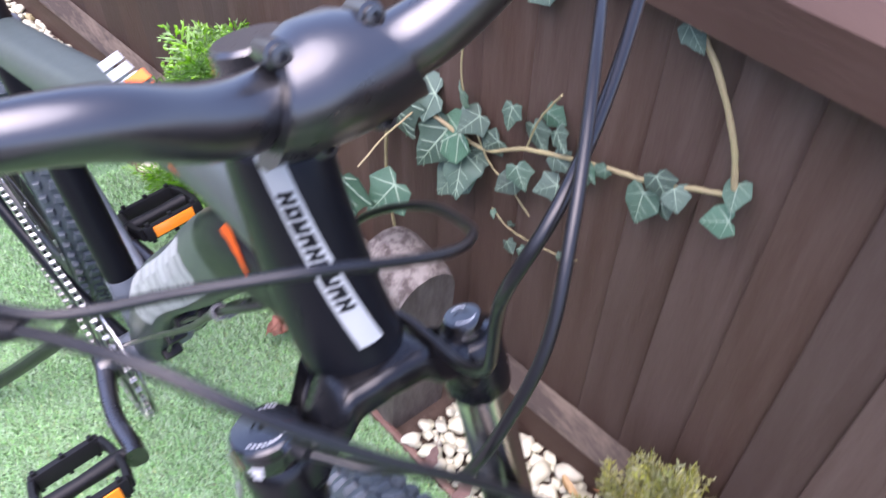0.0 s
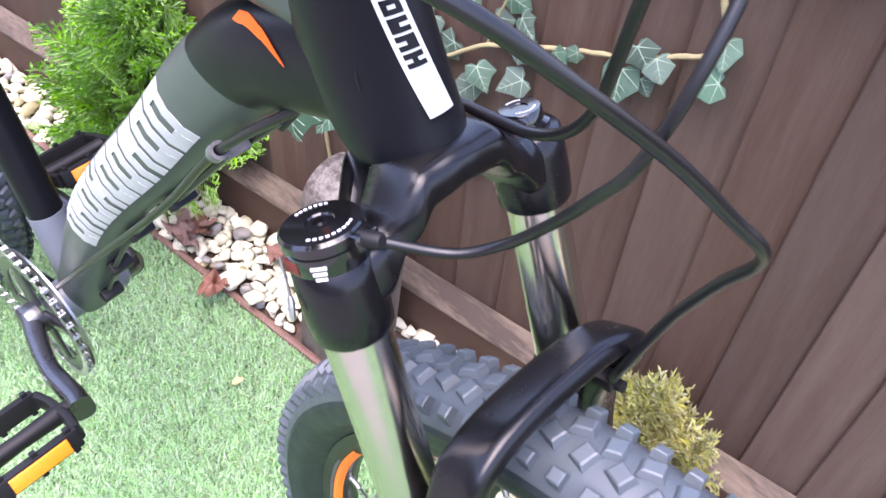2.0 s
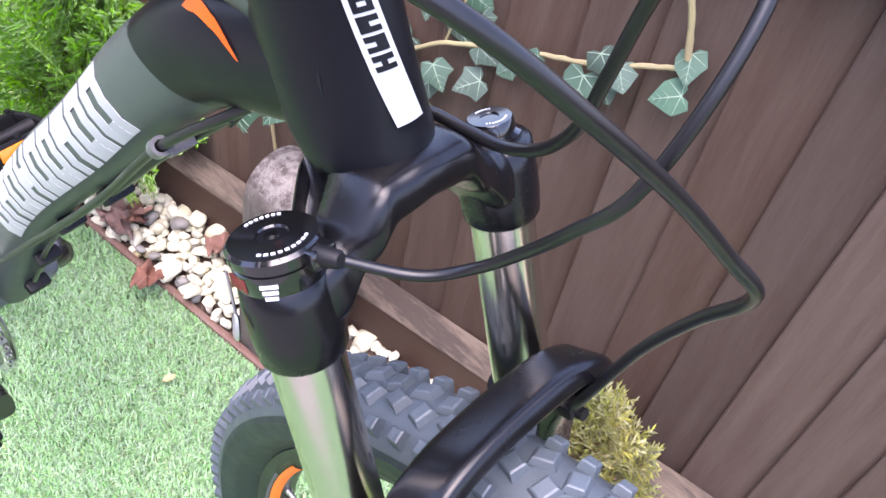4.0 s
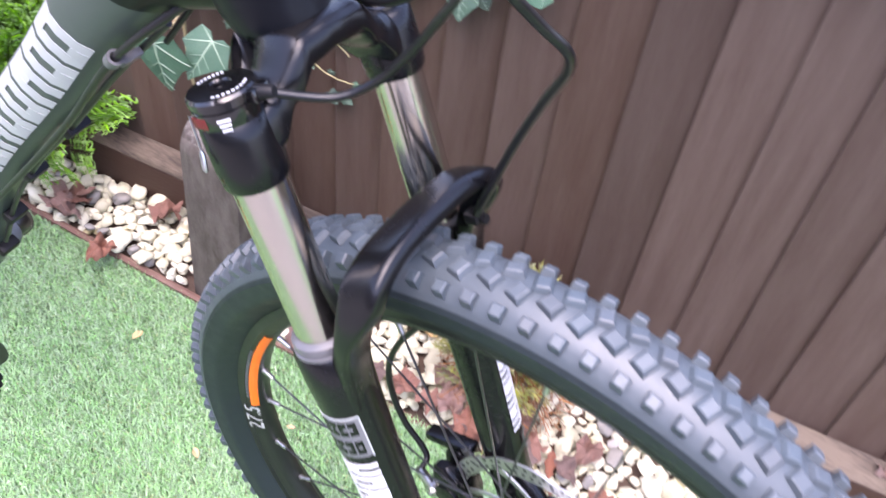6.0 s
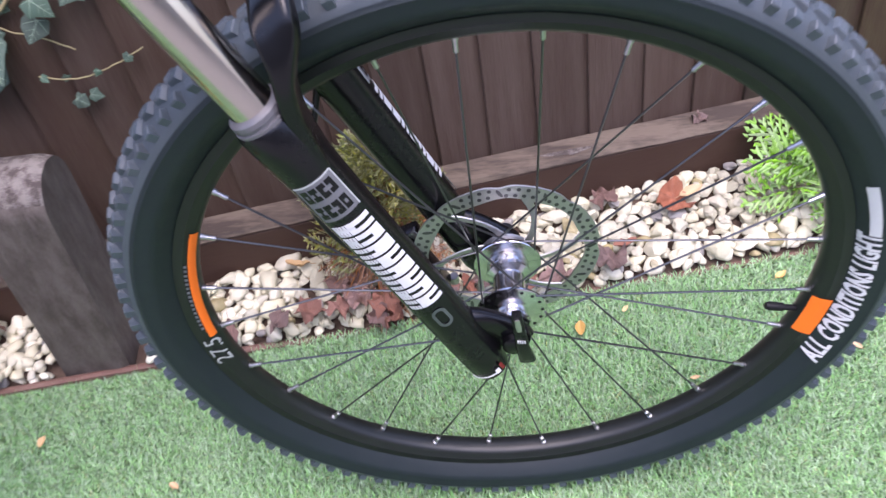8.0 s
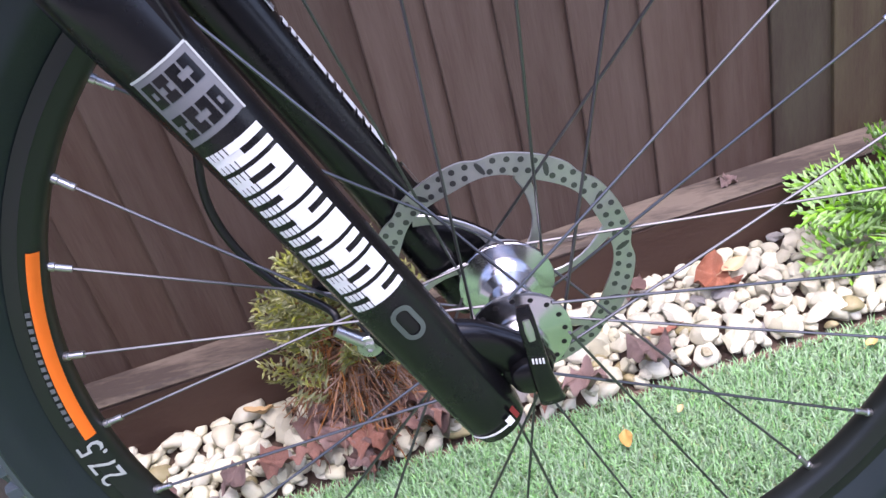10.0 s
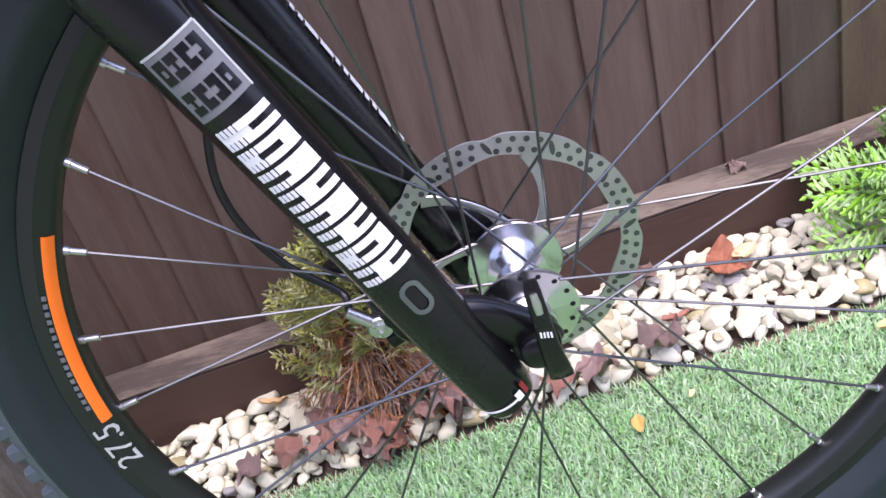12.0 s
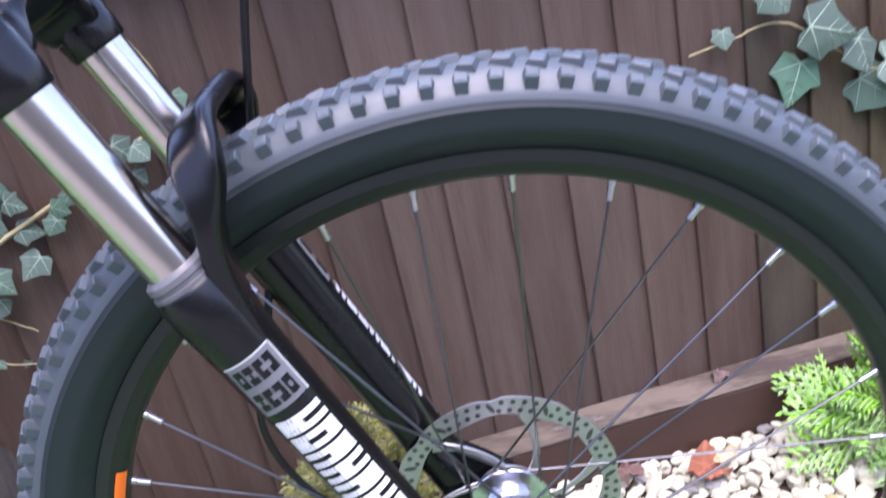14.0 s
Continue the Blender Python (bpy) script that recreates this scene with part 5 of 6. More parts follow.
def right_lever_set():
    """The drive side: a broad flat brake body with a white sticker and a pivot bolt, hose nut, and the shifter behind it."""
    across = Vector((0.91, 0, -0.41))
    face = Vector((0.41, 0.0180, 0.8955))
    bm = bmesh.new()
    pts = [Vector(p) for p in ((-0.199, -0.1500, 0.9365), (-0.201, -0.1580, 0.9385), (-0.207, -0.1700, 0.9415), (-0.212, -0.1820, 0.9435), (-0.215, -0.1960, 0.9465), (-0.22, -0.2140, 0.9495), (-0.228, -0.2370, 0.9525), (-0.238, -0.2620, 0.9545))]
    sweep(bm, pts, [(0.0085, 0.0075), (0.0120, 0.0085), (0.0170, 0.0095), (0.0205, 0.0105), (0.0225, 0.0110), (0.0235, 0.0110), (0.0190, 0.0100), (0.0100, 0.0070)], 24, side=across, power=3.6)
    clamp = BAR + Vector((-0.022, -0.205, 0.038))
    revolve(bm, [(0.0115, -0.008), (0.0155, -0.0078), (0.0155, 0.0078), (0.0115, 0.008)], axis_pose(clamp, (0.22, 1, 0)), 26, closed=True)
    sweep(bm, [clamp + Vector((0.010, 0, 0)), Vector((-0.225, -0.1920, 0.9435))], [(0.008, 0.010), (0.010, 0.008)], 14, side=SIDE, power=3.0)
    body = part("brake_lever", bm, M_BLACK, bike, "black hydraulic brake lever body")
    bm = bmesh.new()
    m = axis_pose(Vector((-0.2125, -0.1825, 0.9440)), face, across * 0.85 + Vector((-0.10, -0.50, 0.05)))
    block(bm, m @ Matrix.Translation((0.0, 0.0, 0.0121)), (0.034, 0.014, 0.0012), 0.0004)
    part("lever_sticker", bm, M_WHITE, body, "white sticker on the brake lever body")
    bm = bmesh.new()
    m = axis_pose(Vector((-0.214, -0.2010, 0.9475)) + face * 0.0108, face)
    revolve(bm, [(0.0052, -0.002), (0.0052, 0.0006), (0.0046, 0.0014), (0.0024, 0.0014), (0.0022, -0.0004), (0.0, -0.0004)], m, 24)
    part("pivot_bolt", bm, M_SEAL, body, "dark steel pivot bolt")
    bm = bmesh.new()
    sweep(bm, [Vector((-0.2005, -0.1530, 0.9365)), Vector((-0.199, -0.1470, 0.9365)), Vector((-0.19, -0.1360, 0.9395)), Vector((-0.186, -0.1310, 0.9405))], [0.0052, 0.0052, 0.0046, 0.0036], 16)
    part("hose_nut", bm, M_PLASTIC, body)
    bm = bmesh.new()
    sweep(bm, spline([(-0.222, -0.2270, 0.9475), (-0.19, -0.2470, 0.9405), (-0.185, -0.2920, 0.9355), (-0.2, -0.3420, 0.9335)], 12), [(0.008, 0.005)] * 12, 12, side=(0, 0.0180, 0.9855), power=3)
    part("lever_blade", bm, M_BLACK, body)
    bm = bmesh.new()
    sh = Vector((-0.238, -0.1870, 0.9435))
    block(bm, axis_pose(sh, face, across), (0.030, 0.050, 0.022), 0.006)
    sweep(bm, [Vector((-0.226, -0.1680, 0.9475)), Vector((-0.212, -0.1540, 0.9485)), Vector((-0.205, -0.1470, 0.9485)), Vector((-0.197, -0.1390, 0.9475))], [0.0068, 0.0058, 0.0050, 0.0038], 16)
    for k in range(3):
        q = Vector((-0.212, -0.1540, 0.9485)).lerp(Vector((-0.205, -0.1470, 0.9485)), k / 2)
        revolve(bm, [(0.0062, -0.0008), (0.0062, 0.0008)], axis_pose(q, (0.7, 0.7, 0)), 16)
    part("shifter", bm, M_PLASTIC, bike, "black plastic gear shifter with a barrel adjuster")
    return Vector((-0.188, -0.1340, 0.9400)), Vector((-0.198, -0.1400, 0.9475))


SET[0] = Matrix()
R_BRAKE, R_SHIFT = right_lever_set()
SET[0] = Matrix()
L_BRAKE, L_REMOTE = lever_set(-1)


def cable(name, pts, r, label, n=48):
    bm = bmesh.new()
    sweep(bm, spline(pts, n), r, 12)
    return part(name, bm, M_HOSE, bike, label)


SET[0] = Matrix()
dial_exit = leg(0.4557, -LEG_Y + 0.006, 0.0235)
GUIDE = Vector((-0.108, 0.046, 0.655))
CLIP = Vector((-0.330, -0.034, 0.7085))
cable("brake_hose", [R_BRAKE, (-0.172, -0.1220, 0.9415), (-0.146, -0.1050, 0.9425), (-0.12, -0.0850, 0.9305), (-0.1, -0.0580, 0.9045), (-0.083, -0.0220, 0.8675), (-0.0690, 0.0030, 0.8370), (-0.0605, 0.0145, 0.8225), (-0.0618, 0.0240, 0.8060), (-0.0750, 0.0355, 0.7730), (-0.092, 0.0450, 0.7230), tuple(GUIDE), (-0.116, 0.0693, 0.6268), (-0.124, 0.0553, 0.5691), (-0.138, 0.0445, 0.5162), (-0.155, 0.0411, 0.4759), (-0.1615, 0.0399, 0.4413), (-0.156, 0.0388, 0.4096), (-0.14, 0.0377, 0.3779), (-0.112, 0.0366, 0.3461), tuple(bj + Vector((-0.016, 0.0000, 0.0180)))], 0.0028, "black front brake hose", 110)
cable("gear_cable", [R_SHIFT, (-0.178, -0.1220, 0.9485), (-0.166, -0.0860, 0.9445), (-0.15, -0.0430, 0.9405), (-0.148, -0.0150, 0.9265), (-0.15, 0.0110, 0.9125), (-0.16, 0.0270, 0.9005), (-0.178, 0.0370, 0.8845), (-0.215, 0.0450, 0.8575), (-0.262, 0.0410, 0.8125), (-0.305, 0.0330, 0.7475), (-0.345, 0.0193, 0.6844)], 0.0022, "black gear cable", 70)
cable("rear_brake_hose", [L_BRAKE, (-0.15, 0.0800, 0.9545), (-0.122, 0.0300, 0.9445), (-0.122, 0.0120, 0.9180), (-0.130, 0.0160, 0.8880), (-0.138, 0.0230, 0.8520), (-0.146, 0.0290, 0.8200), (-0.158, 0.0310, 0.8000), (-0.176, 0.0320, 0.7870), (-0.195, 0.0320, 0.7820), (-0.220, 0.0270, 0.7800), (-0.262, -0.0090, 0.7745), (-0.292, -0.0250, 0.7485), tuple(CLIP), (-0.4, -0.0390, 0.6152), (-0.55, -0.0555, 0.4346), (-0.66, -0.0720, 0.3000)], 0.0028, "black rear brake hose", 90)
cable("lockout_cable", [L_REMOTE, (-0.15, 0.0700, 0.9675), (-0.112, 0.0290, 0.9485), (-0.095, 0.0070, 0.9175), (-0.092, -0.0130, 0.8845), (-0.097, -0.0230, 0.8565), (-0.109, -0.0220, 0.8335), (-0.124, -0.0190, 0.8075), (-0.142, -0.0210, 0.7825), (-0.157, -0.0320, 0.7725), tuple(dial_exit)], 0.0024, "black fork lockout cable", 70)
SET[0] = Matrix()
bm = bmesh.new()
d = (dial_exit - leg(0.4557, -LEG_Y)).normalized()
sweep(bm, [dial_exit - d * 0.004, dial_exit + d * 0.006, dial_exit + d * 0.007], [0.0042, 0.0036, 0.0027], 14)
part("cable_stop", bm, M_PLASTIC, crown)
SET[0] = Matrix()
bm = bmesh.new()
block(bm, axis_pose(GUIDE + Vector((-0.002, 0.001, -0.003)), UP, SIDE), (0.011, 0.010, 0.008), 0.002)
revolve(bm, [(0.0035, 0), (0.0035, 0.004), (0.0, 0.004)], axis_pose(GUIDE + Vector((0.003, 0.002, -0.003)), AHEAD), 12)
part("hose_guide", bm, M_PLASTIC, bike, "black hose guide with a bolt")
bm = bmesh.new()
cm = axis_pose(CLIP, D_DIR, SIDE)
revolve(bm, [(0.0034, -0.004), (0.0054, -0.004), (0.0054, 0.004), (0.0034, 0.004)], cm, 20, closed=True)
block(bm, cm @ Matrix.Translation((0.010, 0.004, 0)), (0.016, 0.006, 0.009), 0.002)
part("cable_clip", bm, M_SEAL, down, "grey metal hose clip")
SET[0] = FRAME_SET
for f in (0.45, 0.62, 0.78, 0.9):
    p, dd, rr_ = dt_point(D_LEN[-1] * f)
    low = SIDE.cross(dd)
    low = low if low.z < 0 else -low
    bm = bmesh.new()
    block(bm, axis_pose(p + low * (rr_[1] + 0.006), dd, SIDE), (0.022, 0.012, 0.012), 0.003)
    part("cable_clip", bm, M_PLASTIC, down)
cable("gear_cable", [tuple(dt_point(u)[0] + Vector((0, -0.006, 0)) + (lambda l: (l if l.z < 0 else -l))(SIDE.cross(dt_point(u)[1])) * (dt_r[20][1] + 0.006)) for u in (0.11, 0.2, 0.3, 0.4, 0.5, 0.6)], 0.0024, "black gear cable under the down tube", 30)
SET[0] = Matrix()
# kickstand under the chainstays
bm = bmesh.new()
sweep(bm, spline([(-0.795, -0.080, 0.235), (-0.815, -0.105, 0.18), (-0.865, -0.170, 0.10), (-0.926, -0.255, 0.012), (-0.930, -0.260, 0.002)], 14), [(0.010, 0.008)] * 12 + [(0.012, 0.010)] * 2, 12, power=3)
part("kickstand", bm, M_BLACK, bike, "black kickstand")


# ---- the garden: lawn, edging, pebble bed, fence ----
SLOPE_E, EDGE_C = 0.096, 0.2495
SLOPE_F, BOARD_C = 0.151, 0.417


def edge_y(x):
    return EDGE_C + SLOPE_E * x


def board_y(x):
    return BOARD_C + SLOPE_F * x


F_DIR = Vector((1, SLOPE_F, 0)).normalized()
F_IN = Vector((-SLOPE_F, 1, 0)).normalized()        # away from the lawn
F_ORG = Vector((0, BOARD_C, 0))


def fence_pt(u, v, z):
    """u along the fence (from x = 0), v behind the board's face, z up."""
    return F_ORG + F_DIR * u + F_IN * v + Vector((0, 0, z))


bm = bmesh.new()
xs = [-200, -8, -4, -2] + [-1.6 + 0.1 * i for i in range(33)] + [2, 4, 8, 200]
lo = [bm.verts.new((x, -200, -0.004)) for x in xs]
mid = [bm.verts.new((x, -0.95, -0.004)) for x in xs]
hi = [bm.verts.new((x, edge_y(max(-4, min(4, x))), -0.004)) for x in xs]
top = [bm.verts.new((x, 0.60 + SLOPE_F * max(-4, min(4, x)), -0.012)) for x in xs]
out = [bm.verts.new((x, 200, -0.012)) for x in xs]
# beyond y = -0.95 the lawn gives way to added, unseen grey ground
for a, b, mt in ((lo, mid, 2), (mid, hi, 0), (hi, top, 1), (top, out, 1)):
    for i in range(len(xs) - 1):
        bm.faces.new((a[i], a[i + 1], b[i + 1], b[i])).material_index = mt
ground = alone("ground", bm, [M_TURF, M_SOIL, M_UNSEEN_PAVING], "artificial lawn backing, damp soil and added unseen grey paving", "ground", kind="structure", smooth=False)

# turf blades
rng = np.random.default_rng(5)
def turf(name, count, x0, x1, y0, length, mat, seed, curl=False):
    r = np.random.default_rng(seed)
    x = r.uniform(x0, x1, count)
    y = y0 + (edge_y(x) + 0.004 - y0) * r.random(count)
    h = r.uniform(0.55, 1.0, count) * length
    w = r.uniform(0.0007, 0.0011, count)
    th = r.uniform(0, 2 * np.pi, count)
    lean = r.uniform(0.25, 1.35, count) if not curl else r.uniform(0.9, 1.4, count)
    wind = r.uniform(0, 2 * np.pi, count)
    dx, dy = np.cos(wind), np.sin(wind)
    sx, sy = -dy, dx
    base = np.stack([x, y, np.full(count, -0.004)], 1)
    side = np.stack([sx * w, sy * w, np.zeros(count)], 1)
    fwd = np.stack([dx, dy, np.zeros(count)], 1)
    upv = np.array([0, 0, 1.0])
    m1 = base + fwd * (np.sin(lean * 0.5) * h * 0.5)[:, None] + upv * (np.cos(lean * 0.5) * h * 0.55)[:, None]
    tip = m1 + fwd * (np.sin(lean) * h * 0.5)[:, None] + upv * (np.cos(lean) * h * 0.45)[:, None]
    v = np.stack([base - side, base + side, m1 + side * 0.85, m1 - side * 0.85, tip], 1).reshape(-1, 3)
    me = bpy.data.meshes.new(name)
    me.vertices.add(len(v))
    me.vertices.foreach_set("co", v.ravel())
    o = np.arange(count)[:, None] * 5
    loops = np.concatenate([o + np.array([0, 1, 2, 3]), o + np.array([3, 2, 4])], 1).ravel()
    me.loops.add(len(loops))
    me.loops.foreach_set("vertex_index", loops)
    starts = (np.arange(count)[:, None] * 7 + np.array([0, 4])).ravel()
    me.polygons.add(len(starts))
    me.polygons.foreach_set("loop_start", starts)
    me.polygons.foreach_set("loop_total", np.tile([4, 3], count))
    me.polygons.foreach_set("use_smooth", [True] * len(starts))
    me.materials.append(mat)
    me.update(calc_edges=True)
    return tagged(new(name, me), "bright green artificial turf pile", "lawn", kind="stuff")


turf("lawn_pile", 330000, -1.25, 0.75, -0.42, 0.0185, M_BLADE, 11)
turf("lawn_thatch", 45000, -1.25, 0.75, -0.42, 0.013, M_THATCH, 12, True)


def outer_turf(name, count, length, mat, seed):
    """Sparser, longer pile over the rest of the lawn."""
    ob = turf(name, count, -5.0, 4.5, -0.95, length, mat, seed)
    return ob


outer_turf("outer_lawn_pile", 150000, 0.020, M_BLADE, 14)

# edging strip between lawn and pebbles
bm = bmesh.new()
r = random.Random(3)
pts = [Vector((x, edge_y(x) + 0.006, (-0.001 if x < -0.30 else -0.0095) + r.uniform(-0.002, 0.002))) for x in [-4 + 0.12 * i for i in range(67)]]
sweep(bm, pts, [(0.0055, 0.011)] * len(pts), 8, side=(0, 1, 0), power=5)
alone("lawn_edging", bm, M_EDGING, "red-brown timber lawn edging strip", "edging", kind="structure", sharp=30)

# fence
PLANKS = []
r = random.Random(8)
us = [-0.905, -0.835, -0.765, -0.695, -0.628, -0.565, -0.498, -0.432, -0.359, -0.291, -0.219, -0.148, -0.078, -0.006, 0.062, 0.137, 0.215, 0.287, 0.364, 0.441, 0.517]
while us[0] > -4.5:
    us.insert(0, us[0] - r.uniform(0.072, 0.082))
while us[-1] < 4.0:
    us.append(us[-1] + r.uniform(0.072, 0.082))
fence = thing("fence", tuple(fence_pt(0, 0.06, 0)), "dark brown painted feather-edge timber fence", "fence", kind="structure")
LEDGE_D, LEDGE_Z = 0.041, 0.087
F_TOP = 0.815
for a, b in zip(us, us[1:]):
    bm = bmesh.new()
    w = b - a + 0.012
    th0, th1 = 0.013, 0.004
    z0, z1 = 0.03, F_TOP - 0.005
    tilt = r.uniform(-0.0015, 0.0015)
    v0 = LEDGE_D
    vs = []
    n = 8
    for i in range(n + 1):
        z = z0 + (z1 - z0) * i / n
        wob = 0.0008 * noise.noise(Vector((a * 9, z * 5, 0)))
        sh = tilt * (z - 0.4)
        vs.append([bm.verts.new(fence_pt(a + sh + wob, v0 - 0.0035, z)), bm.verts.new(fence_pt(a + 0.0015 + sh + wob, v0 - 0.0045, z)), bm.verts.new(fence_pt(a + w + sh, v0 + 0.0035, z)), bm.verts.new(fence_pt(a + w + sh, v0 + 0.0075, z)), bm.verts.new(fence_pt(a + sh, v0 + 0.0065, z))])
    for p, q in zip(vs, vs[1:]):
        for k in range(5):
            bm.faces.new((p[k], p[(k + 1) % 5], q[(k + 1) % 5], q[k]))
    bm.faces.new(vs[0])
    bm.faces.new(vs[-1])
    # planks beyond 0.29 are mossy and carry shade in their colour
    part("plank", bm, M_MOSSY_DIM if a > 0.29 else M_FENCE, fence, sharp=25)


def rail(name, u0, u1, v0, v1, z0, z1, mat, label, chamfer=0.004, seed=1, wave=0.0015):
    bm = bmesh.new()
    rings = []
    n = int((u1 - u0) / 0.04)
    for i in range(n + 1):
        uu = u0 + (u1 - u0) * i / n
        q = wave * noise.noise(Vector((uu * 6, seed, 0)))
        q2 = wave * noise.noise(Vector((uu * 14, seed + 5, 0)))
        rings.append([bm.verts.new(fence_pt(uu, v, z)) for v, z in ((v0, z0), (v0 + q, z1 - chamfer + q2), (v0 + chamfer + q2, z1 + q), (v1, z1 + 0.006 + q * 0.4), (v1, z0))])
    for p, q in zip(rings, rings[1:]):
        for k in range(5):
            bm.faces.new((p[k], p[(k + 1) % 5], q[(k + 1) % 5], q[k]))
    bm.faces.new(rings[0])
    bm.faces.new(rings[-1])
    return part(name, bm, mat, fence, label, sharp=30)


rail("gravel_board", -4.5, 4.0, 0.0, LEDGE_D + 0.02, -0.03, LEDGE_Z - 0.004, M_BOARD, "dark brown gravel board")
rail("ledge", -4.5, 4.0, -0.001, LEDGE_D - 0.004, LEDGE_Z - 0.0035, LEDGE_Z + 0.003, M_RAIL, "weathered bare timber ledge", 0.005, 4, 0.003)
rail("top_rail", -4.5, 4.0, LEDGE_D - 0.040, LEDGE_D - 0.009, F_TOP - 0.058, F_TOP, M_BOARD, "dark brown top rail", 0.004, 7)

# short round-topped timber stump
def stump():
    st = thing("stump_post", (-0.575, 0.25, 0), "weathered brown timber post with a rounded lichened top", "post")
    bm = bmesh.new()
    x0, x1, y0, y1, h = -0.622, -0.528, 0.205, 0.300, 0.335
    lean = 0.05
    prof = [(y0, -0.02)]
    rad = (y1 - y0) / 2
    for i in range(15):
        a = math.pi - math.pi * i / 14
        prof.append(((y0 + y1) / 2 + rad * math.cos(a), h - rad + rad * math.sin(a) * 1.0))
    prof.append((y1, -0.02))
    rings = []
    n = 6
    for i in range(n + 1):
        x = x0 + (x1 - x0) * i / n
        k = 0.004 * (i in (0, n))
        rings.append([bm.verts.new((x + lean * z, (y0 + y1) / 2 + (y - (y0 + y1) / 2) * (1 - 2 * k / 0.1) + lean * z * 0.5 + 0.001 * noise.noise(Vector((x * 40, y * 40, z * 12))), z - k)) for y, z in prof])
    for p, q in zip(rings, rings[1:]):
        for k in range(len(prof)):
            bm.faces.new((p[k], p[(k + 1) % len(prof)], q[(k + 1) % len(prof)], q[k])).material_index = 1 if 3 <= k <= 12 else 0
    bm.faces.new(rings[0])
    bm.faces.new(rings[-1])
    part("post_body", bm, [M_POST, M_LICHEN], st, sharp=35)


stump()


# pebbles
PEB_COLS = (M_PEBBLE, M_PEBBLE, M_PEBBLE, M_PEBBLE, M_PEBBLE, M_PEBBLE, M_PEBBLE3, M_PEBBLE2)
pebble_meshes = [mesh_of("pebble", lump(i + 1, 2, 0.56, (1.0, 0.82 - 0.05 * (i % 3), 0.60 + 0.06 * (i % 2))), PEB_COLS[i % 8] if i < 8 else M_PEBBLE, True, 24) for i in range(24)]
bm = bmesh.new()
n = 60
lo = [bm.verts.new((-4.5 + 8.5 * i / n, edge_y(-4.5 + 8.5 * i / n) + 0.004, -0.006)) for i in range(n + 1)]
hi = [bm.verts.new((-4.5 + 8.5 * i / n, board_y(-4.5 + 8.5 * i / n) + 0.01, 0.004)) for i in range(n + 1)]
for i in range(n):
    bm.faces.new((lo[i], lo[i + 1], hi[i + 1], hi[i]))
bed = alone("pebble_bed", bm, M_SOIL, "narrow bed of cream pebbles along the fence", "gravel bed", kind="structure")
r = random.Random(21)
spots, rest_v, rest_f, rest_i = [], [], [], []
tries = 0
made = 0
cell = {}
while tries < 60000:
    tries += 1
    x = r.uniform(-1.75, 0.85) if tries < 36000 else r.choice((r.uniform(-4.4, -1.7), r.uniform(0.8, 3.95)))
    y = r.uniform(edge_y(x) + 0.016, board_y(x) - 0.006)
    size = r.choice((0.017, 0.020, 0.024, 0.028, 0.033, 0.041)) * r.uniform(0.85, 1.15)
    layer = 0 if tries < 18000 or tries > 36000 else 1
    key = (int(x / 0.05), layer)
    ok = True
    for dx in (-1, 0, 1):
        for (px, py, ps) in cell.get((key[0] + dx, layer), ()):
            if (px - x) ** 2 + (py - y) ** 2 < ((size + ps) * 0.345) ** 2:
                ok = False
                break
    if not ok:
        continue
    if -0.645 < x < -0.50 and 0.19 < y < 0.32:
        continue
    cell.setdefault(key, []).append((x, y, size))
    spots.append((x, y, size))
    z = size * 0.20 + layer * 0.008 + r.uniform(0, 0.003)
    me = pebble_meshes[r.randrange(24)]
    m = Matrix.LocRotScale((x, y, z), Euler((r.uniform(-0.5, 0.5), r.uniform(-0.5, 0.5), r.uniform(0, 6.28))), (size * r.uniform(0.9, 1.15), size, size * r.uniform(0.8, 1.1)))
    if -0.30 < x < 0.34 and layer == 1 and made < 300:
        made += 1
        ob = new("pebble", me)
        ob.parent = bed
        ob.matrix_basis = m
    else:
        base = len(rest_v)
        rest_v += [m @ v.co for v in me.vertices]
        rest_f += [[i + base for i in p.vertices] for p in me.polygons]
        rest_i += [PEB_COLS.index(me.materials[0])] * len(me.polygons)
me = place_mesh("pebbles", rest_v, rest_f, [M_PEBBLES, M_PEBBLES, M_PEBBLES, M_PEBBLES, M_PEBBLES, M_PEBBLES, M_PEBBLE3, M_PEBBLE2], True, rest_i)
ob = new("pebbles", me)
ob.parent = bed
tagged(ob, kind="stuff")


# ---- plants ----
def lozenge(vs, fs, p, d, n, ln, w):
    """A slim ridged scale-leaf strand, pointed at its tip."""
    s = n.cross(d).normalized() * (w * 0.5)
    o = len(vs)
    vs += [p, p + d * ln * 0.45 + s, p + d * ln, p + d * ln * 0.45 - s, p + d * ln * 0.45 + n * (w * 0.22)]
    fs += [(o, o + 1, o + 4), (o + 1, o + 2, o + 4), (o + 2, o + 3, o + 4), (o + 3, o, o + 4)]


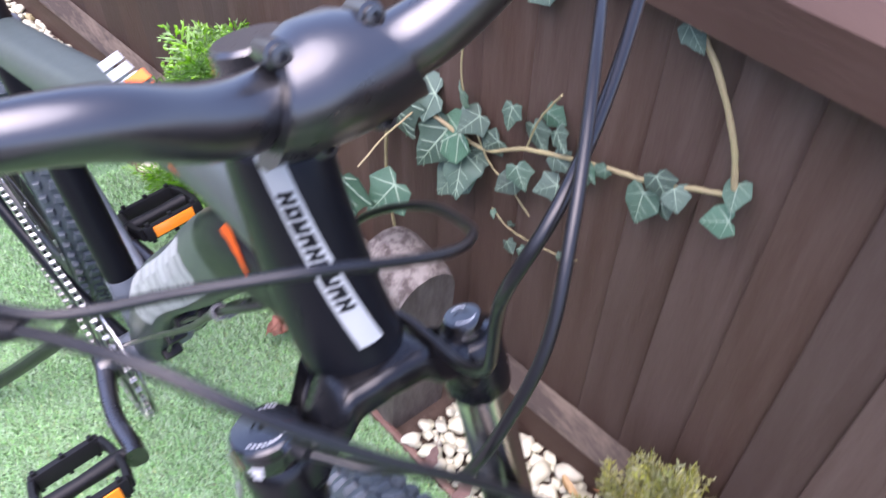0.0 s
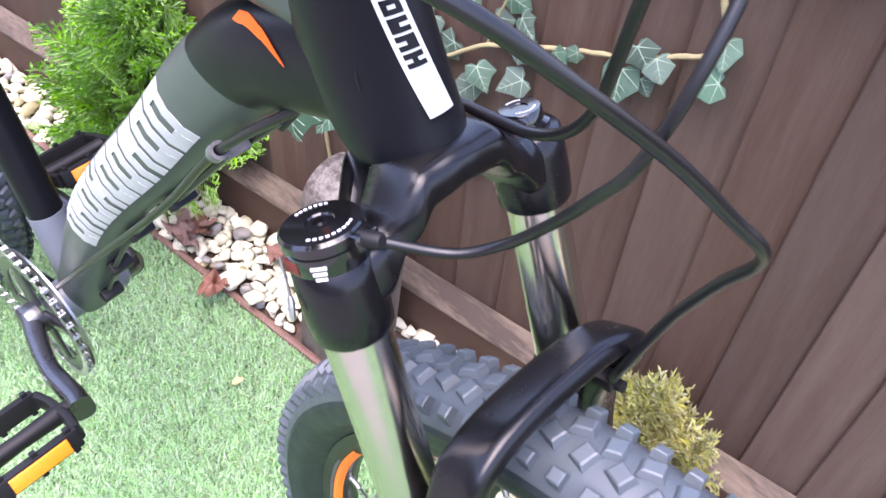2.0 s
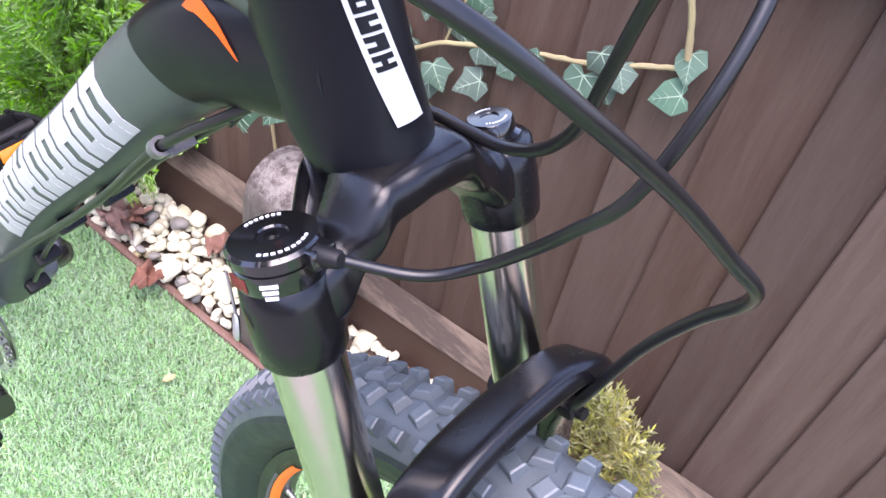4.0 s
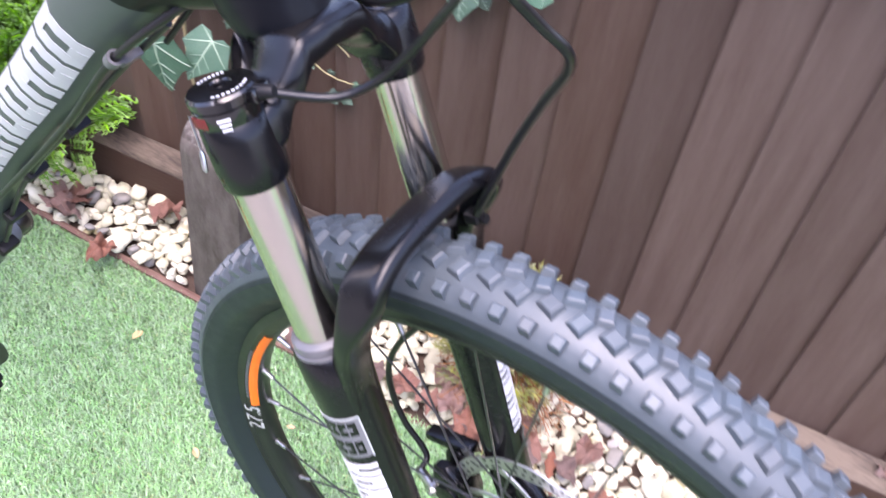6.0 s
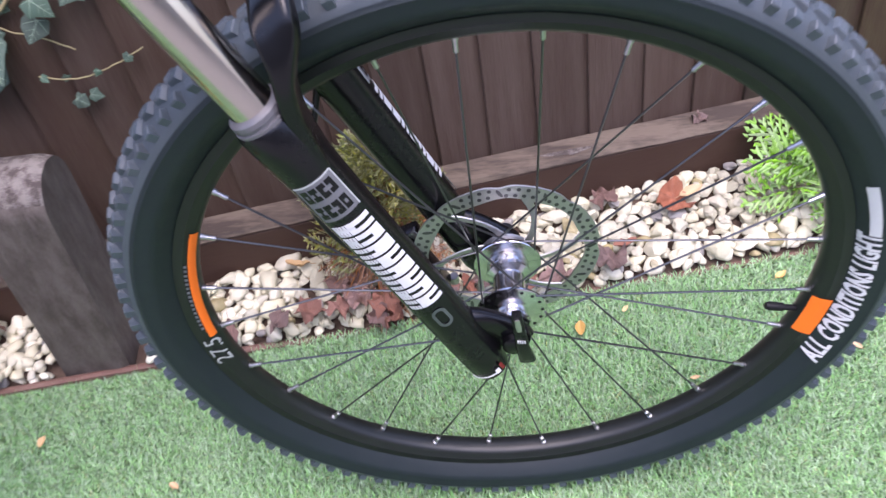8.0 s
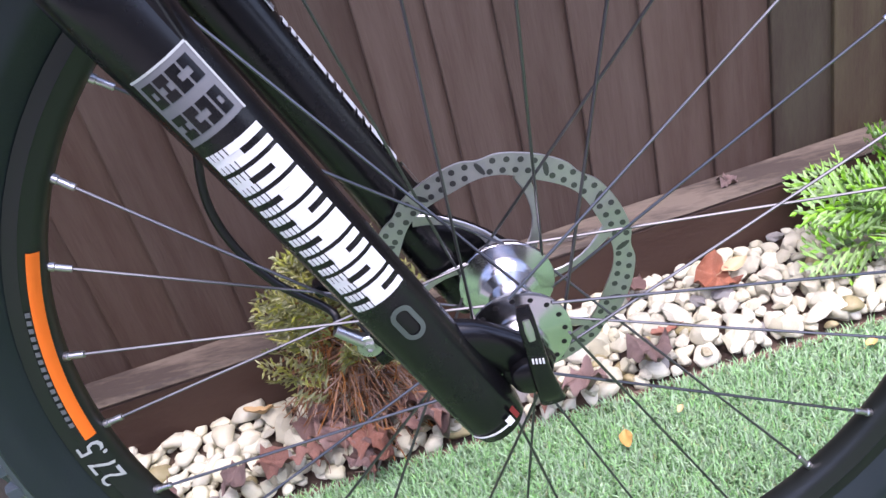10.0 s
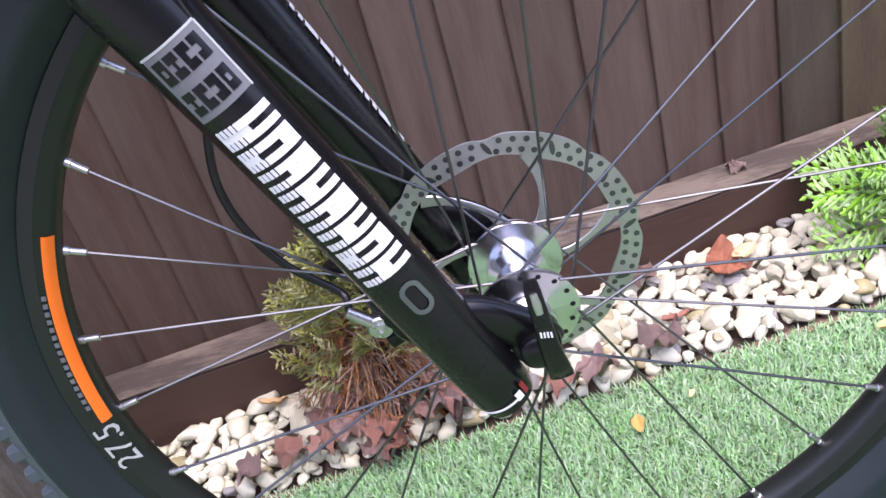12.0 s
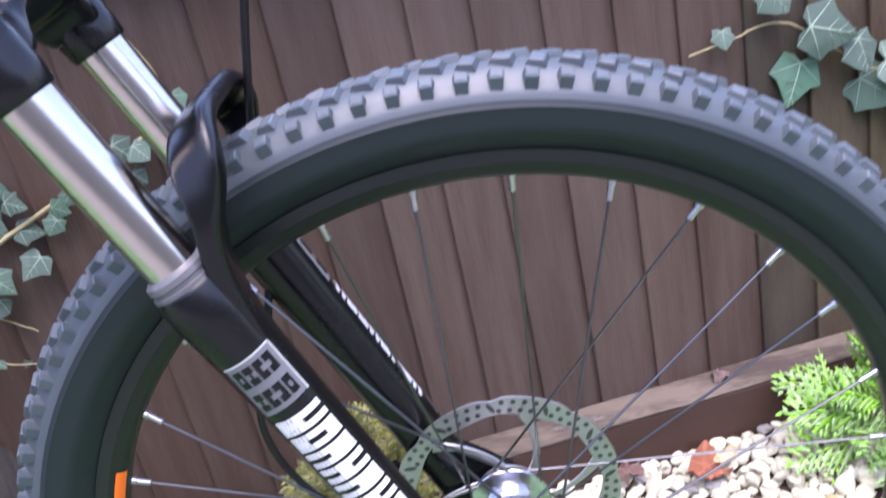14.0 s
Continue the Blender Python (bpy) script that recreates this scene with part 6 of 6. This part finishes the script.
def spray(vs, fs, at, d, n, length, rng_, branch=9, scale=1.0, droop=0.25, strand=1.0, fat=1.0):
    """A flat fern-like conifer spray: a bowed axis, alternate branchlets, and short strands along each."""
    d = d.normalized()
    n = (n - d * n.dot(d)).normalized()
    w = 0.0030 * scale * fat
    m_axis = branch * 2
    for i in range(m_axis + 1):
        t = (i + 0.7) / (m_axis + 0.7)
        sgn = 1 if i % 2 else -1
        p = at + d * (length * t) + Vector((0, 0, -droop * length * t * t))
        side = n.cross(d) * sgn
        bl = length * (0.44 * math.sin(math.pi * min(1.0, 0.25 + 0.70 * t)) ** 0.9 + 0.05) * rng_.uniform(0.75, 1.15)
        bd = d if i == m_axis else (side * 0.78 + d * 0.72 + n * rng_.uniform(-0.25, 0.15)).normalized()
        bn = (n + side * rng_.uniform(-0.35, 0.35)).normalized()
        bs = bn.cross(bd).normalized()
        lozenge(vs, fs, p, bd, bn, bl * 1.02, w)
        m = max(2, int(bl / (0.0058 * scale)))
        for j in range(m):
            s = (j + 0.5) / m
            c = p + bd * (bl * s * 0.9) + Vector((0, 0, -0.12 * bl * s * s))
            q = 1 if j % 2 else -1
            e = (bd * 0.85 + bs * (0.62 * q) + bn * rng_.uniform(-0.2, 0.2)).normalized()
            lozenge(vs, fs, c, e, bn, (0.0105 * (1 - 0.55 * s) + 0.003) * scale * strand * rng_.uniform(0.8, 1.2), w * 0.92)


def stick(vs, fs, pts, r0, r1):
    """A thin tapered three-sided twig."""
    pts = [Vector(p) for p in pts]
    n = len(pts)
    base = len(vs)
    for i, p in enumerate(pts):
        d = (pts[min(i + 1, n - 1)] - pts[max(i - 1, 0)]).normalized()
        a = d.orthogonal().normalized()
        b = d.cross(a)
        r = r0 + (r1 - r0) * i / (n - 1)
        for k in range(3):
            t = 2.094 * k
            vs.append(p + a * (r * math.cos(t)) + b * (r * math.sin(t)))
    for i in range(n - 1):
        for k in range(3):
            a0, a1 = base + i * 3 + k, base + i * 3 + (k + 1) % 3
            fs.append((a0, a1, a1 + 3, a0 + 3))


def conifer(at, height, radius, sprays, length, mat, label, seed, squash=(1, 1), droop=0.25, branch=9, scale=1.0, dead=0, lean=(0, 0), low=0.12, base_w=1.0, rise=0.45, strand=1.0, fat=1.0, toss=0.7):
    """A small garden conifer: trunk, crown of flat sprays on bowed limbs, and dead inner twigs."""
    r_ = random.Random(seed)
    at = Vector(at)
    tree = thing("conifer", tuple(at), label, "conifer", group="young conifers along the fence")
    top = at + Vector((lean[0], lean[1], height * 0.86))
    bm = bmesh.new()
    sweep(bm, spline([at - Vector((0, 0, 0.01)), at.lerp(top, 0.5) + Vector((0.006, -0.004, 0)), top], 8), [0.0070 - 0.0006 * i for i in range(8)], 8)
    part("trunk", bm, M_BARK, tree)
    vs, fs, tv, tf = [], [], [], []
    for k in range(sprays):
        h = low + (0.97 - low) * ((k + r_.random()) / sprays) ** 0.85
        az = k * 2.39996 + r_.uniform(-0.4, 0.4)
        root = at.lerp(top, min(1.0, h))
        prof = (math.sin(math.pi * min(1, 0.22 + 0.78 * h)) ** 0.6) * (1 - 0.25 * h) * base_w
        out = Vector((math.cos(az) * squash[0], math.sin(az) * squash[1], 0))
        reach = radius * prof * r_.uniform(0.55, 1.0)
        tip_dir = (out * (1.0 - 0.55 * h) + Vector((0, 0, rise + 0.85 * h))).normalized()
        start = root + out * max(0.0, reach - length * 0.55)
        start.z += reach * 0.15
        stick(tv, tf, [root, root.lerp(start, 0.6) + Vector((0, 0, 0.004)), start + tip_dir * length * 0.5], 0.0018, 0.0007)
        nrm = Vector((r_.uniform(-toss, toss), r_.uniform(-toss, toss), 0.7)) + out * 0.5
        spray(vs, fs, start, tip_dir + Vector((r_.uniform(-0.35, 0.35), r_.uniform(-0.35, 0.35), r_.uniform(-0.2, 0.2))), nrm, length * r_.uniform(0.7, 1.2), r_, branch, scale, droop, strand, fat)
    crown_ = hang(new("crown", place_mesh("crown", vs, fs, mat, False)), tree)
    tagged(crown_, kind="stuff")
    if dead:
        for k in range(dead):
            az, h = r_.uniform(0, 6.283), r_.uniform(0.05, 0.62)
            root = at.lerp(top, h)
            out = Vector((math.cos(az) * squash[0], math.sin(az) * squash[1], 0))
            ln = radius * r_.uniform(0.5, 1.0) * (1.1 - 0.5 * h)
            p1 = root + out * ln * 0.6 + Vector((0, 0, r_.uniform(-0.01, 0.02)))
            p2 = root + out * ln + Vector((r_.uniform(-0.015, 0.015), r_.uniform(-0.015, 0.015), r_.uniform(-0.05, -0.005)))
            p2.z = max(p2.z, 0.012)
            stick(tv, tf, [root, p1, p2], 0.0012, 0.0006)
            for j in range(3):
                q = p1.lerp(p2, r_.random())
                e = q + Vector((r_.uniform(-0.02, 0.02), r_.uniform(-0.02, 0.02), r_.uniform(-0.035, 0.008)))
                e.z = max(e.z, 0.010)
                stick(tv, tf, [q, q.lerp(e, 0.5) + Vector((0.003, 0, 0.003)), e], 0.0009, 0.0005)
    twigs = hang(new("brushwood", place_mesh("twigs", tv, tf, M_RUST if dead else M_BARK, False)), tree)
    tagged(twigs, kind="stuff")
    return tree


conifer((-0.172, 0.345, 0), 0.235, 0.110, 230, 0.044, M_GOLDEN, "small golden conifer with rusty dead lower twigs among pebbles", 4, branch=5, strand=0.8, scale=1.2, fat=1.1, dead=290, low=0.36, droop=0.05, base_w=1.05)
conifer((0.452, 0.385, 0), 0.100, 0.125, 20, 0.110, M_THUJA2, "low lime green conifer with flat fern-like sprays", 7, branch=9, strand=1.05, scale=1.15, fat=1.75, droop=0.30, low=0.05, rise=0.05, toss=0.35)
conifer((0.605, 0.380, 0), 0.130, 0.150, 38, 0.118, M_THUJA2, "low lime green conifer spilling over the lawn edge", 9, branch=9, strand=1.05, scale=1.15, fat=1.75, droop=0.30, low=0.05, rise=0.1, toss=0.35)
conifer((-0.990, 0.245, 0), 0.370, 0.162, 220, 0.100, M_THUJA, "bushy bright green conifer beside the fence", 13, branch=10, strand=0.85, scale=1.25, fat=1.4, droop=0.08, low=0.14, rise=0.55, toss=0.5)

# ivy along the fence
IVY_OUT = [(0.0, 0.0), (-0.16, -0.13), (-0.40, -0.10), (-0.44, 0.13), (-0.56, 0.38), (-0.37, 0.49), (-0.22, 0.71), (0.0, 0.95)]


def ivy_mesh(seed, wide=1.0, crumple=0.0, mats=None):
    """A five-lobed leaf, 1 long, in the xy plane with its stalk at the origin, tip along y; pale veins stand proud."""
    r_ = random.Random(seed)
    outl = [(x * wide * r_.uniform(0.88, 1.12), y + r_.uniform(-0.03, 0.03) * (0 < y < 1)) for x, y in IVY_OUT]
    outl = outl + [(-x * r_.uniform(0.9, 1.1), y + r_.uniform(-0.03, 0.03)) for x, y in outl[-2:0:-1]]
    dense = []
    for (x0, y0), (x1, y1) in zip(outl, outl[1:] + outl[:1]):
        for k in range(3):
            t = k / 3
            dense.append((x0 + (x1 - x0) * t, y0 + (y1 - y0) * t))
    def lift(x, y):
        return 0.10 - 0.28 * x * x - 0.16 * (y - 0.35) ** 2 + 0.035 * noise.noise(Vector((x * 3, y * 3, seed))) + crumple * (noise.noise(Vector((x * 3.5, y * 3.5, seed + 9))) + 1.6 * x * x)
    vs, fs, ix = [], [], []
    cx, cy = 0.0, 0.30
    vs.append(Vector((cx, cy, lift(cx, cy))))
    n = len(dense)
    for f in (0.35, 0.7, 1.0):
        vs += [Vector((cx + (x - cx) * f, cy + (y - cy) * f, lift(cx + (x - cx) * f, cy + (y - cy) * f))) for x, y in dense]
    for k in range(n):
        fs.append((0, 1 + k, 1 + (k + 1) % n))
        ix.append(0)
        for ring_ in (0, 1):
            a = 1 + ring_ * n
            fs.append((a + k, a + n + k, a + n + (k + 1) % n, a + (k + 1) % n))
            ix.append(0)
    back = len(vs)
    vs += [v - Vector((0, 0, 0.025)) for v in vs[:back]]
    for f in list(fs):
        fs.append(tuple(i + back for i in f[::-1]))
        ix.append(0)
    def vein(p, q, w):
        dx, dy = q[0] - p[0], q[1] - p[1]
        ln = math.hypot(dx, dy)
        nx, ny = -dy / ln, dx / ln
        prev = None
        for k in range(6):
            t = k / 5
            x, y, ww = p[0] + dx * t, p[1] + dy * t, w * (1 - 0.75 * t)
            o = len(vs)
            for s in (-1, 0, 1):
                xx, yy = x + nx * ww * s, y + ny * ww * s
                vs.append(Vector((xx, yy, lift(xx, yy) + (0.020 if s == 0 else 0.006))))
            if prev is not None:
                for s in (0, 1):
                    fs.append((prev + s, prev + s + 1, o + s + 1, o + s))
                    ix.append(1)
            prev = o
    tips = [outl[7], outl[4], outl[len(outl) - 4], outl[2], outl[len(outl) - 2]]
    for q, w in zip(tips, (0.020, 0.017, 0.017, 0.013, 0.013)):
        vein((0, 0.02), (q[0] * 0.94, 0.02 + (q[1] - 0.02) * 0.94), w)
    for t, s in ((0.35, 0.23), (0.55, 0.17), (0.72, 0.10)):
        for g in (-1, 1):
            vein((0, t), (g * s, t + 0.17), 0.008)
    return place_mesh("leaf", vs, fs, mats or [M_IVY, M_VEIN], True, ix)


IVY = [ivy_mesh(i + 1, w) for i, w in enumerate((1.0, 0.85, 1.12, 0.95))]
r = random.Random(31)
ivy = thing("ivy", tuple(fence_pt(-0.60, 0.012, 0.085)), "trailing ivy with pale-veined dark green leaves on the fence", "ivy")


IVY_V = 0.026        # how far behind the board face the shoots run


def ivy_stem(points, rad, label=""):
    pts = spline([fence_pt(u_, v_ + IVY_V, z_ - 0.004) for u_, v_, z_ in points], 10 + 6 * len(points))
    pts = [p + Vector((0, 0, 0.0015 * noise.noise(p * 90))) for p in pts]
    bm = bmesh.new()
    sweep(bm, pts, [rad * (1 + 0.25 * noise.noise(p * 120)) for p in pts], 8)
    return part("ivy_stem", bm, M_VINE, ivy, label)


def ivy_leaf(u, z, size=0.032, v=0.004, turn=None, tip=None):
    """A leaf whose middle is at (u, v, z); it faces the lawn, its tip hangs down by some angle."""
    t = turn if turn is not None else r.uniform(-70, 70)
    n = (-F_IN + Vector((r.uniform(-0.45, 0.45), 0, r.uniform(-0.1, 0.75)))).normalized()
    dn = Vector((0, 0, -1))
    y = (dn - n * dn.dot(n)).normalized()
    x = y.cross(n)
    m = Matrix((x, y, n)).transposed().to_4x4() @ Matrix.Rotation(radians(t), 4, "Z")
    s = size * r.uniform(0.9, 1.1)
    c = fence_pt(u, v + IVY_V, z - 0.004)
    m = Matrix.Translation(c) @ m @ Matrix.Scale(s, 4) @ Matrix.Translation((0, -0.38, 0))
    ob = new("leaf", IVY[r.randrange(4)])
    hang(ob, ivy)
    ob.matrix_basis = m
    return ob, m @ Vector((0, 0, 0.08))


VINE = [(-0.335, 0.0, 0.748), (-0.305, -0.004, 0.72), (-0.272, 0.0, 0.655), (-0.260, 0.002, 0.612)]
ARM = [(-0.258, 0.004, 0.600), (-0.281, 0.004, 0.592), (-0.330, 0.000, 0.568), (-0.394, 0.003, 0.543), (-0.486, -0.002, 0.507), (-0.548, 0.000, 0.464), (-0.640, -0.010, 0.474), (-0.700, 0.000, 0.42), (-0.72, 0.005, 0.30), (-0.70, 0.01, 0.10)]
ivy_stem(VINE, 0.0030, "woody pale brown ivy stem")
ivy_stem(ARM, 0.0024)
ivy_stem([(-0.527, 0.0, 0.383), (-0.500, -0.004, 0.374), (-0.471, 0.0, 0.370), (-0.435, 0.0, 0.378), (-0.40, 0.003, 0.39)], 0.0009)
ivy_stem([(-0.548, 0.0, 0.464), (-0.530, 0.0, 0.445), (-0.511, 0.002, 0.435), (-0.474, 0.004, 0.405)], 0.0010)
ivy_stem([(-0.486, 0.0, 0.507), (-0.470, -0.006, 0.56), (-0.444, -0.010, 0.612)], 0.0012, "reddish young ivy twig")
ivy_stem([(-0.548, 0.0, 0.464), (-0.58, -0.004, 0.55), (-0.567, 0.0, 0.646), (-0.52, 0.0, 0.69), (-0.488, 0.0, 0.71)], 0.0012)
SPOTS = [(-0.260, 0.578, 0.034), (-0.255, 0.608, 0.032), (-0.337, 0.540, 0.036), (-0.322, 0.577, 0.033), (-0.401, 0.533, 0.022), (-0.473, 0.529, 0.036), (-0.484, 0.472, 0.034), (-0.534, 0.481, 0.036), (-0.507, 0.542, 0.030), (-0.458, 0.566, 0.028), (-0.502, 0.446, 0.030)]
SPOTS += [(-0.488, 0.700, 0.030), (-0.567, 0.646, 0.034), (-0.330, 0.738, 0.030), (-0.495, 0.336, 0.018), (-0.476, 0.339, 0.016), (-0.305, 0.571, 0.024), (-0.315, 0.545, 0.022), (-0.442, 0.549, 0.028), (-0.440, 0.516, 0.028), (-0.413, 0.518, 0.020), (-0.447, 0.481, 0.030), (-0.393, 0.540, 0.022)]
SPOTS += [(-0.52, 0.380, 0.012), (-0.50, 0.370, 0.010), (-0.46, 0.374, 0.010), (-0.42, 0.384, 0.012), (-0.56, 0.50, 0.036), (-0.55, 0.44, 0.034), (-0.575, 0.525, 0.030)]
for u_, z_, s_ in SPOTS:
    ob, stalk = ivy_leaf(u_, z_, s_, r.uniform(-0.008, 0.006))
for u_, z_, s_, v_ in ((-0.609, 0.440, 0.060, -0.01), (-0.590, 0.455, 0.050, -0.005), (-0.66, 0.465, 0.058, -0.02), (-0.73, 0.445, 0.052, 0.003), (-0.70, 0.48, 0.050, 0.002), (-0.64, 0.49, 0.050, -0.004), (-0.565, 0.425, 0.048, -0.012), (-0.585, 0.395, 0.046, -0.006), (-0.602, 0.420, 0.050, -0.10)):
    ivy_leaf(u_, z_, s_ * 1.2, v_)
ivy_leaf(-0.646, 0.408, 0.074, -0.118, 6)
ivy_stem([(-0.640, -0.012, 0.474), (-0.636, -0.07, 0.468), (-0.634, -0.112, 0.452)], 0.0012)

ivy_right = thing("ivy", tuple(fence_pt(0.50, 0.012, 0.3)), "dark ivy shoots hanging on the fence planks", "ivy")
ivy = ivy_right
ivy_stem([(0.60, 0.0, 0.42), (0.52, -0.004, 0.45), (0.465, 0.0, 0.49), (0.40, 0.0, 0.535), (0.331, -0.002, 0.528), (0.292, 0.002, 0.523)], 0.0013)
ivy_stem([(0.60, 0.0, 0.42), (0.62, 0.0, 0.25), (0.63, 0.004, 0.09)], 0.0022)
for u_, z_, s_ in ((0.331, 0.533, 0.016), (0.453, 0.515, 0.042), (0.417, 0.463, 0.037), (0.391, 0.566, 0.028), (0.495, 0.478, 0.036), (0.518, 0.430, 0.044), (0.545, 0.45, 0.045), (0.56, 0.40, 0.042), (0.575, 0.47, 0.04), (0.60, 0.36, 0.042)):
    ivy_leaf(u_, z_, s_ * 1.4, r.uniform(-0.01, 0.006))


# ---- fallen leaves and bits ----
def leaf_mesh(seed, mat, lobes=0.0, slim=0.55):
    """A curled dry leaf, 1 long, with a midrib and a short stalk."""
    r_ = random.Random(seed)
    vs, fs = [], []
    nl, nw = 10, 6
    cu, cw = r_.uniform(0.3, 1.1), r_.uniform(0.6, 1.8)
    for i in range(nl + 1):
        t = i / nl
        w = slim * 0.5 * math.sin(math.pi * min(1, t * 0.92 + 0.04)) ** 0.8 * (1 + lobes * math.sin(t * 19 + seed))
        for j in range(nw + 1):
            s = -1 + 2 * j / nw
            x = s * w
            vs.append(Vector((x, t - 0.5, cw * x * x * 1.6 + cu * (t - 0.5) ** 2 * 0.7 - 0.02 * (j == 3) + 0.11 * noise.noise(Vector((x * 4, t * 4, seed))))))
    for i in range(nl):
        for j in range(nw):
            a = i * (nw + 1) + j
            fs.append((a, a + 1, a + nw + 2, a + nw + 1))
    back = len(vs)
    vs += [v - Vector((0, 0, 0.02)) for v in vs]
    fs += [tuple(i + back for i in f[::-1]) for f in list(fs)]
    o = len(vs)
    for p in ((0, -0.5), (0.03, -0.62), (0.02, -0.75)):
        vs += [Vector((p[0] - 0.012, p[1], 0.1)), Vector((p[0] + 0.012, p[1], 0.1)), Vector((p[0], p[1], 0.125))]
    for k in (0, 3):
        for a, b in ((0, 1), (1, 2), (2, 0)):
            fs.append((o + k + a, o + k + b, o + k + 3 + b, o + k + 3 + a))
    return place_mesh("fallen_leaf", vs, fs, mat, True)


DEAD = [ivy_mesh(40 + i, (0.8, 1.05, 0.65, 0.9)[i], (0.45, 0.6, 0.5, 0.7)[i], [M_LEAF, M_LEAF]) for i in range(4)] + [leaf_mesh(5, M_LEAF, 0.25, 0.40)]
PALE = [leaf_mesh(i + 20, M_YELLEAF, 0.0, 0.45 + 0.15 * i) for i in range(2)]


def drop(me, x, y, z, size, label, group, flat=0.5):
    ob = new("fallen_leaf", me)
    ob.matrix_basis = Matrix.LocRotScale((x, y, z), Euler((r.uniform(-flat, flat), r.uniform(-flat, flat), r.uniform(0, 6.28))), (size, size, size))
    return tagged(ob, label, "leaf", group)


for x, y, z, s in ((0.08, 0.195, 0.013, 0.022), (0.346, 0.248, 0.013, 0.020), (0.405, 0.129, 0.012, 0.014), (0.207, 0.105, 0.012, 0.012), (0.141, 0.22, 0.012, 0.010), (-0.62, 0.10, 0.012, 0.016), (-0.43, 0.02, 0.012, 0.014), (-0.36, 0.12, 0.012, 0.012)):
    drop(PALE[r.randrange(2)], x, y, z, s, "small dry tan leaf lying on the artificial lawn", "leaf bits on the lawn", 0.2)
for x, y in ((0.22, 0.395), (0.155, 0.314), (0.069, 0.269), (0.123, 0.278), (-0.169, 0.237), (-0.087, 0.261), (-0.206, 0.258), (0.145, 0.396), (-0.27, 0.243), (-0.726, 0.283), (-0.896, 0.197), (-0.13, 0.27), (0.02, 0.275), (-0.05, 0.285), (-0.31, 0.25), (-0.38, 0.225), (-0.44, 0.215), (-0.76, 0.175), (-0.11, 0.30), (-0.03, 0.33), (-0.23, 0.29), (-0.15, 0.25), (-0.19, 0.24), (-0.10, 0.25), (-0.06, 0.27), (-0.20, 0.30), (-0.24, 0.26), (-0.88, 0.205), (-0.875, 0.185), (-0.86, 0.225)):
    drop(DEAD[r.randrange(5)], x, y, 0.030 + r.uniform(0, 0.005), r.uniform(0.032, 0.050), "curled red-brown dead leaf among the pebbles", "dead leaves in the pebble bed", 0.32)
for x, y in ((-0.30, 0.34), (-0.09, 0.38), (0.26, 0.40)):
    drop(PALE[0], x, y, 0.032, 0.036, "fallen yellow leaf among the pebbles", "yellow leaves in the pebble bed")
drop(DEAD[1], 0.285, board_y(0.285) + 0.015, LEDGE_Z + 0.006, 0.022, "small dead leaf on the timber ledge", "leaves on the ledge", 0.1)
bm = bmesh.new()
sweep(bm, [Vector((0.05, board_y(0.05) + 0.02, LEDGE_Z + 0.0045)), Vector((0.10, board_y(0.10) + 0.012, LEDGE_Z + 0.006)), Vector((0.135, board_y(0.135) + 0.016, LEDGE_Z + 0.0045))], [(0.002, 0.001), (0.006, 0.0015), (0.001, 0.0006)], 8, side=(0, 1, 0))
alone("splinter", bm, M_LICHEN, "pale wood splinter lying on the timber ledge", "splinter")

# ---- an unseen wall added across the lawn, to shape reflections and bounced light ----
bm = bmesh.new()
block(bm, Matrix.Translation((0, -5.2, 1.4)), (24, 0.3, 2.9), 0.01)
alone("wall_house", bm, M_WALL, "plain unseen wall added across the lawn", "wall", kind="structure")
